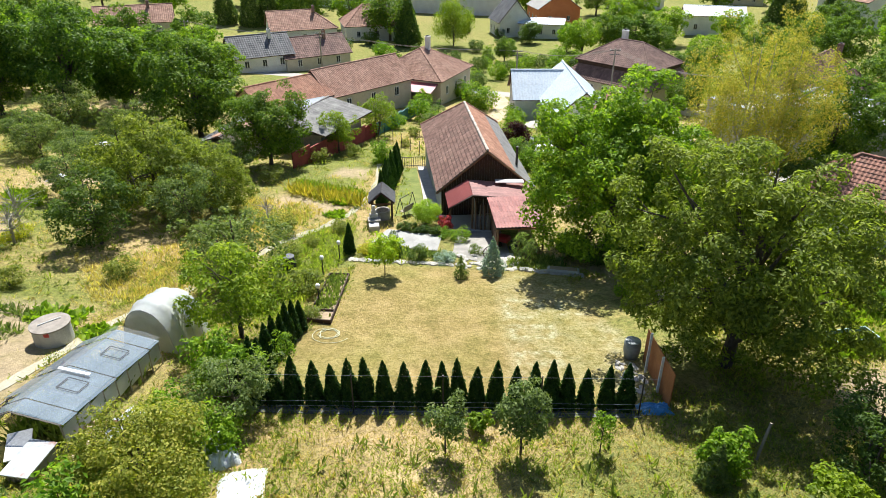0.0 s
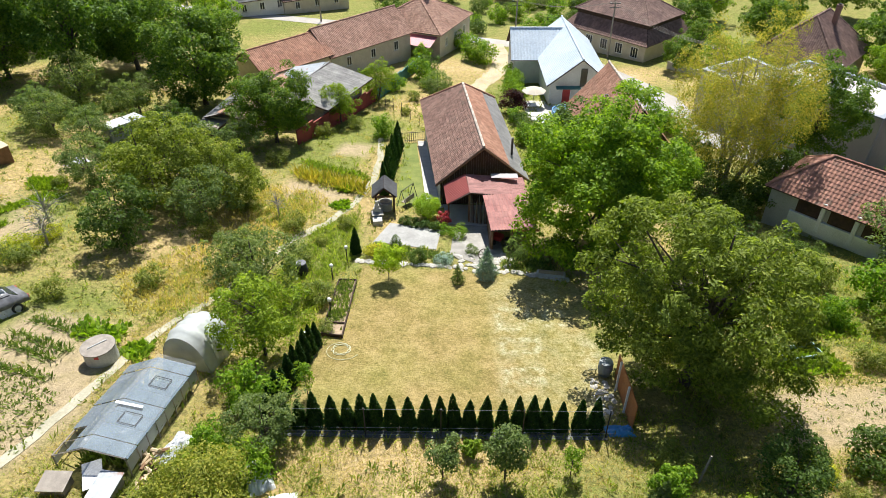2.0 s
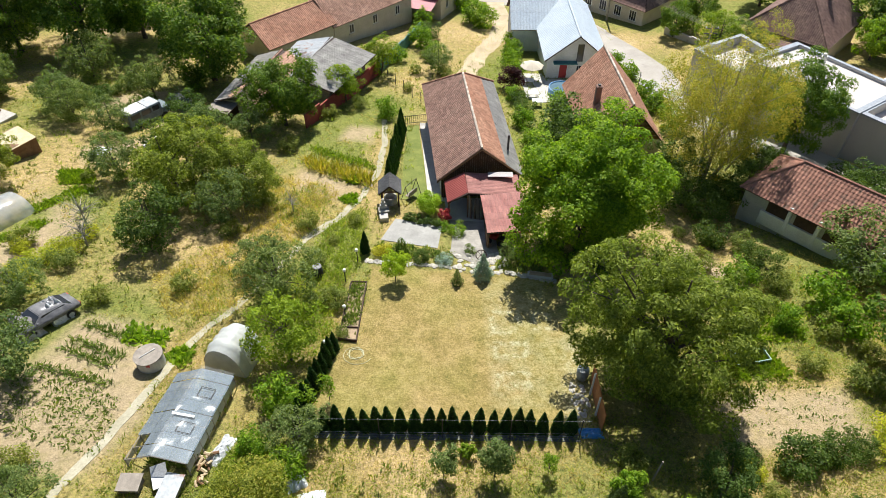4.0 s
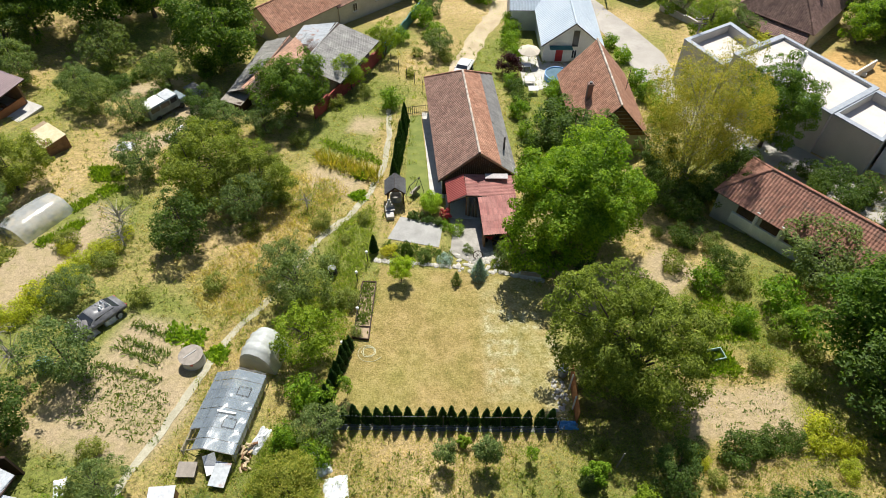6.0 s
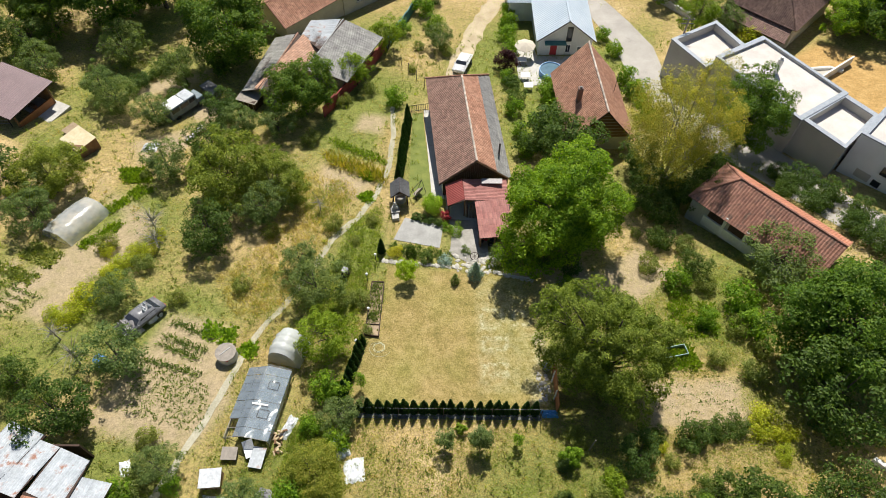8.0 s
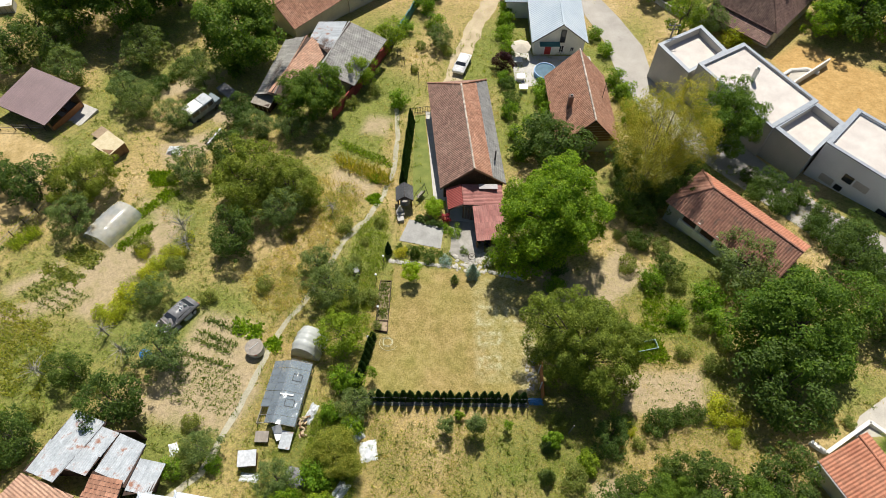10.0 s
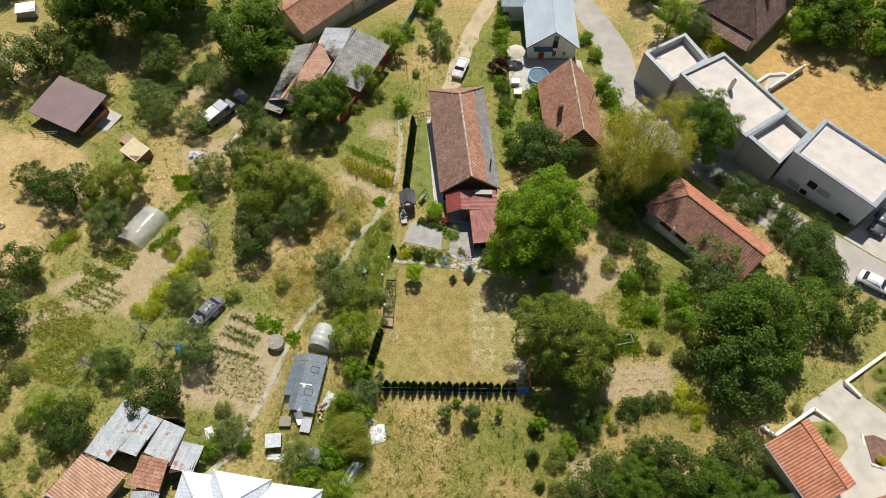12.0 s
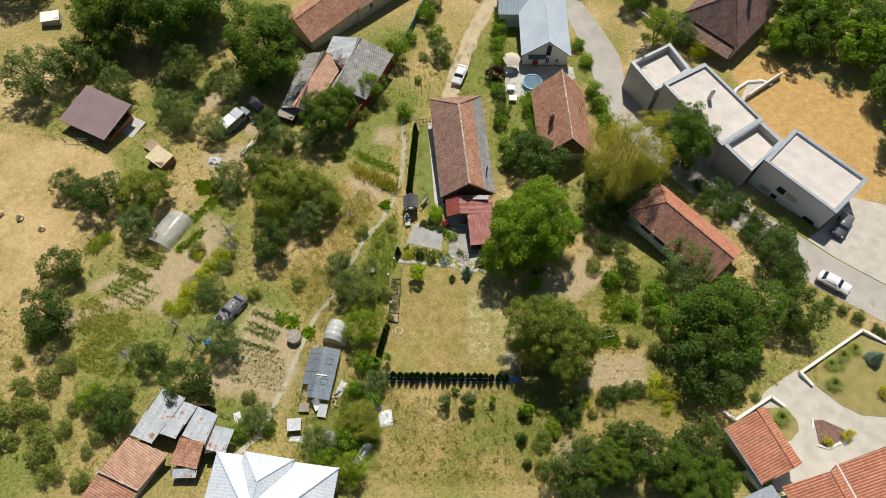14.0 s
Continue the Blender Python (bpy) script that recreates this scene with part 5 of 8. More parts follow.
def run_of(proto, pts, smin, smax, seed):
    r = random.Random(seed)
    for x, y in pts:
        s = r.uniform(smin, smax)
        copy_thing(proto, Matrix.LocRotScale((x, y, float(gz(x, y))), Euler((r.uniform(-0.03, 0.03), r.uniform(-0.03, 0.03), r.uniform(0, 6.28))), (r.uniform(0.92, 1.1) * s ** 0.4, r.uniform(0.92, 1.1) * s ** 0.4, s)))


def between(a, b, n):
    return [(a[0] + (b[0] - a[0]) * i / (n - 1), a[1] + (b[1] - a[1]) * i / (n - 1)) for i in range(n)]


th = cone_tree("thuja", "slim dark green thuja in the clipped hedge row", -8.3, 20.72, 0.42, 2.15, LEAF_THUJA, 31, 2500, (0.14, 0.07), group="thuja hedge", shape=0.66)
row = between((-8.3, 20.72), (7.4, 20.6), 22)[1:]
run_of(th, [(x + 0.08 * math.sin(i * 5.1), y) for i, (x, y) in enumerate(row)], 0.86, 1.14, 3)
run_of(th, between((-8.45, 21.6), (-7.25, 27.3), 9), 0.8, 1.12, 4)
run_of(th, between((-5.1, 49.4), (-4.45, 60.6), 17), 1.3, 1.6, 5)
run_of(th, [(-6.3, 38.6)], 0.98, 1.04, 6)
for px in (-8.0, -3.6, 0.0, 3.9, 7.9):
    fp = root("fence_post", "thin metal fence post with wires behind the hedge", "fence post", px, 20.05, group="garden fence")
    part("post", rods(((0, 0, -0.2), (0, 0, 2.0), 0.03), seg=6), BLACK, fp)
NET = surface("grey_ground_net", (0.10, 0.105, 0.10), (0.19, 0.19, 0.175), 2.0, 0.95, fine=30)
draped("ground_net", [(-8.7, 19.95), (8.0, 19.9), (8.0, 20.35), (-8.7, 20.4)], NET, 0.05, "dark grey ground net along the foot of the hedge", "ground net", jag=0.05)
fw = root("wire_fence", "low wire mesh along the foot of the hedge", "fence", 0, 0, 0.0)
for zz in (0.1, 0.35, 0.6, 1.9):
    a, b = (-7.6, 20.05), (8.4, 20.05)
    part("wire", rods(((*a, float(gz(*a)) + zz), (*b, float(gz(*b)) + zz), 0.005), seg=4), METAL_TIN, fw)
shrub("round_bush", "clipped round bright green bush on bare stems", -1.2, 45.0, 1.2, 1.7, LEAF_LIME, 41, 70, 110, (0.1, 0.05), z0=0.6)
shrub("red_maple", "small crimson maple bush", 0.15, 43.4, 0.55, 1.3, LEAF_RED, 42, 22, 60, (0.12, 0.07))
for i, (px, py, rr) in enumerate(((-2.9, 43.7, 0.55), (-2.2, 43.4, 0.6), (-1.4, 43.1, 0.62), (-0.6, 42.8, 0.6), (0.3, 42.1, 0.85), (1.2, 41.5, 0.95))):
    shrub("juniper", "low spreading green juniper beside the patio", px, py, rr, 0.6 + 0.1 * (i > 3), LEAF_DARK if i < 4 else LEAF_WALNUT, 50 + i, 22, 60, (0.11, 0.05), group="juniper border")
shrub("golden_shrub", "golden yellow shrub at the edge of the patio", -4.9, 38.4, 0.8, 0.8, LEAF_GOLD, 60, 28, 60, (0.09, 0.05))
cone_tree("juniper_column", "upright blue-green juniper beside the patio", -3.3, 38.2, 0.62, 1.9, LEAF_DARK, 61, 1500, (0.16, 0.05), shape=0.45)
shrub("round_bush", "small rounded green bush at the lawn edge", -1.6, 37.6, 0.72, 0.95, LEAF_DARK, 62, 30, 70, (0.08, 0.04))
shrub("blue_juniper", "low blue-grey juniper among stones", 0.1, 37.3, 0.75, 0.45, LEAF_BLUE, 63, 22, 60, (0.1, 0.05))
shrub("round_bush", "small round shrub among pale stones", 2.2, 38.8, 0.55, 0.6, LEAF_OLIVE, 64, 22, 50, (0.08, 0.04))
cone_tree("blue_spruce", "young silver-blue spruce at the edge of the lawn", 3.1, 35.5, 1.0, 2.5, LEAF_BLUE, 65, 2600, (0.17, 0.05), droop=0.1, tiers=6, shape=0.9)
cone_tree("young_spruce", "small green spruce on the lawn", 1.1, 34.7, 0.6, 1.5, LEAF_OLIVE, 66, 900, (0.13, 0.05), droop=0.2, tiers=4)
shrub("weeping_larch", "weeping green larch beside the lean-to", 5.4, 37.6, 0.95, 2.1, LEAF_OLIVE, 67, 22, 36, (0.26, 0.035), droop=2.0, z0=0.3)
tree("sapling", "young bright green tree with a thin trunk on the lawn", "tree", -3.6, 34.8, 68, 1.2, 2.8, 0.9, LEAF_LIME, 40, 60, 0.42, (0.16, 0.09), trunk_r=0.035, limbs=8)
tree("sapling", "thin young tree beside the corner of the hedge", "tree", -6.9, 22.9, 69, 0.5, 2.4, 0.5, LEAF_WALNUT, 16, 26, 0.3, (0.14, 0.08), trunk_r=0.03, limbs=8)
tree("sapling", "small fruit sapling below the hedge", "tree", 5.8, 17.7, 70, 0.5, 1.9, 0.5, LEAF_WALNUT, 14, 26, 0.28, (0.14, 0.07), trunk_r=0.03, limbs=6)
tree("apple_sapling", "young apple tree with a thin trunk below the hedge", "tree", 0.1, 17.5, 84, 0.75, 2.9, 0.7, LEAF_OLIVE, 22, 40, 0.34, (0.17, 0.09), trunk_r=0.04, limbs=10)
tree("apple_sapling", "slender young apple tree in the orchard grass", "tree", 2.85, 17.5, 85, 0.8, 3.6, 0.6, LEAF_OLIVE, 36, 44, 0.4, (0.17, 0.09), trunk_r=0.05, limbs=14)
shrub("currant_bush", "small yellow-green bush below the hedge", 1.4, 18.9, 0.5, 1.0, LEAF_BRIGHT, 71, 20, 45, (0.14, 0.09))
shrub("elder_bush", "rounded green bush below the walnut tree", 9.8, 16.4, 0.8, 2.0, LEAF_WALNUT, 72, 40, 70, (0.15, 0.09))
shrub("elder_bush", "loose green bush at the plot edge", 12.7, 14.4, 1.1, 1.6, LEAF_BRIGHT, 73, 34, 60, (0.16, 0.09))
conif = cone_tree("young_pine", "young green pine in dry grass", 9.0, 13.2, 0.95, 2.4, LEAF_OLIVE, 74, 2200, (0.2, 0.05), droop=0.0, tiers=5, shape=0.9, group="young pines")
run_of(conif, [(9.5, 10.3), (9.3, 16.0)], 0.5, 0.8, 9)
b1 = shrub("hedge_bush", "dark green bush in overgrown hedge lines, a few filling tree shade", 19.5, 18.2, 1.4, 1.9, LEAF_DARK, 75, 42, 44, (0.18, 0.1), group="field hedge")
b2 = shrub("hedge_bush", "yellow-green bush in the overgrown hedge line", 25.6, 19.2, 1.6, 1.6, LEAF_VINE, 76, 42, 44, (0.18, 0.1), group="field hedge")
b3 = shrub("garden_bush", "green bush among the vegetable plots", 22.6, 34.6, 1.5, 2.1, LEAF_WALNUT, 77, 40, 37, (0.21, 0.12))
# The three near (10, 37) are added as shade under the walnut crown.
more(b1, [(12.6, 57.5, 1.5, 1), (14.9, 59.6, 1.3, 2), (10.4, 55.4, 1.3, 3), (16.0, 54.1, 1.2, 4), (23.1, 44.0, 1.3, 5), (22.1, 40.0, 1.0, 2), (25.5, 47.1, 1.2, 1), (37.8, 47.7, 1.0, 3), (39.8, 45.4, 1.1, 2), (43.4, 41.3, 1.2, 4), (46.9, 40.6, 1.2, 1), (46.7, 36.1, 1.4, 5), (24.9, 67.1, 0.9, 3), (8.7, 38.4, 0.8, 2), (10.2, 37.0, 0.7, 3), (12.4, 36.4, 0.9, 1), (22.0, 18.9, 0.75, 1), (20.8, 18.6, 0.7, 2), (23.6, 19.3, 0.7, 4), (16.8, 18.3, 0.6, 3), (-30.0, 71.2, 1.2, 1), (9.4, 65.5, 0.9, 2), (9.1, 69.0, 0.8, 5), (-33.0, 63.0, 1.1, 3), (46.0, 33.0, 1.2, 3), (42.6, 47.0, 1.2, 2), (44.5, 44.2, 1.1, 1), (40.5, 49.5, 1.2, 4), (38.0, 50.5, 1.0, 5), (47.5, 42.0, 1.2, 3.7), (-2.0, 91.0, 1.2, 2.2)])
more(b2, [(-33.2, 37.4, 0.6, 1), (-35.2, 29.6, 0.6, 4), (27.4, 18.6, 0.6, 2), (26.6, 17.0, 0.55, 3), (17.0, 17.6, 0.5, 1), (-32.6, 31.8, 0.9, 2), (-33.4, 29.6, 0.85, 3), (-31.4, 34.0, 0.8, 1), (-30.0, 37.5, 0.8, 5), (-29.0, 39.6, 0.6, 0), (44.6, 79.6, 1.5, 2), (-31.0, 36.0, 0.7, 2)])
more(b3, [(24.2, 30.0, 0.8, 1), (27.6, 32.0, 1.3, 2), (10.4, 31.6, 0.5, 3), (11.8, 33.6, 0.9, 4), (28.0, 29.0, 1.2, 5), (-8.6, 21.9, 0.9, 1), (-6.4, 64.8, 1.0, 2), (-8.4, 17.6, 0.8, 3), (-10.5, 18.9, 0.7, 6), (-9.8, 22.4, 1.0, 2), (-11.0, 13.0, 1.1, 3), (-13.5, 11.0, 0.9, 4),
          (9.4, 77.0, 1.0, 4), (9.2, 80.5, 1.1, 5), (9.5, 84.0, 1.1, 1), (9.9, 87.0, 1.1, 2), (-3.3, 88.0, 1.3, 3), (-1.2, 83.0, 1.1, 1), (-6.0, 82.0, 1.0, 0), (24.5, 70.0, 1.1, 1), (25.2, 66.5, 1.2, 5), (25.4, 62.4, 1.3, 2), (24.0, 77.0, 0.9, 3), (23.0, 81.0, 0.9, 4), (14.2, 62.5, 1.1, 4), (13.5, 66.0, 1.0, 2), (-23.5, 13.5, 0.8, 3), (-20.0, 14.0, 0.6, 1)])
b4 = shrub("wild_bush", "low weedy olive-green bush in the dry grass", -45.0, 21.5, 1.3, 1.5, LEAF_WILD, 79, 40, 30, (0.2, 0.1))
more(b4, [(-47.4, 15.4, 1.5, 3.3), (-44.2, 11.2, 1.4, 1.6), (-46.1, 19.4, 1.2, 5.2), (-50.0, 12.0, 1.4, 0.5), (-48.6, 18.2, 1.1, 2.5), (-52.0, 16.5, 1.5, 4.1), (-45.4, 13.4, 1.0, 2.9), (-50.2, 14.6, 1.1, 1.9)])
more(b4, [(-42.4, 16.2, 0.72, 4.8), (-42.8, 13.6, 0.88, 1.4), (-39.6, 11.1, 0.60, 2.2), (-37.4, 18.3, 0.92, 0.4), (-49.7, 24.5, 1.04, 1.4), (-32.3, 21.3, 0.73, 0.3), (-38.5, 13.6, 1.15, 4.4), (-42.4, 8.7, 1.08, 3.7), (-50.6, 21.5, 0.62, 2.0), (-39.2, 8.1, 0.87, 0.7), (-47.8, 12.2, 0.69, 4.9), (-45.9, 15.5, 0.85, 3.3), (-23.0, 17.9, 0.70, 0.2), (-22.9, 13.9, 1.03, 1.3)])
more(b4, [(22.4, 40.4, 0.76, 4.8), (20.3, 36.7, 0.98, 1.7), (24.6, 39.5, 0.88, 4.2), (25.3, 34.1, 0.83, 0.7), (20.1, 41.4, 0.51, 2.3), (26.6, 29.0, 0.87, 1.5), (28.3, 26.6, 0.75, 1.9), (26.5, 24.3, 0.92, 5.7), (23.9, 25.8, 0.70, 6.0), (37.5, 18.4, 0.53, 4.9), (34.8, 18.4, 0.94, 0.9), (38.3, 26.6, 0.85, 3.4), (11.3, 12.9, 0.98, 1.3), (10.5, 18.3, 0.77, 5.3), (11.1, 9.8, 0.82, 1.9), (17.6, 16.3, 0.54, 5.6), (20.0, 14.3, 0.74, 6.0)])
more(b4, [(-17.6, 40.8, 0.72, 4.2), (-11.5, 41.9, 0.88, 1.2), (-9.0, 40.0, 0.43, 4.9), (-7.6, 42.9, 0.57, 2.2), (-10.0, 36.4, 0.81, 1.1), (-7.8, 32.0, 0.85, 2.9), (-6.9, 28.7, 0.44, 5.5), (-16.2, 45.6, 0.69, 0.5), (-19.1, 33.5, 0.82, 4.6), (-24.6, 31.7, 0.77, 3.9), (-29.1, 35.8, 0.90, 0.1), (-33.3, 38.4, 0.89, 3.9), (-28.3, 49.3, 0.53, 3.7), (-32.5, 52.2, 0.57, 3.9), (-33.1, 49.1, 0.55, 4.5), (-28.2, 53.5, 0.87, 4.7), (-23.7, 57.0, 0.67, 1.0), (-27.4, 59.1, 0.75, 1.6), (-15.9, 56.2, 0.90, 1.0), (-13.1, 64.5, 0.88, 0.1), (-9.7, 67.1, 0.79, 2.1), (-3.5, 77.8, 0.69, 2.5), (-2.6, 83.4, 0.55, 2.6), (0.4, 76.6, 0.81, 2.1), (-4.3, 72.4, 0.58, 4.7)])
more(b3, [(9.0, 63.0, 0.9, 0.3), (9.4, 58.8, 0.8, 1.3), (9.6, 54.6, 0.8, 2.3), (11.2, 61.2, 0.6, 3.3), (13.6, 68.2, 0.9, 4.3), (14.4, 64.8, 0.8, 5.3), (10.0, 56.6, 0.6, 0.8), (8.5, 70.4, 0.8, 1.8)])
more(b1, [(50.4, 31.2, 0.55, 1.0), (51.8, 30.0, 0.5, 2.0), (53.4, 28.9, 0.6, 3.0), (55.2, 27.2, 0.55, 4.0), (56.2, 26.3, 0.6, 5.0), (58.2, 24.4, 0.7, 0.4), (38.6, 48.9, 0.8, 1.2), (41.2, 45.9, 0.9, 2.2), (43.9, 43.8, 0.8, 3.4), (46.1, 41.9, 0.8, 0.9), (44.3, 39.2, 0.9, 1.9), (47.4, 37.2, 0.9, 5.5), (42.6, 42.4, 0.9, 4.2)])
more(b1, [(x, y, 0.75 + 0.2 * math.sin(x * 3), x) for x, y in between((-39.6, 65.4), (-35.6, 73.6), 7)])
shrub("purple_plum", "dark purple plum bush beside the parked car", 8.6, 73.2, 1.5, 2.8, LEAF_PURPLE, 78, 50, 75, (0.18, 0.1))


# ---- garden things ----
def lamp_post(x, y, h, label):
    t = root("garden_lamp", label, "lamp", x, y, group="garden lamps")
    part("post", rods(((0, 0, -0.1), (0, 0, h), 0.04), seg=8), BLACK, t)
    part("shade", lathe([(0.06, h), (0.12, h + 0.05), (0.13, h + 0.2), (0.08, h + 0.26)], 12), PAINT_WHITE, t)


for px, py, hh in ((-7.4, 34.7, 1.1), (-6.75, 37.2, 1.2), (-6.9, 30.6, 1.0), (-7.7, 27.0, 1.0)):
    lamp_post(px, py, hh, "small black garden lamp with a white head")
bed = root("raised_bed", "long raised bed edged with dark boards", "planting bed", 0, 0, 0.0)
for a, b in (((-7.1, 28.2), (-5.85, 28.05)), ((-5.85, 28.05), (-5.77, 34.5)), ((-5.77, 34.5), (-6.95, 34.5)), ((-6.95, 34.5), (-7.1, 28.2)), ((-7.05, 29.4), (-5.85, 29.35))):
    bm = bmesh.new()
    A, B = Vector((*a, float(gz(*a)) + 0.12)), Vector((*b, float(gz(*b)) + 0.12))
    d = (B - A).normalized()
    s = Vector((-d.y, d.x, 0)) * 0.03
    vs = [bm.verts.new(p + q + Vector((0, 0, k))) for k in (-0.35, 0.14) for p, q in ((A, -s), (B, -s), (B, s), (A, s))]
    for f in ((0, 1, 5, 4), (1, 2, 6, 5), (2, 3, 7, 6), (3, 0, 4, 7), (4, 5, 6, 7), (3, 2, 1, 0)):
        bm.faces.new([vs[i] for i in f])
    part("board", bm, WOOD_DARK, bed)
draped("bed_soil", [(-7.03, 28.25), (-5.92, 28.12), (-5.84, 34.43), (-6.9, 34.43)], SOIL, 0.14, "dark soil in the raised bed", "soil")
hose = bpy.data.curves.new("hose", "CURVE")
hose.dimensions, hose.bevel_depth = "3D", 0.014
sp = hose.splines.new("POLY")
sp.points.add(95)
for i in range(96):
    a = i * 0.26
    rr = 0.48 + 0.08 * math.sin(i * 0.9) if i < 74 else 0.48 + (i - 74) * 0.03
    px, py = -5.75 + rr * math.cos(a), 26.9 + rr * math.sin(a)
    sp.points[i].co = (px, py, float(gz(px, py)) + 0.03 + 0.01 * (i % 3), 1)
ho = new("garden_hose", hose)
hose.materials.append(surface("pale_hose", (0.55, 0.56, 0.36), (0.62, 0.62, 0.42), 2.0, 0.5))
tagged(ho, "pale yellow garden hose coiled on the lawn", "hose")

well = root("well_house", "small timber well house with a dark grey gable roof", "well", -4.75, 46.4, None, 4)
for px in (-0.75, 0.75):
    for py in (-0.7, 0.7):
        part("post", rods(((px, py, -0.2), (px, py, 1.9), 0.07), seg=8), WOOD_DARK, well)
roof_part(well, (-1.0, 1.05, 1.75), (-1.0, -1.05, 1.75), (0, -1.05, 2.65), (0, 1.05, 2.65), TILE_GREY, row=0.25, col=0.2)
roof_part(well, (1.0, -1.05, 1.75), (1.0, 1.05, 1.75), (0, 1.05, 2.65), (0, -1.05, 2.65), TILE_GREY, row=0.25, col=0.2)
part("well_ring", lathe([(0.6, -0.2), (0.6, 0.75), (0.48, 0.75), (0.48, 0.3)], 18), STONE, well)
part("windlass", rods(((-0.75, 0, 1.2), (0.75, 0, 1.2), 0.09), seg=8), WOOD_MID, well)
bbq = root("barbecue", "masonry garden barbecue with a pale chimney hood", "barbecue", -5.2, 44.3, None, 10)
bbq.scale = (0.75, 0.75, 0.8)
part("hearth", boxes((-0.5, -0.45, -0.2, 0.5, 0.45, 0.8), (-0.62, -0.55, 0.78, 0.62, 0.5, 0.86), bevel=0.02), STONE, bbq)
part("hood", boxes((-0.42, 0.0, 0.86, 0.42, 0.42, 1.3), (-0.25, 0.08, 1.3, 0.25, 0.4, 1.65), (-0.16, 0.12, 1.65, 0.16, 0.36, 2.1), bevel=0.03), CONCRETE, bbq)
part("counter", boxes((-0.6, -1.5, -0.2, 0.4, -0.5, 0.7), bevel=0.03), CONCRETE, bbq)
swing = root("garden_swing", "black metal garden swing frame beside the lawn path", "swing", -2.9, 47.4, None, -35)
for py in (-0.8, 0.8):
    for k in (-1, 1):
        part("leg", rods(((k * 0.55, py, 0), (0, py, 1.7), 0.03), seg=6), BLACK, swing)
part("top_bar", rods(((0, -0.9, 1.7), (0, 0.9, 1.7), 0.03), seg=6), BLACK, swing)
part("seat", boxes((-0.25, -0.6, 0.45, 0.2, 0.6, 0.5), (0.2, -0.6, 0.5, 0.27, 0.6, 0.95), bevel=0.015), WOOD_GREY, swing)
rail = root("railing", "black metal railing across the grass strip", "railing", 0, 0, 0.0)
for i in range(13):
    px, py = -4.6 + 2.7 * i / 12, 62.8 + 0.7 * i / 12
    part("baluster", rods(((px, py, float(gz(px, py)) - 0.1), (px, py, float(gz(px, py)) + 1.1), 0.025), seg=5), BLACK, rail)
for zz in (0.15, 1.05):
    part("rail", rods(((-4.6, 62.8, float(gz(-4.6, 62.8)) + zz), (-1.9, 63.5, float(gz(-1.9, 63.5)) + zz), 0.03), seg=6), BLACK, rail)

# stones along the lawn and in the gravel
rs = random.Random(21)
stone_meshes = []
for k in range(5):
    bm = bmesh.new()
    bmesh.ops.create_icosphere(bm, subdivisions=1, radius=1.0)
    for v in bm.verts:
        v.co *= 1 + 0.3 * noise.noise(v.co * 1.3 + Vector((k * 5, 0, 0)))
        v.co.z *= 0.55
    me = bpy.data.meshes.new("stone")
    bm.to_mesh(me)
    bm.free()
    me.materials.append(STONE)
    stone_meshes.append(me)
edge = root("stone_edging", "row of pale rough stones along the lawn edge", "stone edging", 0, 0, 0.0)
spots = [(x + rs.uniform(-0.08, 0.08), y + rs.uniform(-0.06, 0.06), rs.uniform(0.16, 0.28)) for x, y in between((-6.0, 37.4), (0.9, 36.7), 26)]
spots += [(rs.uniform(1.0, 5.2), rs.uniform(36.0, 38.6), rs.uniform(0.12, 0.3)) for _ in range(60)] + [(x, y, rs.uniform(0.2, 0.32)) for x, y in between((4.6, 36.2), (8.6, 35.0), 10)]
spots += [(rs.uniform(8.0, 9.0), rs.uniform(21.6, 24.4), rs.uniform(0.06, 0.17)) for _ in range(40)]
for px, py, s in spots:
    o = put("stone", rs.choice(stone_meshes), edge)
    o.matrix_basis = Matrix.LocRotScale((px, py, float(gz(px, py)) + s * 0.15), Euler((0, 0, rs.uniform(0, 6.28))), (s * rs.uniform(0.9, 1.6), s, s * rs.uniform(0.7, 1.1)))
cw = root("garden_ornament", "old wooden cart wheel leaning among stones", "ornament", 3.1, 37.9)
bm = bmesh.new()
for k in range(16):
    a, b = k * math.pi / 8, (k + 1) * math.pi / 8
    rod(bm, (0.42 * math.cos(a), 0.15 * math.sin(a), 0.45 + 0.42 * math.sin(a)), (0.42 * math.cos(b), 0.15 * math.sin(b), 0.45 + 0.42 * math.sin(b)), 0.035, seg=5)
part("rim", bm, WOOD_DARK, cw)
for k in range(8):
    a = k * math.pi / 4
    part("spoke", rods(((0, 0, 0.45), (0.42 * math.cos(a), 0.15 * math.sin(a), 0.45 + 0.42 * math.sin(a)), 0.02), seg=5), WOOD_DARK, cw)
tub = root("planter_tub", "long pale stone trough planter in the shade", "planter", 7.6, 35.6, None, -10)
part("trough", boxes((-1.0, -0.32, 0, 1.0, 0.32, 0.32), bevel=0.08), CONCRETE, tub)
part("soil", boxes((-0.85, -0.2, 0.3, 0.85, 0.2, 0.335)), SOIL, tub)

# board fence and clutter below the big walnut tree
bf = root("board_fence", "short fence of orange-stained boards under the walnut tree", "fence", 9.2, 20.6, None, 0)
for i in range(14):
    px, py = 0.12 + 0.011 * i, 0.0 + 0.29 * i
    zz = float(gz(9.2 + px, 20.6 + py)) - float(gz(9.2, 20.6))
    part("board", boxes((px - 0.025, py, zz - 0.15, px + 0.025, py + 0.275, zz + 1.75), bevel=0.008), WOOD_ORANGE, bf)
for py in (1.2, 2.9):
    part("post", boxes((-0.02, py, -0.6, 0.08, py + 0.08, 1.7)), PAINT_WHITE, bf)
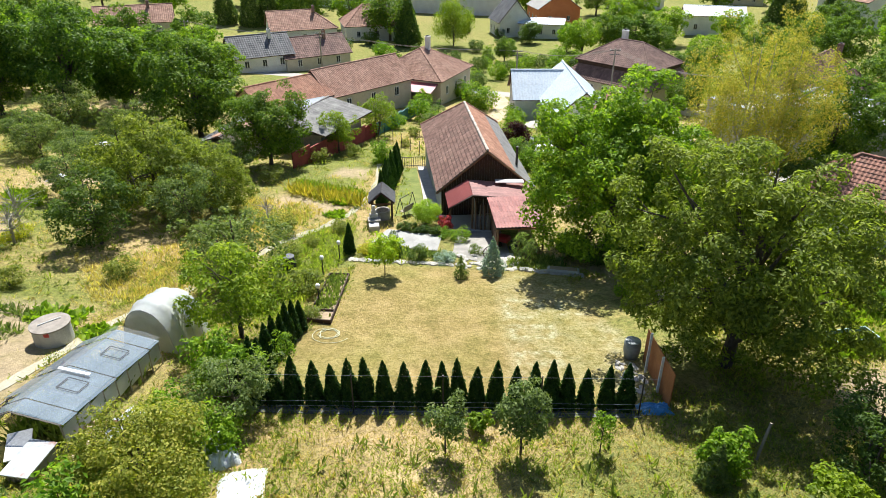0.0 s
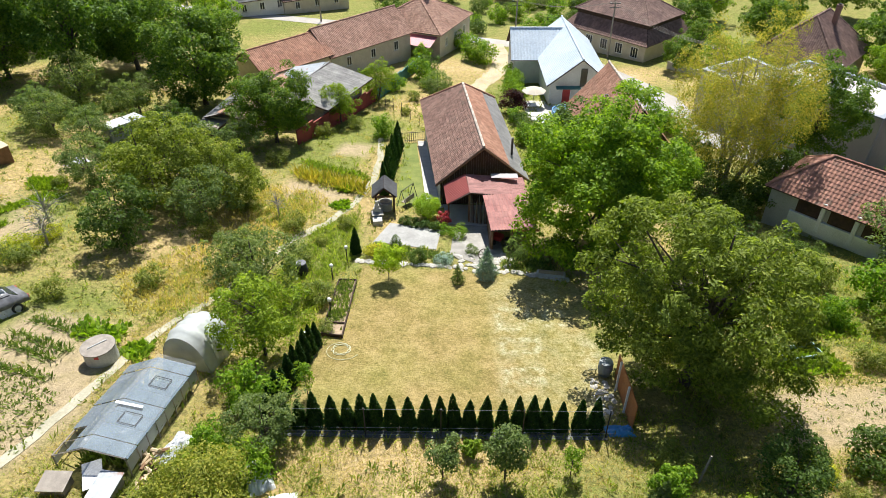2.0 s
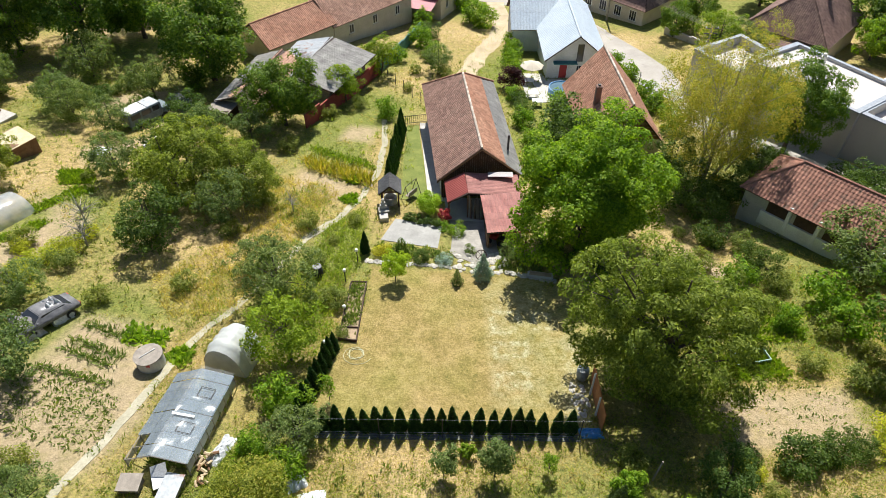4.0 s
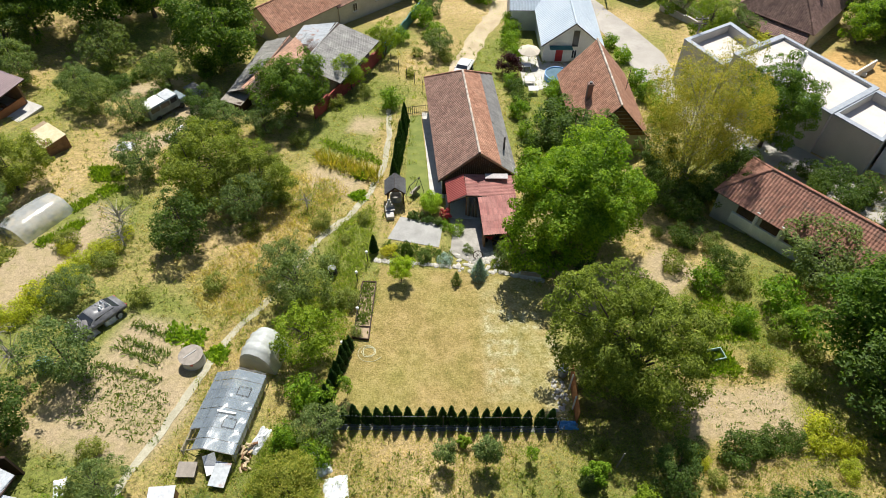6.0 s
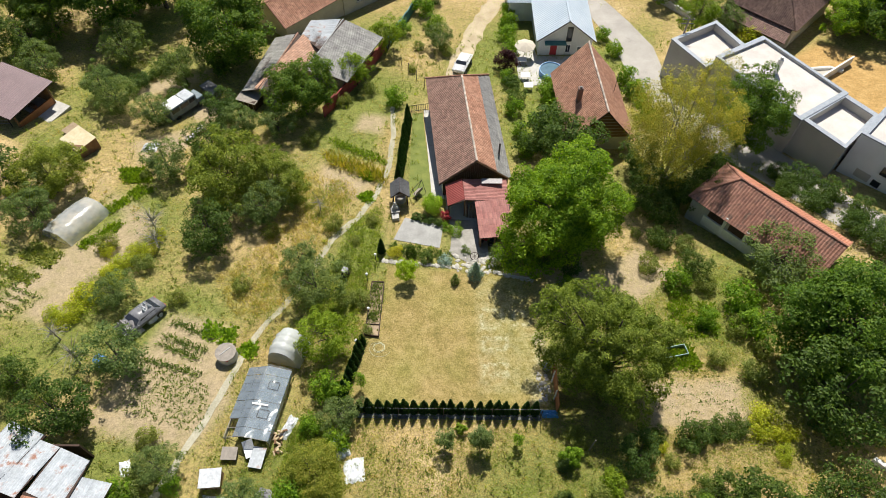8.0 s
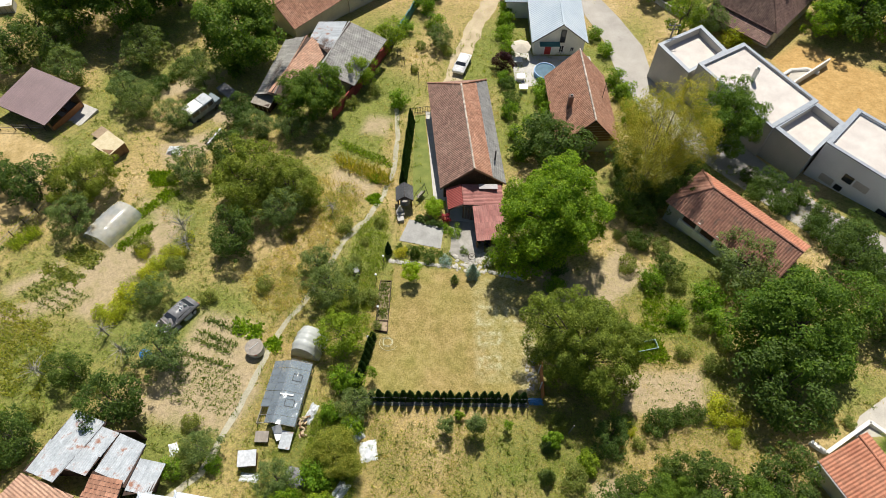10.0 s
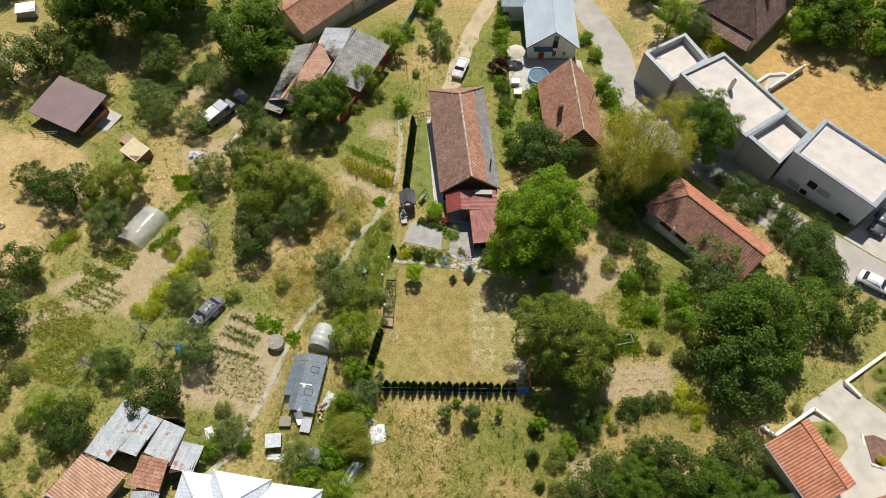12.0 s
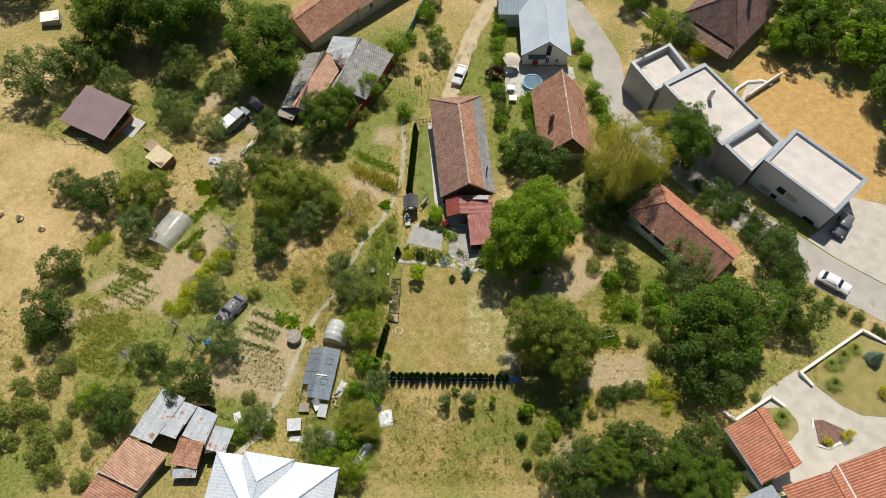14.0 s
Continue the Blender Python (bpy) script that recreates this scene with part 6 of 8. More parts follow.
bin_ = root("water_butt", "grey plastic water butt beside the board fence", "barrel", 8.95, 24.95)
part("body", lathe([(0.32, 0), (0.4, 0.45), (0.39, 0.85), (0.34, 0.92)], 18), PLASTIC_GREY, bin_, smooth=True)
part("lid", lathe([(0.36, 0.92), (0.36, 0.96), (0.1, 1.0)], 18), PLASTIC_GREY, bin_)


def crumpled(name, label, x, y, sx, sy, h, mat, seed, rz=0.0, category="sheeting"):
    """A heap of crumpled sheeting that lies on the ground."""
    n = 14
    V, F_ = [], []
    for j in range(n + 1):
        for i in range(n + 1):
            u, v = i / n * 2 - 1, j / n * 2 - 1
            e = max(0.0, 1 - max(abs(u), abs(v)) ** 3)
            q = noise.noise((u * 2.1 + seed, v * 2.1, seed)) * 0.5 + noise.noise((u * 5 + seed, v * 5, 2)) * 0.25
            wx, wy = sx * (u + 0.12 * noise.noise((v * 2, seed, 1))) / 2, sy * (v + 0.12 * noise.noise((u * 2, seed, 4))) / 2
            c, s = math.cos(rz), math.sin(rz)
            gx, gy = x + wx * c - wy * s, y + wx * s + wy * c
            V.append((gx, gy, float(gz(gx, gy)) - 0.04 + e * h * (0.65 + q)))
    for j in range(n):
        for i in range(n):
            a = j * (n + 1) + i
            F_.append((a, a + 1, a + n + 2, a + n + 1))
    return tagged(put(name, mesh_of(name, V, F_, mat, False)), label, category)


crumpled("blue_sheet", "crumpled bright blue plastic sheet beside the hedge", 8.7, 20.5, 1.5, 0.8, 0.5, PLASTIC_BLUE, 3)
crumpled("white_sheet", "heap of crumpled white sheeting in the grass", -8.1, 17.4, 1.2, 2.1, 0.8, PLASTIC_WHITE, 4, 0.5)
crumpled("white_sheet", "spread white sheeting weighted with planks", -6.8, 15.5, 1.7, 2.1, 0.3, PLASTIC_WHITE, 5, 0.2)
crumpled("white_sheet", "crumpled white sheeting under the bushes", -9.2, 11.4, 1.2, 3.0, 0.5, PLASTIC_WHITE, 6, -0.5)
crumpled("white_sheet", "strip of white sheeting beside the greenhouse", -12.4, 19.0, 0.9, 2.2, 0.5, PLASTIC_WHITE, 7, -0.35)
crumpled("white_sheet", "small white sheet lying in the grass", -16.9, 13.0, 1.9, 0.9, 0.2, PLASTIC_WHITE, 8, -0.1)
crumpled("grey_sheet", "grey tarpaulin over a heap", -12.9, 13.0, 2.2, 1.8, 0.6, PLASTIC_DARK, 9, -0.3)
crumpled("white_sheet", "pale sheeting thrown over the wreck", -26.7, 29.9, 1.7, 1.5, 2.3, PLASTIC_WHITE, 11, -0.6)
crumpled("grey_sheet", "grey tarpaulin over the bonnet of the wreck", -27.9, 28.1, 1.9, 1.7, 2.0, FIBRE, 10, -0.6)
crumpled("white_sheet", "pinkish white sheet among bushes", -34.3, 54.2, 1.8, 1.6, 0.7, PLASTIC_WHITE, 12)
crumpled("white_sheet", "white rag in the long grass", -24.0, 15.4, 0.9, 1.4, 0.2, PLASTIC_WHITE, 13, 0.4)

# water tank, stump, greenhouse and film tunnels
tank = root("water_tank", "round concrete water tank with a wooden lid", "tank", -18.7, 25.6)
part("ring", lathe([(0.85, -0.3), (0.85, 0.95), (0.75, 0.95), (0.75, 0.5)], 26), CONCRETE, tank)
part("lid", lathe([(0.9, 0.95), (0.9, 1.02), (0.2, 1.06)], 26), WOOD_GREY, tank)
part("stick", rods(((-0.4, -0.3, 1.08), (0.35, 0.4, 1.1), 0.03), seg=5), PAINT_WHITE, tank)
part("rag", boxes((0.1, -0.85, 0.75, 0.35, -0.78, 0.98), bevel=0.02), PAINT_RED, tank)
st = root("post_stump", "short wooden post in the vegetable plot", "post", -16.4, 22.9)
part("post", rods(((0, 0, -0.2), (0, 0, 0.75), 0.12, 0.11), seg=8), BARK, st)

gh = root("greenhouse", "low timber greenhouse covered with grey translucent sheets", "greenhouse", -14.95, 20.75, None, -7)
GL, GR = 3.2, 1.62


def gslope(y):
    return float(gz(-14.95, 20.75 + y)) - float(gz(-14.95, 20.75))


for sgn, GW, GE in ((-1, 1.7, 0.85), (1, 1.8, 1.2)):
    for i in range(9):
        y = -GL + 2 * GL * i / 8
        s = gslope(y)
        part("post", rods(((sgn * GW, y, s - 0.2), (sgn * GW, y, s + GE), 0.035), seg=5), WOOD_GREY, gh)
        part("rafter", rods(((sgn * GW, y, s + GE), (0, y, s + GR), 0.03), seg=5), WOOD_GREY, gh)
    part("eave_rail", rods(((sgn * GW, -GL, gslope(-GL) + GE), (sgn * GW, GL, gslope(GL) + GE), 0.035), seg=5), WOOD_GREY, gh)
    for i in range(8):
        y0, y1 = -GL + 2 * GL * i / 8 + 0.015, -GL + 2 * GL * (i + 1) / 8 - 0.015
        for k in range(2):
            if sgn < 0 and i < 2 and k == 0:
                continue
            q0, q1 = k / 2, (k + 1) / 2 + (0.03 if k == 0 else 0)
            lift = 0.05 + 0.02 * ((i * 5 + k * 3) % 3)
            bm = bmesh.new()
            top = [bm.verts.new((sgn * (GW + 0.12) * (1 - q), yy, gslope(yy) + GE - 0.04 + (GR - GE + 0.04) * q + lift)) for q, yy in ((q0, y0), (q0, y1), (q1, y1), (q1, y0))]
            low = [bm.verts.new(v.co - Vector((0, 0, 0.012))) for v in top]
            bm.faces.new(top)
            bm.faces.new(low[::-1])
            for j in range(4):
                bm.faces.new((top[j], low[j], low[(j + 1) % 4], top[(j + 1) % 4]))
            part("pane", bm, FILM_GREY if sgn > 0 else FILM_OLD, gh)
        part("side_pane", boxes((sgn * GW - 0.006, y0, 0.25 + gslope(y0), sgn * GW + 0.006, y1, GE - 0.08 + gslope(y1))), FILM_WHITE, gh)
part("ridge_beam", rods(((0, -GL, gslope(-GL) + GR), (0, GL, gslope(GL) + GR), 0.04), seg=5), WOOD_GREY, gh)
for yy, xx in ((-1.1, 0.9), (1.5, 0.95)):
    zz = GR - xx * 0.233 + 0.12 + gslope(yy)
    dz = gslope(yy + 0.35) - gslope(yy)
    c4 = [(xx - 0.4, yy - 0.35, zz + 0.093 - dz), (xx + 0.4, yy - 0.35, zz - 0.093 - dz), (xx + 0.4, yy + 0.35, zz - 0.093 + dz), (xx - 0.4, yy + 0.35, zz + 0.093 + dz)]
    part("vent_frame", rods(*[(c4[i], c4[(i + 1) % 4], 0.025) for i in range(4)], seg=4), BLACK, gh)
V, F_ = [], []
for j in range(31):
    for i in range(11):
        fx, fy = 1.98 * i / 10 - 0.06, -3.3 + 6.6 * j / 30
        fold = 0.05 * noise.noise((fx * 1.2 + fy * 0.5, fy * 1.1 - fx, 3.0)) + 0.03 * noise.noise((fx * 3.1, fy * 2.3, 7.0))
        V.append((fx, fy + 0.06 * noise.noise((fx * 2, j * 0.9, 1.0)), gslope(fy) + 1.16 + (GR - 1.16) * (1 - fx / 1.92) + 0.25 + fold))
for j in range(30):
    F_ += [(j * 11 + i, j * 11 + i + 1, j * 11 + i + 12, j * 11 + i + 11) for i in range(10)]
put("film_cover", mesh_of("film_cover", V, F_, FILM_LOOSE, True), gh, "loose wrinkled clear film")
plank = part("plank", boxes((-0.15, 0, 0, 1.1, 0.14, 0.04)), PAINT_WHITE, gh)
plank.location, plank.rotation_euler = (0, -0.45, GR + 0.13 + gslope(-0.4)), (0, 0.23, 0.06)


def film_tunnel(x, y, rz, W, H, L, label, mat, hoops=6):
    """A tunnel of film over hoops along its own y, its ends closed."""
    t = root("film_tunnel", label, "greenhouse", x, y, None, rz)
    c, s = math.cos(radians(rz)), math.sin(radians(rz))

    def g(lx, ly):
        return float(gz(x + lx * c - ly * s, y + lx * s + ly * c)) - float(gz(x, y))
    n, m = 14, 12
    V, F_ = [], []
    for j in range(m + 1):
        ly = L * (j / m - 0.5)
        sag = 1 - 0.13 * abs(2 * j / m - 1) ** 4 - 0.05 * abs(math.sin(j / m * math.pi * hoops)) + 0.02 * noise.noise((j, x, 1))
        for i in range(n + 1):
            a = math.pi * i / n
            px = -W * math.cos(a) * (1 if i in (0, n) else sag)
            k = abs(math.sin(a)) ** 0.75
            V.append((px, ly + 0.05 * noise.noise((i * 0.7, j * 0.7, x)), g(px, ly) * (1 - k) - 0.05 + (H + g(0, ly)) * k * sag))
    for j in range(m):
        for i in range(n):
            a = j * (n + 1) + i
            F_.append((a, a + 1, a + n + 2, a + n + 1))
    put("film", mesh_of("film", V, F_, mat, True), t)
    for e in (0, m):
        put("end_film", mesh_of("end_film", V[e * (n + 1):(e + 1) * (n + 1)], [tuple(range(n + 1))], mat), t)
    for k in range(hoops + 1):
        bm = bmesh.new()
        j = round(k * m / hoops)
        for i in range(n):
            rod(bm, Vector(V[j * (n + 1) + i]) * 0.99, Vector(V[j * (n + 1) + i + 1]) * 0.99, 0.02, seg=4)
        part("hoop", bm, WOOD_GREY, t)
    return t


film_tunnel(-13.5, 26.2, -14, 1.5, 2.65, 2.7, "round white film tunnel beside fruit trees", FILM_WHITE, 4)
film_tunnel(-37.7, 41.4, -23, 1.9, 1.7, 5.4, "low silvery film tunnel in the vegetable plots", FILM_CLEAR, 5)

# huts, pallets and boxes in the plots
def crate_hut(x, y, rz, w, d, h, roof_m, wall_m, label, name="hutch"):
    t = root(name, label, name.replace("_", " "), x, y, None, rz)
    part("body", boxes((-w / 2, -d / 2, -0.15, w / 2, d / 2, h), bevel=0.02), wall_m, t)
    part("lid", boxes((-w / 2 - 0.1, -d / 2 - 0.1, h, w / 2 + 0.1, d / 2 + 0.1, h + 0.06), bevel=0.01), roof_m, t).rotation_euler = (0.05, 0.03, 0)
    for k in range(4):
        xx = -w / 2 + w * (k + 0.5) / 4
        part("slat", boxes((xx - 0.05, -d / 2 - 0.03, 0.05, xx + 0.05, -d / 2 - 0.002, h - 0.05)), WOOD_GREY, t)
    return t


crate_hut(-17.2, 14.5, 5, 1.4, 1.2, 1.0, PLASTIC_WHITE, WOOD_MID, "small hutch with a white lid on the grass")
crate_hut(-16.4, 16.6, 0, 1.0, 0.8, 0.5, WOOD_GREY, WOOD_GREY, "weathered wooden hutch beside the greenhouse")
crate_hut(-15.0, 17.0, 25, 0.6, 1.2, 0.5, PAINT_WHITE, WOOD_GREY, "narrow crate with a white board on top")
crate_hut(-14.2, 16.3, -8, 0.85, 1.4, 0.5, METAL_TIN, WOOD_GREY, "low shed of corrugated tin leaning on the greenhouse")
crate_hut(-41.6, 53.6, -35, 3.0, 2.4, 1.6, HAY, WOOD_MID, "small hut with a straw-coloured roof", "hut")
crate_hut(-43.6, 56.2, -35, 2.0, 1.5, 0.5, SOIL, WOOD_PALE, "open timber sandbox frame", "sandbox")
crate_hut(-66.1, 82.3, 15, 2.8, 2.0, 1.4, PAINT_WHITE, PLASTER_GREY, "white-roofed hut in the upper garden", "hut")
crate_hut(-24.5, 63.6, -20, 2.6, 2.0, 1.3, WOOD_GREY, WOOD_DARK, "stacked grey pallets beside the shed", "pallet_stack")
crate_hut(-29.9, 65.6, -40, 2.4, 1.3, 1.0, PLASTIC_DARK, PLASTIC_DARK, "small cart under a dark grey cover", "cart")
compost = root("compost_bin", "black plastic compost bin in the green strip", "bin", -9.6, 35.4)
part("body", lathe([(0.42, -0.1), (0.40, 0.5), (0.34, 0.95), (0.30, 0.98)], 18), RUBBER, compost, smooth=True)
part("rim", lathe([(0.34, 0.95), (0.36, 0.99), (0.33, 1.02)], 18), PLASTIC_DARK, compost)
stake = root("stake", "leaning weathered stake under the walnut tree", "stake", 11.4, 17.3)
part("post", rods(((0, 0, -0.2), (0.35, 0.3, 1.5), 0.06, 0.05), seg=7), WOOD_GREY, stake)
logs = root("firewood", "heap of pale split firewood beside the greenhouse", "firewood", -13.0, 17.6)
rw = random.Random(12)
for k in range(26):
    a = Vector((rw.uniform(-0.5, 0.5), rw.uniform(-1.0, 1.0), rw.uniform(0.05, 0.42)))
    d = Vector((rw.uniform(-1, 1), rw.uniform(-1, 1), rw.uniform(-0.3, 0.3))).normalized() * 0.2
    part("log", rods((a - d, a + d, rw.uniform(0.06, 0.1)), seg=6), (WOOD_PALE, WOOD_PALE, WOOD_MID)[k % 3], logs)
woodp = root("wood_pile", "heap of pale planks in the garden", "wood pile", -29.7, 56.7)
for k in range(9):
    part("plank", boxes((-1.4, -0.1, 0.05 + 0.06 * k, 1.4, 0.1, 0.1 + 0.06 * k)), (WOOD_PALE, WOOD_GREY, PAINT_WHITE)[k % 3], woodp).rotation_euler = (0.1 * math.sin(k * 3), 0.12 * math.sin(k * 2), 0.9 + 0.25 * math.sin(k * 1.7))
for px, py, s in ((-58.0, 42.5, 0.6), (-54.6, 40.9, 0.5), (-60.8, 43.0, 0.6)):
    hs = root("haystack", "small loose haystack on the mown slope", "haystack", px, py)
    bm = lathe([(0.75 * s, -0.1), (0.85 * s, 0.3), (0.7 * s, 0.8 * s), (0.35 * s, 1.35 * s), (0.08, 1.6 * s)], 16)
    for v in bm.verts:
        v.co *= 1 + 0.4 * noise.noise(v.co * 3.0 + Vector((px, 0, 0)))
    part("hay", bm, HAY, hs)
brl = root("barrel", "grey-blue plastic barrel among the trees", "barrel", -29.0, 24.6)
part("body", lathe([(0.5, 0), (0.58, 0.5), (0.5, 1.0), (0.3, 1.1)], 16), PLASTIC_BLUE, brl, smooth=True)

pav = root("pavilion", "open garden pavilion with a brown ribbed metal roof", "pavilion", -52.2, 60.7, None, -25.7)
for px in (-3.6, 0.0, 3.6):
    for py in (-2.6, 2.6):
        part("post", boxes((px - 0.1, py - 0.1, -1.0, px + 0.1, py + 0.1, 2.4 + 0.15 * (py > 0)), bevel=0.01), WOOD_MID, pav)
roof_part(pav, (-4.2, -3.4, 2.35), (4.2, -3.4, 2.35), (4.2, 3.4, 2.9), (-4.2, 3.4, 2.9), METAL_BROWN, "sheet", 6.9, 0.3)
part("back_wall", boxes((-3.6, 2.5, -0.5, 3.6, 2.7, 2.3)), WOOD_MID, pav)
part("half_wall", boxes((3.5, -2.5, -0.8, 3.66, 2.5, 0.9), bevel=0.01), WOOD_ORANGE, pav)
for k in range(3):
    part("bench", boxes((-2.9 + 2.0 * k, 0.6, 0.0, -1.6 + 2.0 * k, 1.0, 0.45), bevel=0.02), WOOD_MID, pav)
part("floor_slab", boxes((-3.9, -4.7, -1.3, 5.7, 3.0, -0.02), bevel=0.02), CONCRETE, pav)
part("table", boxes((-1.2, -1.6, 0.0, 0.6, -0.8, 0.75), bevel=0.02), WOOD_GREY, pav)

# roofs of the yard at the foot of the plots
tin = root("tin_shed", "patchwork shed of rusty and galvanised corrugated sheets", "shed", 0, 0, 0.0)
zt = 6.4
for (a, b, c, d, m, lb) in (
        ((-29.2, 16.95, zt), (-32.2, 18.05, zt), (-34.8, 12.75, zt + 0.5), (-32.0, 11.95, zt + 0.5), METAL_TIN, "galvanised ribbed sheets with rust patches"),
        ((-27.85, 16.05, zt + 0.08), (-29.5, 16.6, zt + 0.08), (-31.5, 12.9, zt + 0.45), (-29.5, 12.5, zt + 0.45), METAL_TIN, "pale corrugated strips"),
        ((-25.4, 15.1, zt), (-28.05, 16.15, zt), (-29.1, 12.4, zt + 0.4), (-26.1, 11.5, zt + 0.4), METAL_TIN, "bluish sheets streaked with rust"),
        ((-23.4, 13.55, zt - 0.1), (-26.0, 14.05, zt - 0.1), (-26.2, 10.9, zt + 0.25), (-23.8, 11.3, zt + 0.25), METAL_TIN, "small galvanised lean-to sheets")):
    roof_part(tin, a, b, c, d, m, "sheet", 2.6, 0.2, label=lb)
part("shed_wall", boxes((-33.6, 12.9, 3.0, -24.6, 13.1, 6.3), (-31.4, 16.2, 2.6, -26.6, 16.35, 6.3), (-26.2, 11.6, 3.0, -24.4, 13.0, 6.1)), WOOD_DARK, tin)
roof_part(tin, (-29.9, 9.85, 6.5), (-26.75, 9.25, 6.5), (-26.3, 11.8, 6.95), (-29.0, 12.8, 6.95), TILE_ORANGE, label="orange tiled lean-to")
roof_part(tin, (-29.5, 8.35, 6.2), (-26.85, 8.45, 6.2), (-26.75, 9.2, 6.4), (-29.4, 9.5, 6.4), METAL_TIN, "sheet", 1.0, 0.2, label="rusty porch sheet")

# fences and walls of the neighbours
def board_wall(name, label, pts, h, mat, t=0.12, cat="fence"):
    o = root(name, label, cat, 0, 0, 0.0)
    for (x0, y0), (x1, y1) in zip(pts, pts[1:]):
        L = math.hypot(x1 - x0, y1 - y0)
        n = max(1, int(L / 2.4))
        ang = math.degrees(math.atan2(y1 - y0, x1 - x0))
        for i in range(n):
            xa, ya = x0 + (x1 - x0) * i / n, y0 + (y1 - y0) * i / n
            p = part("panel", boxes((0.02, -t / 2, -0.5, L / n - 0.02, t / 2, h), (0.0, -t / 2 - 0.02, h, L / n, t / 2 + 0.02, h + 0.06)), mat, o)
            p.matrix_basis = pose(xa, ya, min(float(gz(xa, ya)), float(gz(xa + (x1 - x0) / n, ya + (y1 - y0) / n))) + 0.1, 0, 0, ang)
    return o


board_wall("red_fence", "dark red painted board fence along the neighbour's yard", [(-15.0, 61.3), (-11.2, 69.5), (-8.3, 77.5)], 1.8, BRICK_RED)
board_wall("teal_fence", "teal sheet fence along the neighbour's yard", [(-8.3, 77.5), (-5.6, 85.5), (-3.3, 93.0)], 1.6, TEAL)
board_wall("garden_wall", "low pale wall round the drive", [(33.2, 16.5), (34.3, 15.5), (39.3, 18.4), (40.6, 17.2)], 0.45, PLASTER_WHITE, 0.3, "wall")
board_wall("garden_wall", "low pale wall round the ornamental garden", [(44.8, 19.8), (43.7, 21.4), (53.2, 27.1), (56.4, 25.0), (60.0, 19.0)], 0.5, PLASTER_WHITE, 0.3, "wall")
board_wall("roadside_wall", "low pale wall beside the lane", [(33.0, 93.0), (37.0, 87.0), (42.5, 83.0)], 0.9, PLASTER_GREY, 0.25, "wall")
for i, (px, py) in enumerate(between((-1.5, 66.7), (-9.2, 79.0), 8)):
    fp = root("fence_post", "rusty metal fence post in the grass", "fence post", px, py, group="field fence")
    part("post", rods(((0, 0, -0.2), (0, 0, 1.6), 0.04), seg=6), BLACK, fp)
rf = root("ranch_fence", "old brown timber rail fence on the dry slope", "fence", 0, 0, 0.0)
rl = between((-56.4, 56.4), (-51.0, 56.8), 4) + between((-45.8, 44.5), (-48.5, 37.5), 5)
for i, (px, py) in enumerate(rl):
    z = float(gz(px, py))
    part("post", rods(((px, py, z - 0.2), (px, py, z + 1.1), 0.06), seg=6), WOOD_DARK, rf)
    if i not in (0, 4):
        qx, qy = rl[i - 1]
        for zz in (0.5, 0.95):
            part("rail", rods(((qx, qy, float(gz(qx, qy)) + zz), (px, py, z + zz), 0.035), seg=5), WOOD_GREY, rf)

# ornamental garden beside the drive
draped("garden_lawn", [(46.4, 22.7), (53.1, 26.6), (56.0, 24.6), (60.0, 18.5), (56.0, 16.2), (52.2, 15.95), (49.4, 16.1), (47.5, 17.3), (45.5, 19.7), (45.8, 21.4)], DRY_LAWN, 0.05, "mown lawn with ornamental grasses", "lawn")
draped("gravel_island", [(43.6, 15.5), (44.6, 15.6), (46.8, 14.4), (45.7, 13.1), (44.2, 12.4), (43.3, 12.7)], surface("bark_mulch", (0.13, 0.075, 0.06), (0.22, 0.13, 0.10), 2.0, 0.95, fine=14), 0.1, "triangular bed of brown mulch in the drive", "bed")
board_wall("kerb", "pale stone kerb round the mulch bed", [(43.4, 15.7), (43.1, 12.6), (44.2, 12.2), (45.8, 12.9)], 0.05, PLASTER_WHITE, 0.18, "kerb")
PALE_BLADE = leaf_material("ornamental_blade", (0.22, 0.27, 0.07), (0.34, 0.39, 0.12), (0.50, 0.53, 0.22), 0.5)
og = root("ornamental_grass", "arching tuft of pale ornamental grass", "grass", 47.9, 22.5)
tagged(og, "arching tuft of pale ornamental grass", "grass", "ornamental grasses")
rg = random.Random(9)
V, F_ = [], []
for i in range(420):
    az, reach, up = rg.uniform(0, 6.28), rg.uniform(0.3, 1.25), rg.uniform(0.7, 1.25)
    dx, dy, k = math.cos(az), math.sin(az), len(V)
    for j in range(5):
        u = j / 4
        r_, z_ = 0.12 + reach * u ** 1.3, up * (u * 1.7 - u * u * 1.15) - 0.03
        w_ = 0.022 * (1 - u * 0.85)
        V += [(dx * r_ - dy * w_, dy * r_ + dx * w_, z_), (dx * r_ + dy * w_, dy * r_ - dx * w_, z_)]
    F_ += [(k + 2 * j, k + 2 * j + 1, k + 2 * j + 3, k + 2 * j + 2) for j in range(4)]
put("foliage", mesh_of("foliage", V, F_, PALE_BLADE, True), og)
more(og, [(49.8, 23.7, 1.0, 1), (51.5, 24.6, 0.9, 2), (47.4, 20.0, 1.15, 3), (39.8, 15.8, 1.2, 4), (48.9, 22.6, 0.9, 5)])
gb = shrub("box_ball", "clipped golden-green box ball", 46.6, 13.7, 0.75, 1.3, LEAF_GOLD, 81, 34, 70, (0.07, 0.05))
more(gb, [(44.2, 12.9, 0.75, 2), (52.8, 18.8, 1.1, 1)])
cone_tree("blue_spruce", "silver-blue spruce in the ornamental garden", 53.2, 23.2, 1.3, 2.4, LEAF_BLUE, 82, 2200, (0.2, 0.07), droop=0.2, tiers=5)


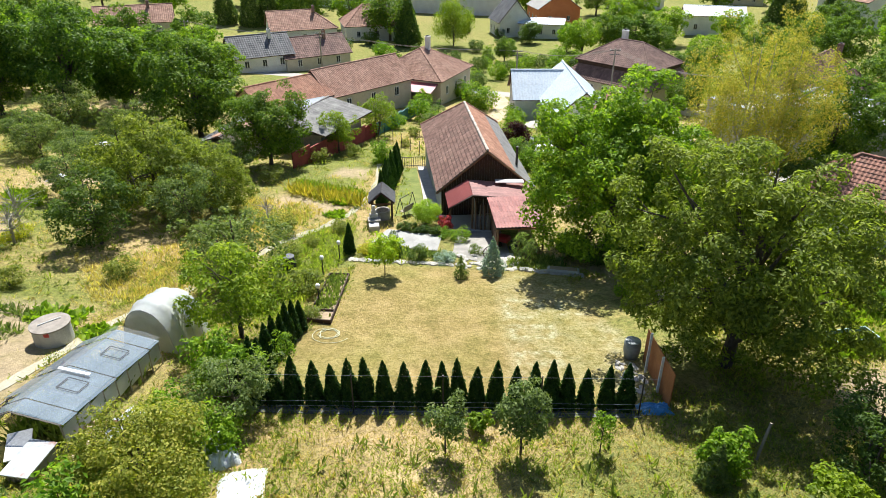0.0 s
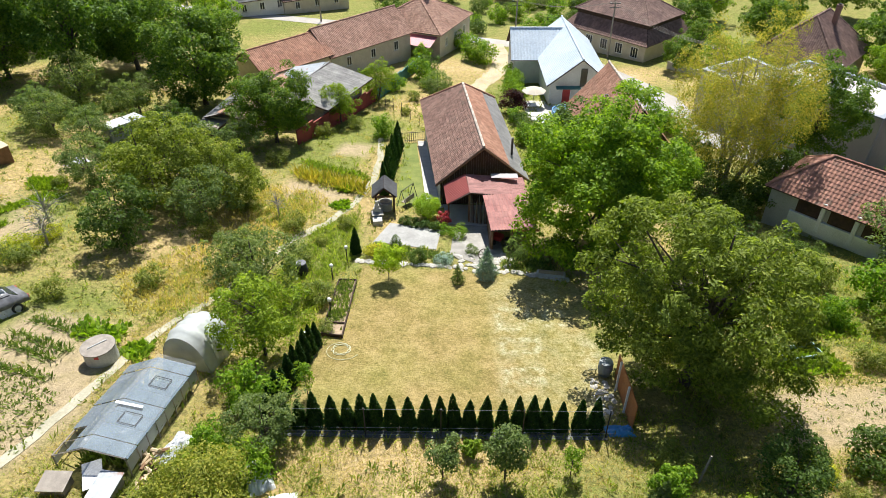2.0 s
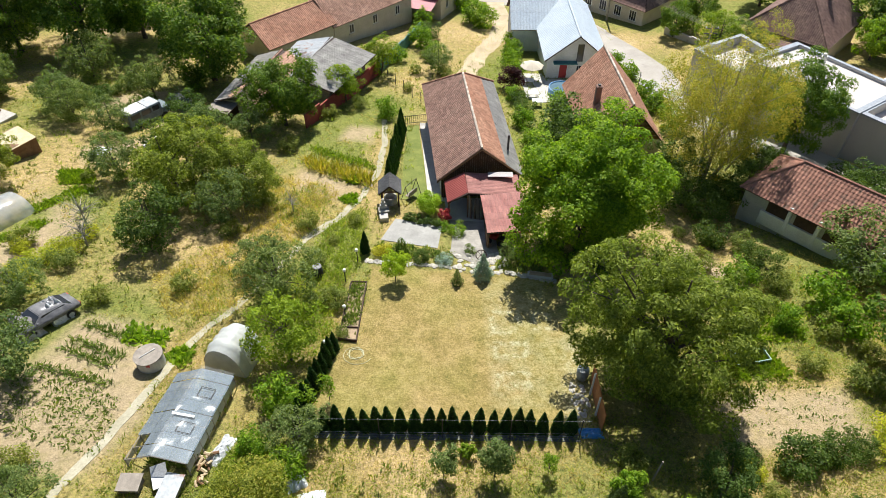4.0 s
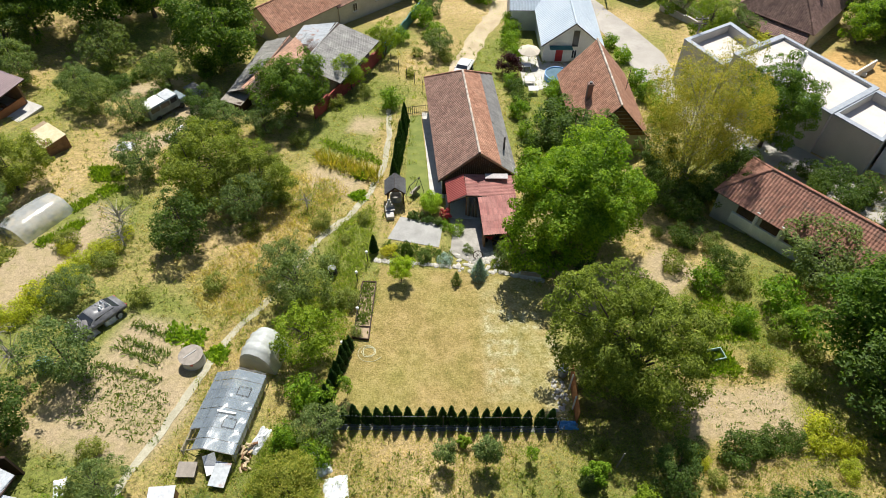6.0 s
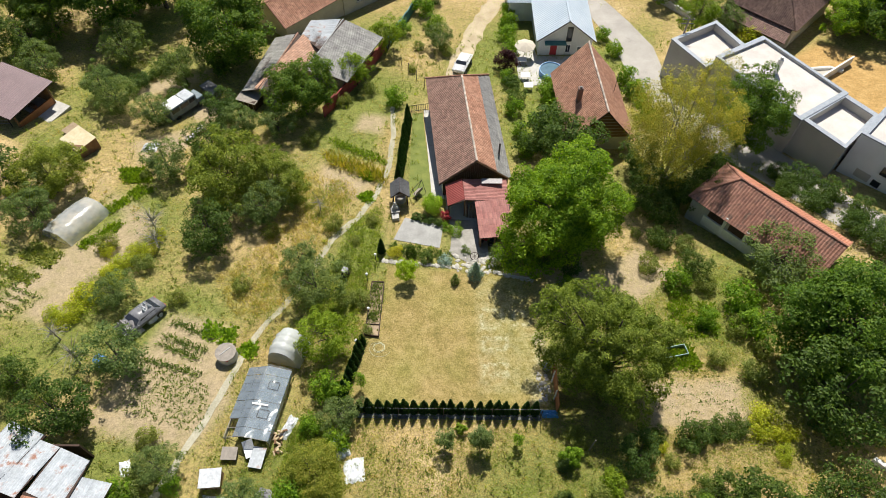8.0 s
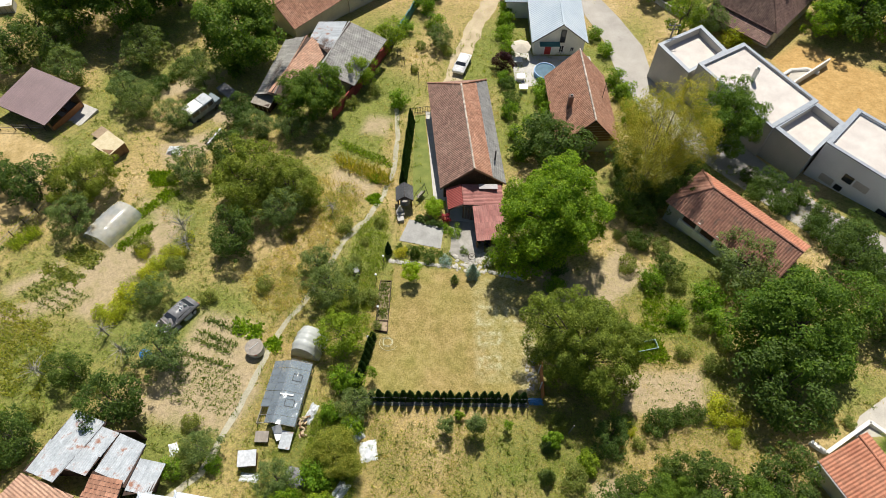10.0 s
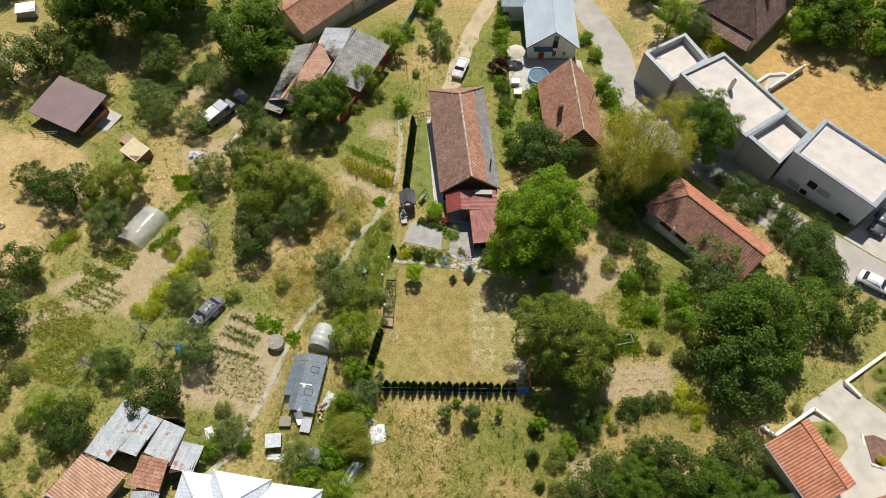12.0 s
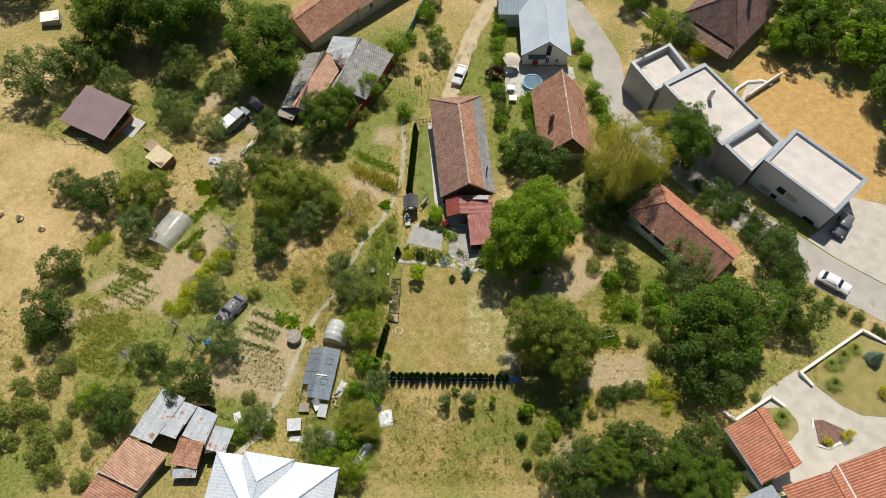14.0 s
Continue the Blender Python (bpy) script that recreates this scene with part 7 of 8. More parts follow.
# ---- vehicles ----
def car(name, label, x, y, rz, L, W, H, paint, bonnet=0.26, boot=0.12):
    """A car along its own y, nose towards -y."""
    t = root(name, label, "car", x, y, None, rz)
    c, s = math.cos(radians(rz)), math.sin(radians(rz))
    ahead = (float(gz(x - s, y + c)) - float(gz(x + s, y - c))) / 2
    t.rotation_euler = Euler((math.atan(ahead), 0, radians(rz)))
    prof = [(-0.5, 0.30), (-0.5, 0.52), (-0.47, 0.60), (-0.5 + bonnet, 0.68), (-0.5 + bonnet + 0.13, 0.97), (0.0, 1.0), (0.5 - boot - 0.12, 0.96), (0.5 - boot, 0.72), (0.49, 0.66), (0.5, 0.34)]
    bm = bmesh.new()
    rows = []
    for k, yv in enumerate(prof):
        top = yv[1] > 0.8
        w = W / 2 * (0.80 if top else 0.97 if 0 < k < 9 else 0.9)
        rows.append((yv[0] * L, yv[1] * H, w))
    left = [bm.verts.new((-w, y_, z_)) for y_, z_, w in rows]
    right = [bm.verts.new((w, y_, z_)) for y_, z_, w in rows]
    for i in range(len(rows)):
        j = (i + 1) % len(rows)
        bm.faces.new((left[i], left[j], right[j], right[i]))
    bm.faces.new(left[::-1])
    bm.faces.new(right)
    bmesh.ops.recalc_face_normals(bm, faces=bm.faces[:])
    bmesh.ops.bevel(bm, geom=bm.edges[:], offset=0.05, segments=2, affect="EDGES")
    part("body", bm, paint, t, smooth=True)
    wy0, wy1 = (-0.5 + bonnet) * L, (-0.5 + bonnet + 0.13) * L

    def sheet(nm, pts):
        bm = bmesh.new()
        a = [bm.verts.new(p) for p in pts]
        n = (a[1].co - a[0].co).cross(a[2].co - a[0].co).normalized() * 0.02
        b = [bm.verts.new(v.co - n) for v in a]
        bm.faces.new(a)
        bm.faces.new(b[::-1])
        for i in range(4):
            bm.faces.new((a[i], b[i], b[(i + 1) % 4], a[(i + 1) % 4]))
        part(nm, bm, PANE, t)
    w1, w2, e = W / 2 * 0.86, W / 2 * 0.74, 0.025
    sheet("windscreen", ((-w1, wy0 + 0.05, 0.71 * H + e), (w1, wy0 + 0.05, 0.71 * H + e), (w2, wy1 - 0.02, 0.94 * H + e), (-w2, wy1 - 0.02, 0.94 * H + e)))
    ry0, ry1 = (0.5 - boot - 0.12) * L, (0.5 - boot) * L
    sheet("rear_window", ((w1, ry1 - 0.04, 0.75 * H + e), (-w1, ry1 - 0.04, 0.75 * H + e), (-w2, ry0 + 0.03, 0.93 * H + e), (w2, ry0 + 0.03, 0.93 * H + e)))
    for sg in (-1, 1):
        sheet("side_window", tuple((sg * (W / 2 * k + 0.012), yy, zz * H) for k, yy, zz in ((0.925, wy0 + 0.25, 0.71), (0.925, ry1 - 0.25, 0.74), (0.82, ry0 - 0.02, 0.93), (0.82, wy1 + 0.08, 0.93))[::sg]))
        for wy in (-0.31, 0.31):
            wh = part("wheel", rods(((sg * W / 2 * 0.78, wy * L, 0.32), (sg * W / 2 * 1.0, wy * L, 0.32), 0.32), seg=18), RUBBER, t)
            part("rim", rods(((sg * W / 2 * 0.98, wy * L, 0.32), (sg * W / 2 * 1.01, wy * L, 0.32), 0.2), seg=14), METAL_TIN, wh)
        part("headlight", boxes((sg * W * 0.28, -0.502 * L, 0.5 * H, sg * W * 0.43, -0.47 * L, 0.58 * H), bevel=0.02), PAINT_WHITE, t)
        part("tail_light", boxes((sg * W * 0.34, 0.47 * L, 0.5 * H, sg * W * 0.45, 0.502 * L, 0.64 * H), bevel=0.02), PAINT_RED, t)
        part("mirror", boxes((sg * W * 0.47, wy0 + 0.12, 0.68 * H, sg * W * 0.55, wy0 + 0.25, 0.75 * H), bevel=0.02), paint, t)
    return t


car("estate_car", "white car parked on the grass track behind the barn", 2.55, 73.4, -18, 4.4, 1.8, 1.55, CAR_WHITE)
car("off_road_car", "dark grey off-road car parked beside the new house", 56.0, 43.2, -38, 4.4, 1.85, 1.75, CAR_GREY, 0.24, 0.06)

car("saloon_car", "white car on the lane below the new house", 51.9, 33.95, 51, 4.2, 1.75, 1.45, CAR_WHITE)
car("car_wreck", "old dark car wreck half covered with sheeting", -27.2, 29.2, -33, 4.4, 1.75, 1.45, PLASTIC_DARK)


def van(x, y, rz):
    """An old delivery van along its own y, its roof bleached white."""
    t = root("van", "derelict blue-grey van with a bleached white roof under trees", "van", x, y, None, rz)
    part("body", boxes((-0.95, -2.5, 0.45, 0.95, 1.5, 2.0), (-0.93, 1.5, 0.45, 0.93, 2.5, 1.25), bevel=0.08), VAN_BLUE, t)
    part("roof_panel", boxes((-0.9, -2.45, 2.0, 0.9, -0.2, 2.08), bevel=0.03), PAINT_WHITE, t, "bleached white roof panel")
    part("roof_panel", boxes((-0.9, -0.1, 2.0, 0.9, 1.4, 2.06), bevel=0.03), METAL_TIN, t, "rust-spotted roof panel")
    part("windscreen", boxes((-0.78, 1.5, 1.3, 0.78, 1.53, 1.9)), PANE, t)
    for sg in (-1, 1):
        for a, b in ((-2.2, -1.1), (-0.9, 0.2), (0.4, 1.2)):
            part("side_window", boxes((sg * 0.955 - 0.01, a, 1.3, sg * 0.955 + 0.01, b, 1.85)), PANE, t)
        for wy in (-1.6, 1.6):
            part("wheel", rods(((sg * 0.75, wy, 0.34), (sg * 0.97, wy, 0.34), 0.34), seg=16), RUBBER, t)
    part("bumper", boxes((-0.9, 2.5, 0.5, 0.9, 2.6, 0.7), bevel=0.03), BLACK, t)
    return t


VAN_BLUE = surface("faded_van_paint", (0.09, 0.13, 0.16), (0.20, 0.25, 0.28), 1.2, 0.5, fine=6, bump_s=0.1)
van(-32.3, 61.8, -37)

# pool and yard of the blue-roofed house
pool = root("round_pool", "round above-ground pool with a blue wall", "pool", 14.6, 72.0)
part("wall", lathe([(1.6, -0.2), (1.6, 0.9), (1.5, 0.9), (1.5, 0.7)], 28), PLASTIC_BLUE, pool)
part("water", lathe([(1.49, 0.6), (1.49, 0.78), (0.2, 0.782)], 28), WATER, pool)
draped("yard_paving", [(10.0, 78.2), (13.0, 78.2), (13.2, 76.6), (21.8, 76.4), (22.0, 73.5), (16.5, 70.2), (12.0, 69.2), (10.2, 70.5)], CONCRETE, 0.05, "grey paved yard with garden furniture", "yard")
for px, py in ((11.0, 70.8), (11.2, 68.4), (10.9, 74.6)):
    tb = root("garden_table", "small white garden table in the yard", "table", px, py)
    part("top", boxes((-0.6, -0.5, 0.7, 0.6, 0.5, 0.75), bevel=0.015), PAINT_WHITE, tb)
    for a in (-0.5, 0.5):
        for b_ in (-0.4, 0.4):
            part("leg", rods(((a, b_, 0), (a, b_, 0.7), 0.025), seg=6), PAINT_WHITE, tb)
ps = root("parasol", "beige garden parasol over the yard", "parasol", 11.3, 76.2)
part("pole", rods(((0, 0, 0), (0, 0, 2.4), 0.03), seg=6), WOOD_GREY, ps)
part("canopy", lathe([(1.5, 1.95), (1.5, 2.0), (0.75, 2.3), (0.05, 2.5)], 8), PLASTER_CREAM, ps)


# ---- poles and wires ----
def utility_pole(x, y, h, label="grey concrete utility pole with cross-arms"):
    t = root("utility_pole", label, "pole", x, y, group="power line")
    part("mast", rods(((0, 0, -0.5), (0, 0, h), 0.16, 0.10), seg=8), WOOD_GREY, t)
    for k in (0.3, 0.9):
        part("cross_arm", boxes((-0.8, -0.05, h - k - 0.05, 0.8, 0.05, h - k + 0.05)), BLACK, t)
    for a in (-0.7, 0.0, 0.7):
        part("insulator", lathe([(0.05, h - 0.25), (0.07, h - 0.15), (0.03, h - 0.05)], 8), PAINT_WHITE, t).location = (a, 0, 0)
    return Vector((x, y, float(gz(x, y)) + h - 0.1))


tops = [utility_pole(-48.0, 126.0, 8.0), utility_pole(-22.0, 120.0, 8.0), utility_pole(11.8, 105.5, 7.6), utility_pole(25.6, 99.0, 8.5), utility_pole(31.6, 73.5, 8.0)]
wires = root("power_wires", "sagging overhead wires between the poles", "wire", 0, 0, 0.0)
for a, b in zip(tops, tops[1:]):
    for off in (-0.6, -0.2, 0.2, 0.6):
        bm = bmesh.new()
        prev = None
        for i in range(11):
            p = a.lerp(b, i / 10) + Vector((off, 0, -0.9 * math.sin(math.pi * i / 10)))
            if prev is not None:
                rod(bm, prev, p, 0.012, seg=4)
            prev = p
        part("wire", bm, WOOD_GREY, wires)


# ---- the village beyond ----
def dressed(h, L, W, zw=1.0):
    for a in (-0.3, 0.0, 0.3):
        window_part(h, -W, a * L, zw, 0.9, 1.3, 180)
        window_part(h, W, a * L, zw, 0.9, 1.3, 0)
    for a in (-0.45, 0.45):
        window_part(h, a * W, -L / 2, zw, 0.9, 1.3, 270)


dressed(hip, 12.0, 6.0, 1.8)
chimney_part(hip, 0.6, 1.0, 7.2, 9.4, PLASTER_WHITE, 0.7)
dressed(upl, 15.0, 3.7, 1.2)
roof_part(hip, (-5.8, -8.8, 3.0), (5.6, -8.8, 3.0), (5.6, -6.02, 3.8), (-5.8, -6.02, 3.8), METAL_PINK, "sheet", 3.2, 0.3, label="pink sheet-metal lean-to roof")
for a in (-5.6, -2.6, 0.4, 3.0):
    part("veranda_post", boxes((a - 0.1, -8.4, -0.5, a + 0.1, -8.2, 2.55)), PAINT_WHITE, hip)
far_rows = (
    ("house", "white house with a dark grey tiled roof", -35.0, 126.0, -60, 11.0, 4.0, 3.2, 3.0, TILE_GREY, PLASTER_WHITE, (0, 0)),
    ("house", "long house with a weathered dark tile roof", -26.0, 131.0, -58, 13.0, 4.2, 3.0, 2.8, TILE_DARK, PLASTER_CREAM, (0, 0)),
    ("house", "white house with a faded red hipped roof", -33.5, 160.0, -70, 15.0, 5.0, 3.6, 3.4, TILE_PINKISH, PLASTER_WHITE, (0, 5.0)),
    ("house", "white house with faded hipped roofs", -17.5, 170.0, -75, 15.0, 5.6, 3.8, 4.0, TILE_PINKISH, PLASTER_WHITE, (5.0, 5.0)),
    ("house", "house with a faded red tile roof among trees", -70.0, 155.0, -70, 16.0, 4.5, 3.0, 3.0, TILE_PINKISH, PLASTER_CREAM, (0, 0)),
    ("house", "white house with a steep grey gable roof", 17.5, 177.0, 12, 9.0, 4.2, 4.0, 5.0, TILE_GREY, PLASTER_WHITE, (0, 0)),
    ("house", "low white house with a flat pale roof", 25.5, 174.5, 78, 11.0, 4.5, 3.6, 0.7, METAL_BLUE, PLASTER_WHITE, (0, 0)),
    ("house", "orange plastered house with a pale roof", 31.5, 196.0, 10, 11.0, 6.0, 4.5, 4.0, PLASTER_GREY, PLASTER_ORANGE, (0, 0)),
    ("house", "white house with a bright pale roof", 68.0, 172.0, 75, 14.0, 5.0, 4.5, 1.6, METAL_WHITE, PLASTER_WHITE, (0, 0)),
    ("house", "tall white house at the edge of the village", 108.0, 178.0, 15, 16.0, 6.0, 7.0, 3.0, TILE_PINKISH, PLASTER_WHITE, (0, 0)),
    ("hall", "long white hall with a pale roof", -10.0, 222.0, 80, 60.0, 9.0, 6.5, 1.6, METAL_WHITE, PLASTER_WHITE, (0, 0)),
    ("hall", "pale industrial hall behind the trees", -70.0, 232.0, 85, 40.0, 9.0, 6.0, 1.6, METAL_BLUE, PLASTER_WHITE, (0, 0)),
    ("house", "house with a red tile roof far in the village", 60.0, 215.0, 40, 14.0, 5.0, 3.8, 4.0, TILE_CLAY, PLASTER_WHITE, (0, 0)),
    ("house", "house with a red tile roof beyond the halls", 95.0, 222.0, 70, 14.0, 5.0, 3.8, 4.0, TILE_PINKISH, PLASTER_CREAM, (0, 0)))
for nm, lb, x, y, rz, L, W, ev, rise, rm, wm, hp in far_rows:
    sheet_like = rm in (METAL_BLUE, METAL_WHITE)
    hh = house(nm, lb, x, y, rz, L, W, ev, rise, rm, wm, hips=hp, kind="sheet" if sheet_like else "tile", row=4.0 if sheet_like else 0.5, col=0.6 if sheet_like else 0.42, base=-1.5)
    dressed(hh, L, W, 1.1)
    if not sheet_like:
        chimney_part(hh, 0.8, L * 0.2, ev + rise * 0.6, ev + rise + 1.0, PLASTER_WHITE if L < 13 else TILE_DARK, 0.6)
willow = tree("willow_tree", "pale green weeping willow beside the village street", "tree", 2.5, 160.0, 90, 5.2, 10.5, 1.0, LEAF_BRIGHT, 100, 60, 1.3, (0.6, 0.14), droop=2.5, flat=1.6)
cone_tree("tall_conifer", "tall dark conifer beside the village street", -8.4, 159.0, 3.6, 11.5, LEAF_DARK, 91, 4500, (0.6, 0.26), droop=0.3, shape=0.7)
sp1 = cone_tree("tall_conifer", "tall dark spruce in the village", -56.0, 176.0, 3.4, 13.0, LEAF_DARK, 92, 4000, (0.6, 0.26), droop=0.3, shape=0.8)
run_of(sp1, [(-49.0, 175.0), (-45.5, 178.0), (84.0, 172.0), (90.0, 175.0), (97.0, 172.0)], 0.9, 1.15, 11)
tree("round_tree", "small round-topped tree on a lawn", "tree", 21.2, 164.5, 93, 2.9, 5.0, 1.6, LEAF_DARK, 40, 60, 0.9, (0.35, 0.2), trunk_r=0.15)
rv = random.Random(77)
for proto, spots in ((f1, [(36.0, 151.0, 1.0), (42.0, 150.0, 1.05), (46.5, 146.0, 0.9), (-9.0, 121.0, 0.6), (14.0, 140.0, 0.6), (-62.0, 130.0, 1.1), (-50.0, 139.0, 1.1), (-75.0, 118.0, 1.2), (88.0, 150.0, 1.2), (76.0, 140.0, 1.0), (97.0, 128.0, 1.2), (62.0, 128.0, 1.0), (52.0, 104.0, 1.0),
                          (37.5, 95.5, 0.75), (34.0, 91.0, 0.6), (58.0, 112.0, 1.0), (70.0, 118.0, 1.1), (-80.0, 140.0, 1.2), (46.0, 205.0, 1.2), (80.0, 200.0, 1.3), (-40.0, 205.0, 1.2), (120.0, 200.0, 1.4), (-95.0, 190.0, 1.4), (-100.0, 160.0, 1.3), (120.0, 150.0, 1.3), (-85.0, 100.0, 1.3), (42.0, 114.0, 0.8)]),
                     (f2, [(-45.0, 120.0, 0.9), (-55.0, 112.0, 1.0), (31.0, 146.0, 0.9), (-25.0, 180.0, 1.2), (-45.0, 186.0, 1.3), (-70.0, 176.0, 1.3), (52.0, 158.0, 1.0), (64.0, 150.0, 1.0), (82.0, 118.0, 1.1), (48.0, 122.0, 0.9), (92.0, 108.0, 1.2), (-66.0, 106.0, 1.2), (100.0, 145.0, 1.2),
                          (28.0, 152.0, 0.7), (-90.0, 128.0, 1.2), (46.0, 176.0, 1.0), (56.0, 192.0, 1.1), (110.0, 120.0, 1.2), (25.0, 212.0, 1.2), (-60.0, 205.0, 1.2), (-88.0, 215.0, 1.3), (100.0, 205.0, 1.3), (-36.0, 105.0, 0.8)])):
    more(proto, [(x + rv.uniform(-1, 1), y + rv.uniform(-1, 1), s, rv.uniform(0, 6.28)) for x, y, s in spots])
more(b3, [(x, y, rv.uniform(0.8, 1.6), rv.uniform(0, 6.28)) for x, y in ((10.0, 122.0), (14.0, 124.0), (6.0, 120.5), (18.0, 122.0), (22.0, 128.0), (26.0, 131.0), (17.0, 132.0), (9.0, 134.0), (24.0, 140.0), (14.0, 150.0), (10.0, 147.0), (-12.0, 140.0), (-14.0, 146.0), (19.0, 112.0), (15.0, 112.5), (3.0, 104.0), (5.0, 98.0), (-14.0, 100.0), (-3.0, 96.0), (6.5, 96.0), (14.0, 96.0), (12.0, 93.0))])
more(b1, [(x, y, rv.uniform(0.9, 1.5), rv.uniform(0, 6.28)) for x, y in ((12.0, 126.0), (20.0, 134.0), (2.0, 138.0), (30.0, 126.0), (-6.0, 150.0), (-2.0, 126.0), (7.5, 152.0), (-26.0, 148.0), (-22.0, 150.0), (20.0, 118.0), (24.0, 121.0), (-13.0, 95.0))])

more(b1, [(rv.uniform(-60, 95), rv.uniform(112, 200), rv.uniform(0.8, 1.7), rv.uniform(0, 6.28)) for _ in range(26)])


# ---- crops, weeds and grass ----
def placed(polys, n, seed, avoid=()):
    r = np.random.default_rng(seed)
    out = []
    for p in polys:
        a = np.array(p)
        lo, hi = a.min(0), a.max(0)
        q = r.uniform(lo, hi, (n, 2))
        out.append(q[inside(p, q[:, 0], q[:, 1], 0.01) > 0.5])
    return np.concatenate(out)


def sprigs(name, label, category, pts, height, width, mat, seed, spread=0.1, lean=0.35, kind="stuff", per=3, hvar=0.5):
    """Upright blades or sprigs on the ground at pts, several to a tuft."""
    r = np.random.default_rng(seed)
    P = np.repeat(pts, per, 0) + r.normal(size=(len(pts) * per, 2)) * spread
    n = len(P)
    hgt = height * r.uniform(1 - hvar, 1 + hvar, n)
    base = np.stack([P[:, 0], P[:, 1], gz(P[:, 0], P[:, 1]) - 0.02], 1)
    d = np.stack([r.normal(size=n) * lean, r.normal(size=n) * lean, np.ones(n)], 1)
    d /= np.linalg.norm(d, axis=1, keepdims=True)
    az = r.uniform(0, 6.28, n)
    w = np.stack([np.cos(az), np.sin(az), np.zeros(n)], 1) * (width * r.uniform(0.6, 1.4, n))[:, None]
    tip = base + d * hgt[:, None]
    mid = base + d * (hgt * 0.55)[:, None]
    V = np.stack([base, mid + w, tip, mid - w], 1).reshape(-1, 3)
    k = np.arange(n) * 4
    F_ = np.stack([k, k + 1, k + 2, k, k + 2, k + 3], 1).reshape(-1, 3)
    me = bpy.data.meshes.new(name)
    me.vertices.add(len(V))
    me.vertices.foreach_set("co", V.reshape(-1).astype(np.float32))
    me.loops.add(F_.size)
    me.loops.foreach_set("vertex_index", F_.reshape(-1).astype(np.int32))
    me.polygons.add(len(F_))
    me.polygons.foreach_set("loop_start", (np.arange(len(F_)) * 3).astype(np.int32))
    me.update(calc_edges=True)
    me.materials.append(mat)
    return tagged(put(name, me), label, category, "", kind)


DRY_BLADE = leaf_material("dry_grass_blade", (0.34, 0.26, 0.10), (0.52, 0.40, 0.18), (0.62, 0.50, 0.27), 0.55)
GREEN_BLADE = leaf_material("green_grass_blade", (0.17, 0.235, 0.035), (0.28, 0.34, 0.06), (0.42, 0.45, 0.11), 0.6)
CROP_LEAF = leaf_material("potato_leaf", (0.10, 0.15, 0.04), (0.16, 0.22, 0.05), (0.24, 0.29, 0.09), 0.45)
MAIZE_LEAF = leaf_material("maize_leaf", (0.19, 0.22, 0.03), (0.34, 0.31, 0.05), (0.48, 0.38, 0.10), 0.45)
no_go = [LAWN, [(8.4, 22), (12, 22), (12, 33), (8.4, 35)], [(-4.2, 44), (0.2, 43), (-0.2, 39), (-5.4, 40.2)], [(-2.8, 47), (7.2, 47), (6.4, 66.5), (-3.2, 66)], [(0.2, 47), (7.4, 47), (7.4, 38), (0.6, 38)], [(33, 16.5), (39.2, 19), (43.6, 22), (62, 16), (62, 7), (36, 7)],
         [(28, 66), (33, 59), (45, 44), (51, 34), (62, 26), (66, 31), (64, 47), (55, 58), (40, 73), (31, 72)], [(-57, 59), (-54.7, 66), (-47, 62), (-50, 55.5)], [(-16.7, 17), (-12.7, 17), (-12.2, 24), (-16.2, 24)], [(23.5, 66), (31, 66), (30.5, 80), (28, 90), (22, 91), (24.5, 79)]] + z_sand + [FIELD]


def meadow_points(n, seed, x0, x1, y0, y1):
    r = np.random.default_rng(seed)
    q = np.stack([r.uniform(x0, x1, n), r.uniform(y0, y1, n)], 1)
    keep = np.ones(n, bool)
    for p in no_go:
        keep &= inside(p, q[:, 0], q[:, 1], 0.01) < 0.5
    for p in z_soil:
        keep &= (inside(p, q[:, 0], q[:, 1], 0.01) < 0.5) | (r.uniform(0, 1, n) < 0.06)
    q = q[keep]
    clump = np.array([noise.noise((x * 0.35, y * 0.35, 1.7)) + 0.5 * noise.noise((x * 1.1, y * 1.1, 5.0)) for x, y in q])
    return q, clump


q1, c1 = meadow_points(60000, 1, -72, 66, 6, 96)
q2, c2 = meadow_points(62000, 2, -18, 32, 8, 36)
sprigs("dry_grass", "dry straw-coloured meadow grass in tufts", "grass", np.concatenate([q1[c1 > -0.05], q2[c2 > -0.15]]), 0.16, 0.016, DRY_BLADE, 1, 0.2, 1.3)
sprigs("green_grass", "green weeds and grass in patches", "grass", np.concatenate([q1[c1 < 0.08], q2[c2 < 0.1]]), 0.2, 0.019, GREEN_BLADE, 2, 0.2, 0.8)
q3, c3 = meadow_points(9000, 3, -60, 48, 8, 80)
sprigs("tall_weeds", "taller leafy weeds standing in the meadow", "weeds", q3[c3 > 0.3], 0.42, 0.03, GREEN_BLADE, 3, 0.12, 0.5, per=9)
q4, c4 = meadow_points(16000, 4, -62, 46, 8, 82)
sprigs("weed_tufts", "olive weed tufts scattered over the dry meadow", "weeds", q4[(c4 > -0.1) & (c4 < 0.25)], 0.3, 0.05, LEAF_WILD, 21, 0.13, 1.0, per=7)
sprigs("straw_tufts", "bleached straw tufts between the fruit trees", "grass", q4[c4 < -0.2], 0.3, 0.035, DRY_BLADE, 22, 0.14, 0.9, per=7)
yp = [(-5.5 + 1.15 * i + 0.25 * math.sin(i * 3.1 + j), 9.4 + 1.2 * j + 0.25 * math.sin(j * 2.3 + i * 1.7)) for i in range(12) for j in range(8) if (i * 5 + j * 3) % 7 < 5]
sprigs("young_plants", "small dark green young plants set out in the meadow", "plants", np.array(yp), 0.42, 0.05, CROP_LEAF, 23, 0.12, 0.6, per=10)
pr = []
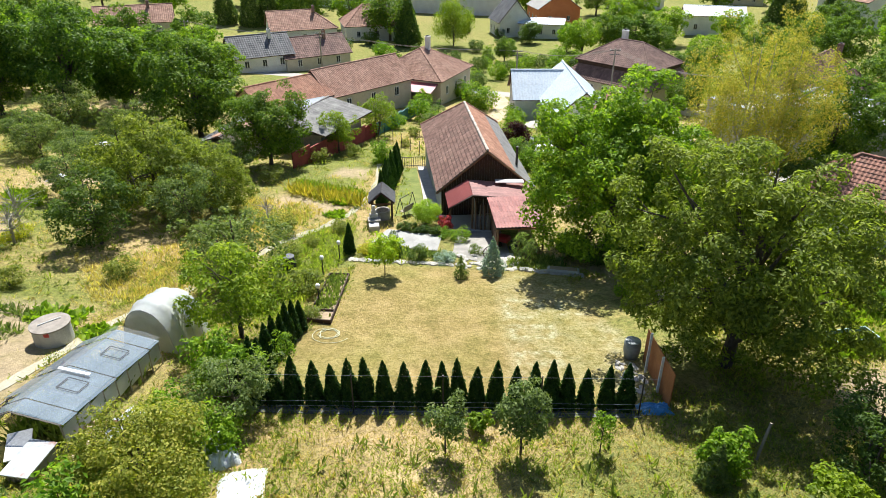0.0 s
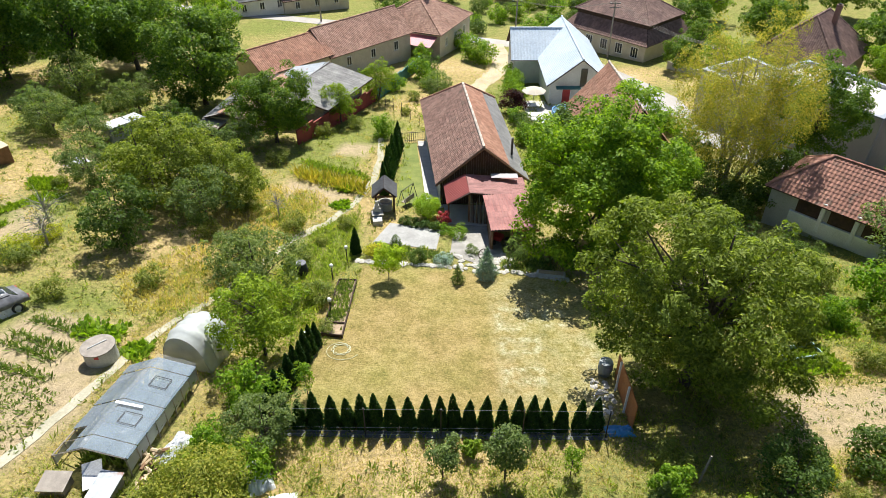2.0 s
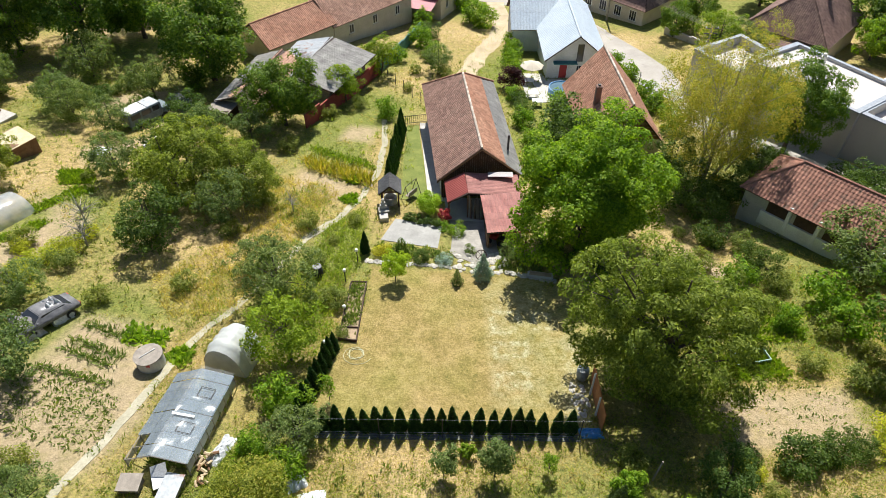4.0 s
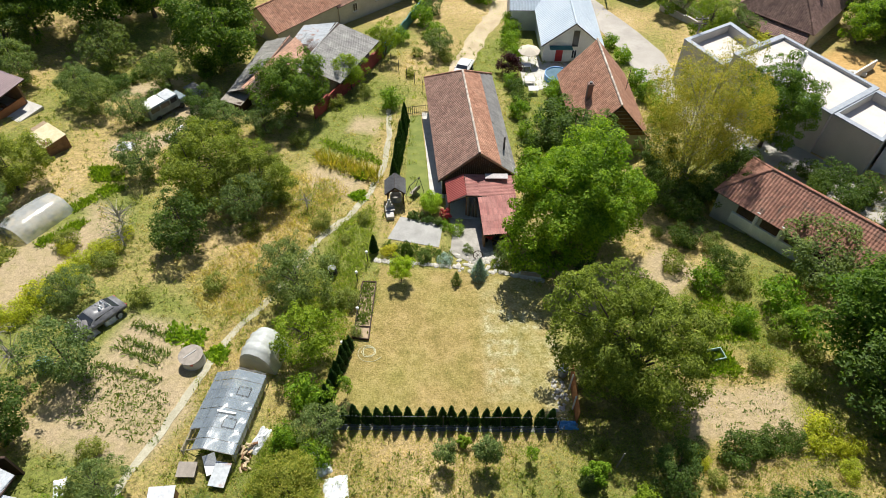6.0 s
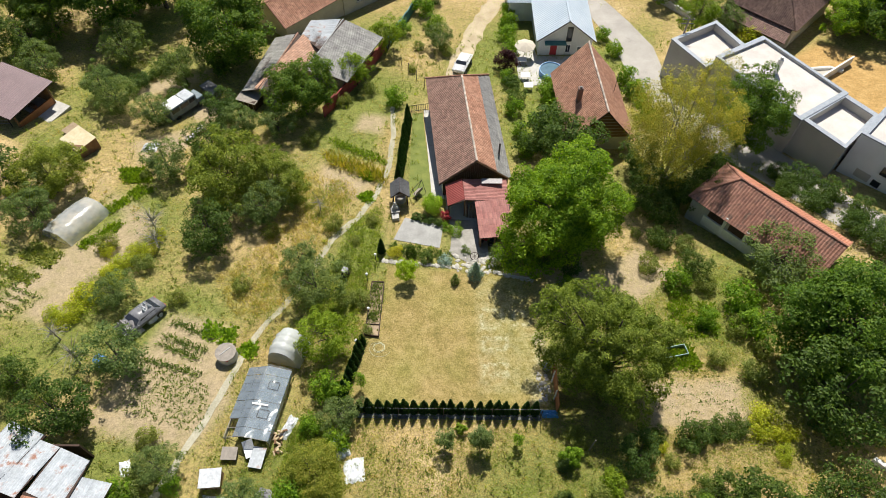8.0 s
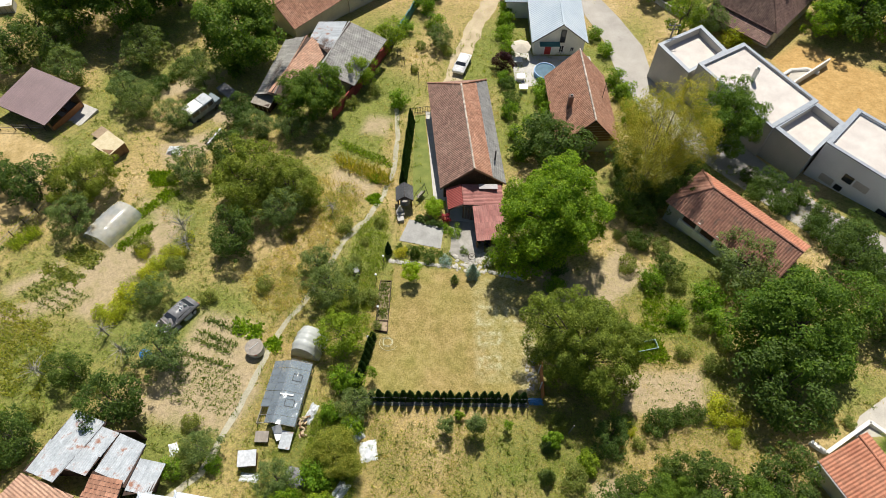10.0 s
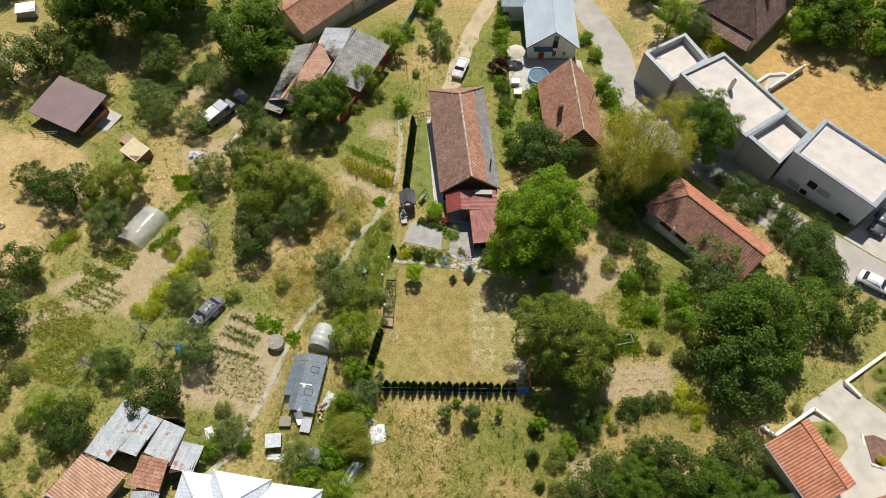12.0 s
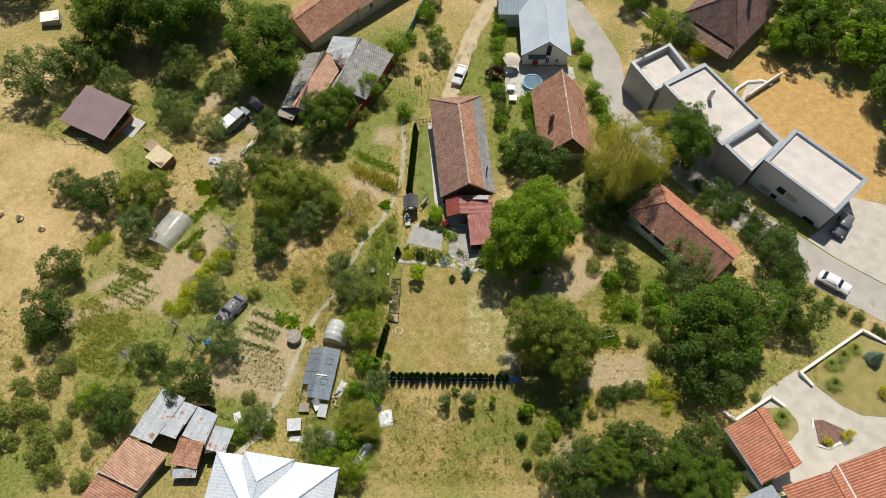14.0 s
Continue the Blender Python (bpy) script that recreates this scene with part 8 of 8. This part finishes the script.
for k in range(8):
    a, b = (-26.2 + 0.03 * k, 20.4 + 0.6 * k), (-18.9 - 0.12 * k, 18.4 + 0.6 * k)
    pr += [(a[0] + (b[0] - a[0]) * i / 26, a[1] + (b[1] - a[1]) * i / 26) for i in range(27) if (i * 7 + k * 3) % 11 < (8 if k > 3 else 6)]
sprigs("potato_plants", "rows of low potato plants in bare soil", "crop", np.array(pr), 0.24, 0.05, CROP_LEAF, 4, 0.14, 1.1, per=11)
rowsv = between((-24.4, 29.2), (-20.6, 27.6), 26) + between((-24.7, 27.7), (-20.9, 26.1), 26) + between((-25.0, 26.9), (-21.2, 25.3), 26) + between((-25.9, 25.2), (-20.7, 23.8), 34)
sprigs("bean_rows", "dense rows of beans and onions beside the tank", "crop", np.array(rowsv), 0.42, 0.05, CROP_LEAF, 5, 0.16, 0.9, per=10)
sprigs("squash_leaves", "broad green squash leaves", "crop", placed([[(-21.5, 29.2), (-18.6, 28.4), (-18.9, 26.9), (-21.4, 27.6)], [(-9.4, 46.8), (-8.2, 47.6), (-8.0, 46.0)], [(-9.8, 50.6), (-8.2, 51.2), (-8.0, 49.6)], [(-17.9, 26.6), (-16.6, 26.8), (-16.8, 25.6)]], 160, 6), 0.4, 0.15, LEAF_WALNUT, 6, 0.2, 1.5, per=4)
mz = [(x, y) for k in range(5) for x, y in between((-13.9 + 0.2 * k, 54.4 - 0.55 * k), (-6.9 + 0.1 * k, 51.0 - 0.5 * k), 26)]
sprigs("maize_rows", "rows of yellowing maize", "crop", np.array(mz), 0.95, 0.05, MAIZE_LEAF, 7, 0.12, 0.5, per=7)
gr = [(x, y) for k in range(3) for x, y in between((-13.4 + 0.3 * k, 56.8 - 0.5 * k), (-7.2 + 0.2 * k, 53.6 - 0.5 * k), 34)]
sprigs("green_rows", "dense green vegetable rows", "crop", np.array(gr), 0.4, 0.06, LEAF_BRIGHT, 8, 0.2, 1.1, per=8)
dirs = [(x, y) for k in range(4) for x, y in between((-43.8 + 0.45 * k, 31.8 + 0.6 * k), (-38.7 + 0.45 * k, 29.2 + 0.8 * k), 13)]
sprigs("garden_rows", "rows of leafy vegetables across the slope", "crop", np.array(dirs), 0.32, 0.07, CROP_LEAF, 9, 0.14, 0.8, per=12)
sprigs("green_bed", "dense bright green vegetable beds", "crop", placed([[(-36.3, 50.2), (-33.4, 50.4), (-32.4, 48.2), (-35.2, 47.9)], [(-33.4, 47.4), (-31.4, 47.0), (-35.0, 43.0), (-36.0, 43.4)], [(-36.5, 38.4), (-33.8, 41.8), (-33.0, 41.4), (-35.6, 37.8)], [(20.0, 28.0), (25.0, 28.4), (26.0, 32.0), (22.0, 34.0)], [(18.0, 26.8), (22.0, 27.6), (22.5, 25.0), (18.6, 24.8)]], 420, 10), 0.34, 0.08, LEAF_BRIGHT, 10, 0.15, 0.8, per=6)
sprigs("yellow_weeds", "yellow-green leafy weeds on the slope", "weeds", placed([[(-50, 30), (-43, 31), (-34, 25.5), (-36, 18), (-44, 20)], [(-34.5, 33.5), (-31.5, 36.5), (-29.5, 33), (-33, 28.5)], [(-13.5, 42), (-10, 46), (-12, 50), (-16, 46)]], 420, 11), 0.32, 0.035, GREEN_BLADE, 11, 0.25, 1.1, per=7)
sprigs("garden_weeds", "lush green grass and weeds beside the raised bed", "weeds", placed([[(-12.5, 29.5), (-7.8, 28.0), (-7.3, 35.0), (-6.4, 38.0), (-6.8, 45.5), (-9.8, 42.5)], [(-13, 9), (-8, 11), (-8, 19.5), (-12, 19)]], 2600, 14), 0.32, 0.028, GREEN_BLADE, 14, 0.15, 0.9, per=6)
YELLOW_CROP = leaf_material("yellowing_crop_leaf", (0.24, 0.26, 0.05), (0.38, 0.37, 0.08), (0.50, 0.45, 0.14), 0.55)
STALK = leaf_material("dry_maize_stalk", (0.36, 0.29, 0.07), (0.55, 0.42, 0.15), (0.70, 0.57, 0.28), 0.5)
yl = [(x, y) for k in range(11) for x, y in between((-46.2 + 0.12 * k, 30.8 - 0.9 * k), (-38.6 + 0.12 * k, 27.4 - 0.8 * k), 44) if noise.noise((x * 0.5, y * 0.5, 2.0)) > -0.18]
sprigs("yellow_rows", "yellow-green rows of beans in the long plot", "crop", np.array(yl), 0.4, 0.06, YELLOW_CROP, 15, 0.17, 0.9, per=9)
sprigs("dry_stalks", "dense dry orange-brown stalks in the unmown plot", "crop", placed([[(-16.4, 51.0), (-9.4, 48.6), (-11.8, 39.4), (-14.6, 31.5), (-18.7, 29.4), (-22.0, 34.3), (-17.9, 39.7)]], 2400, 16), 0.45, 0.026, STALK, 16, 0.18, 0.8, per=6)
sprigs("squash_beds", "low grey-green squash patches in the plots", "crop", placed([[(-40.6, 38.6), (-37.5, 36.9), (-37.9, 35.1), (-41.5, 36.7)], [(-43.2, 35.9), (-38.5, 34.3), (-38.9, 32.9), (-43.0, 34.6)]], 420, 17), 0.28, 0.1, LEAF_WILD, 17, 0.18, 1.3, per=5)
sprigs("tall_green_grass", "tall dark green grass beside the fruit trees", "grass", placed([[(-48.2, 38.0), (-46.0, 40.8), (-44.8, 40.0), (-46.6, 37.2)]], 260, 18), 0.8, 0.03, GREEN_BLADE, 18, 0.14, 0.4, per=8)
PALE_GREEN = surface("pale_green_paint", (0.24, 0.36, 0.30), (0.36, 0.47, 0.40), 1.0, 0.8, fine=15)
sprigs("greenhouse_plants", "green tomato plants under the greenhouse sheets", "plants", placed([[(-16.2, 18.0), (-13.8, 17.7), (-13.0, 23.4), (-15.4, 23.7)]], 420, 24), 0.7, 0.06, CROP_LEAF, 24, 0.12, 0.4, per=6)
furrow = [(x, y) for k in range(5) for x, y in between((17.6, 20.2 + 0.95 * k), (24.8, 21.2 + 0.75 * k), 16) if (int(x * 7) + k) % 3]
sprigs("seedling_rows", "sparse rows of seedlings in the tan soil plot", "crop", np.array(furrow), 0.22, 0.05, CROP_LEAF, 25, 0.16, 1.0, per=7)
frame_b = root("cold_frame", "pale green wooden cold frame in the vegetable plot", "cold frame", 20.4, 26.6, None, 12)
for a in ((-1.2, -0.5, 0, 1.2, -0.44, 0.4), (-1.2, 0.44, 0, 1.2, 0.5, 0.4), (-1.2, -0.44, 0, -1.14, 0.44, 0.4), (1.14, -0.44, 0, 1.2, 0.44, 0.4)):
    part("board", boxes(a), PALE_GREEN, frame_b)
sprigs("bed_plants", "sparse herbs and flowers in the raised bed", "plants", placed([[(-6.95, 29.5), (-5.98, 29.5), (-5.9, 34.3), (-6.85, 34.3)]], 230, 12), 0.36, 0.05, LEAF_OLIVE, 12, 0.1, 0.5, per=6)
sprigs("border_plants", "low border plants between pale stones", "plants", placed([[(-5.8, 38.2), (0.6, 37.4), (0.9, 38.6), (-0.6, 39.2), (-5.2, 40.0)], [(4.2, 36.4), (8.0, 36.0), (8.0, 38.4), (5.0, 38.6)]], 220, 13), 0.3, 0.06, LEAF_OLIVE, 13, 0.14, 0.7, per=8)
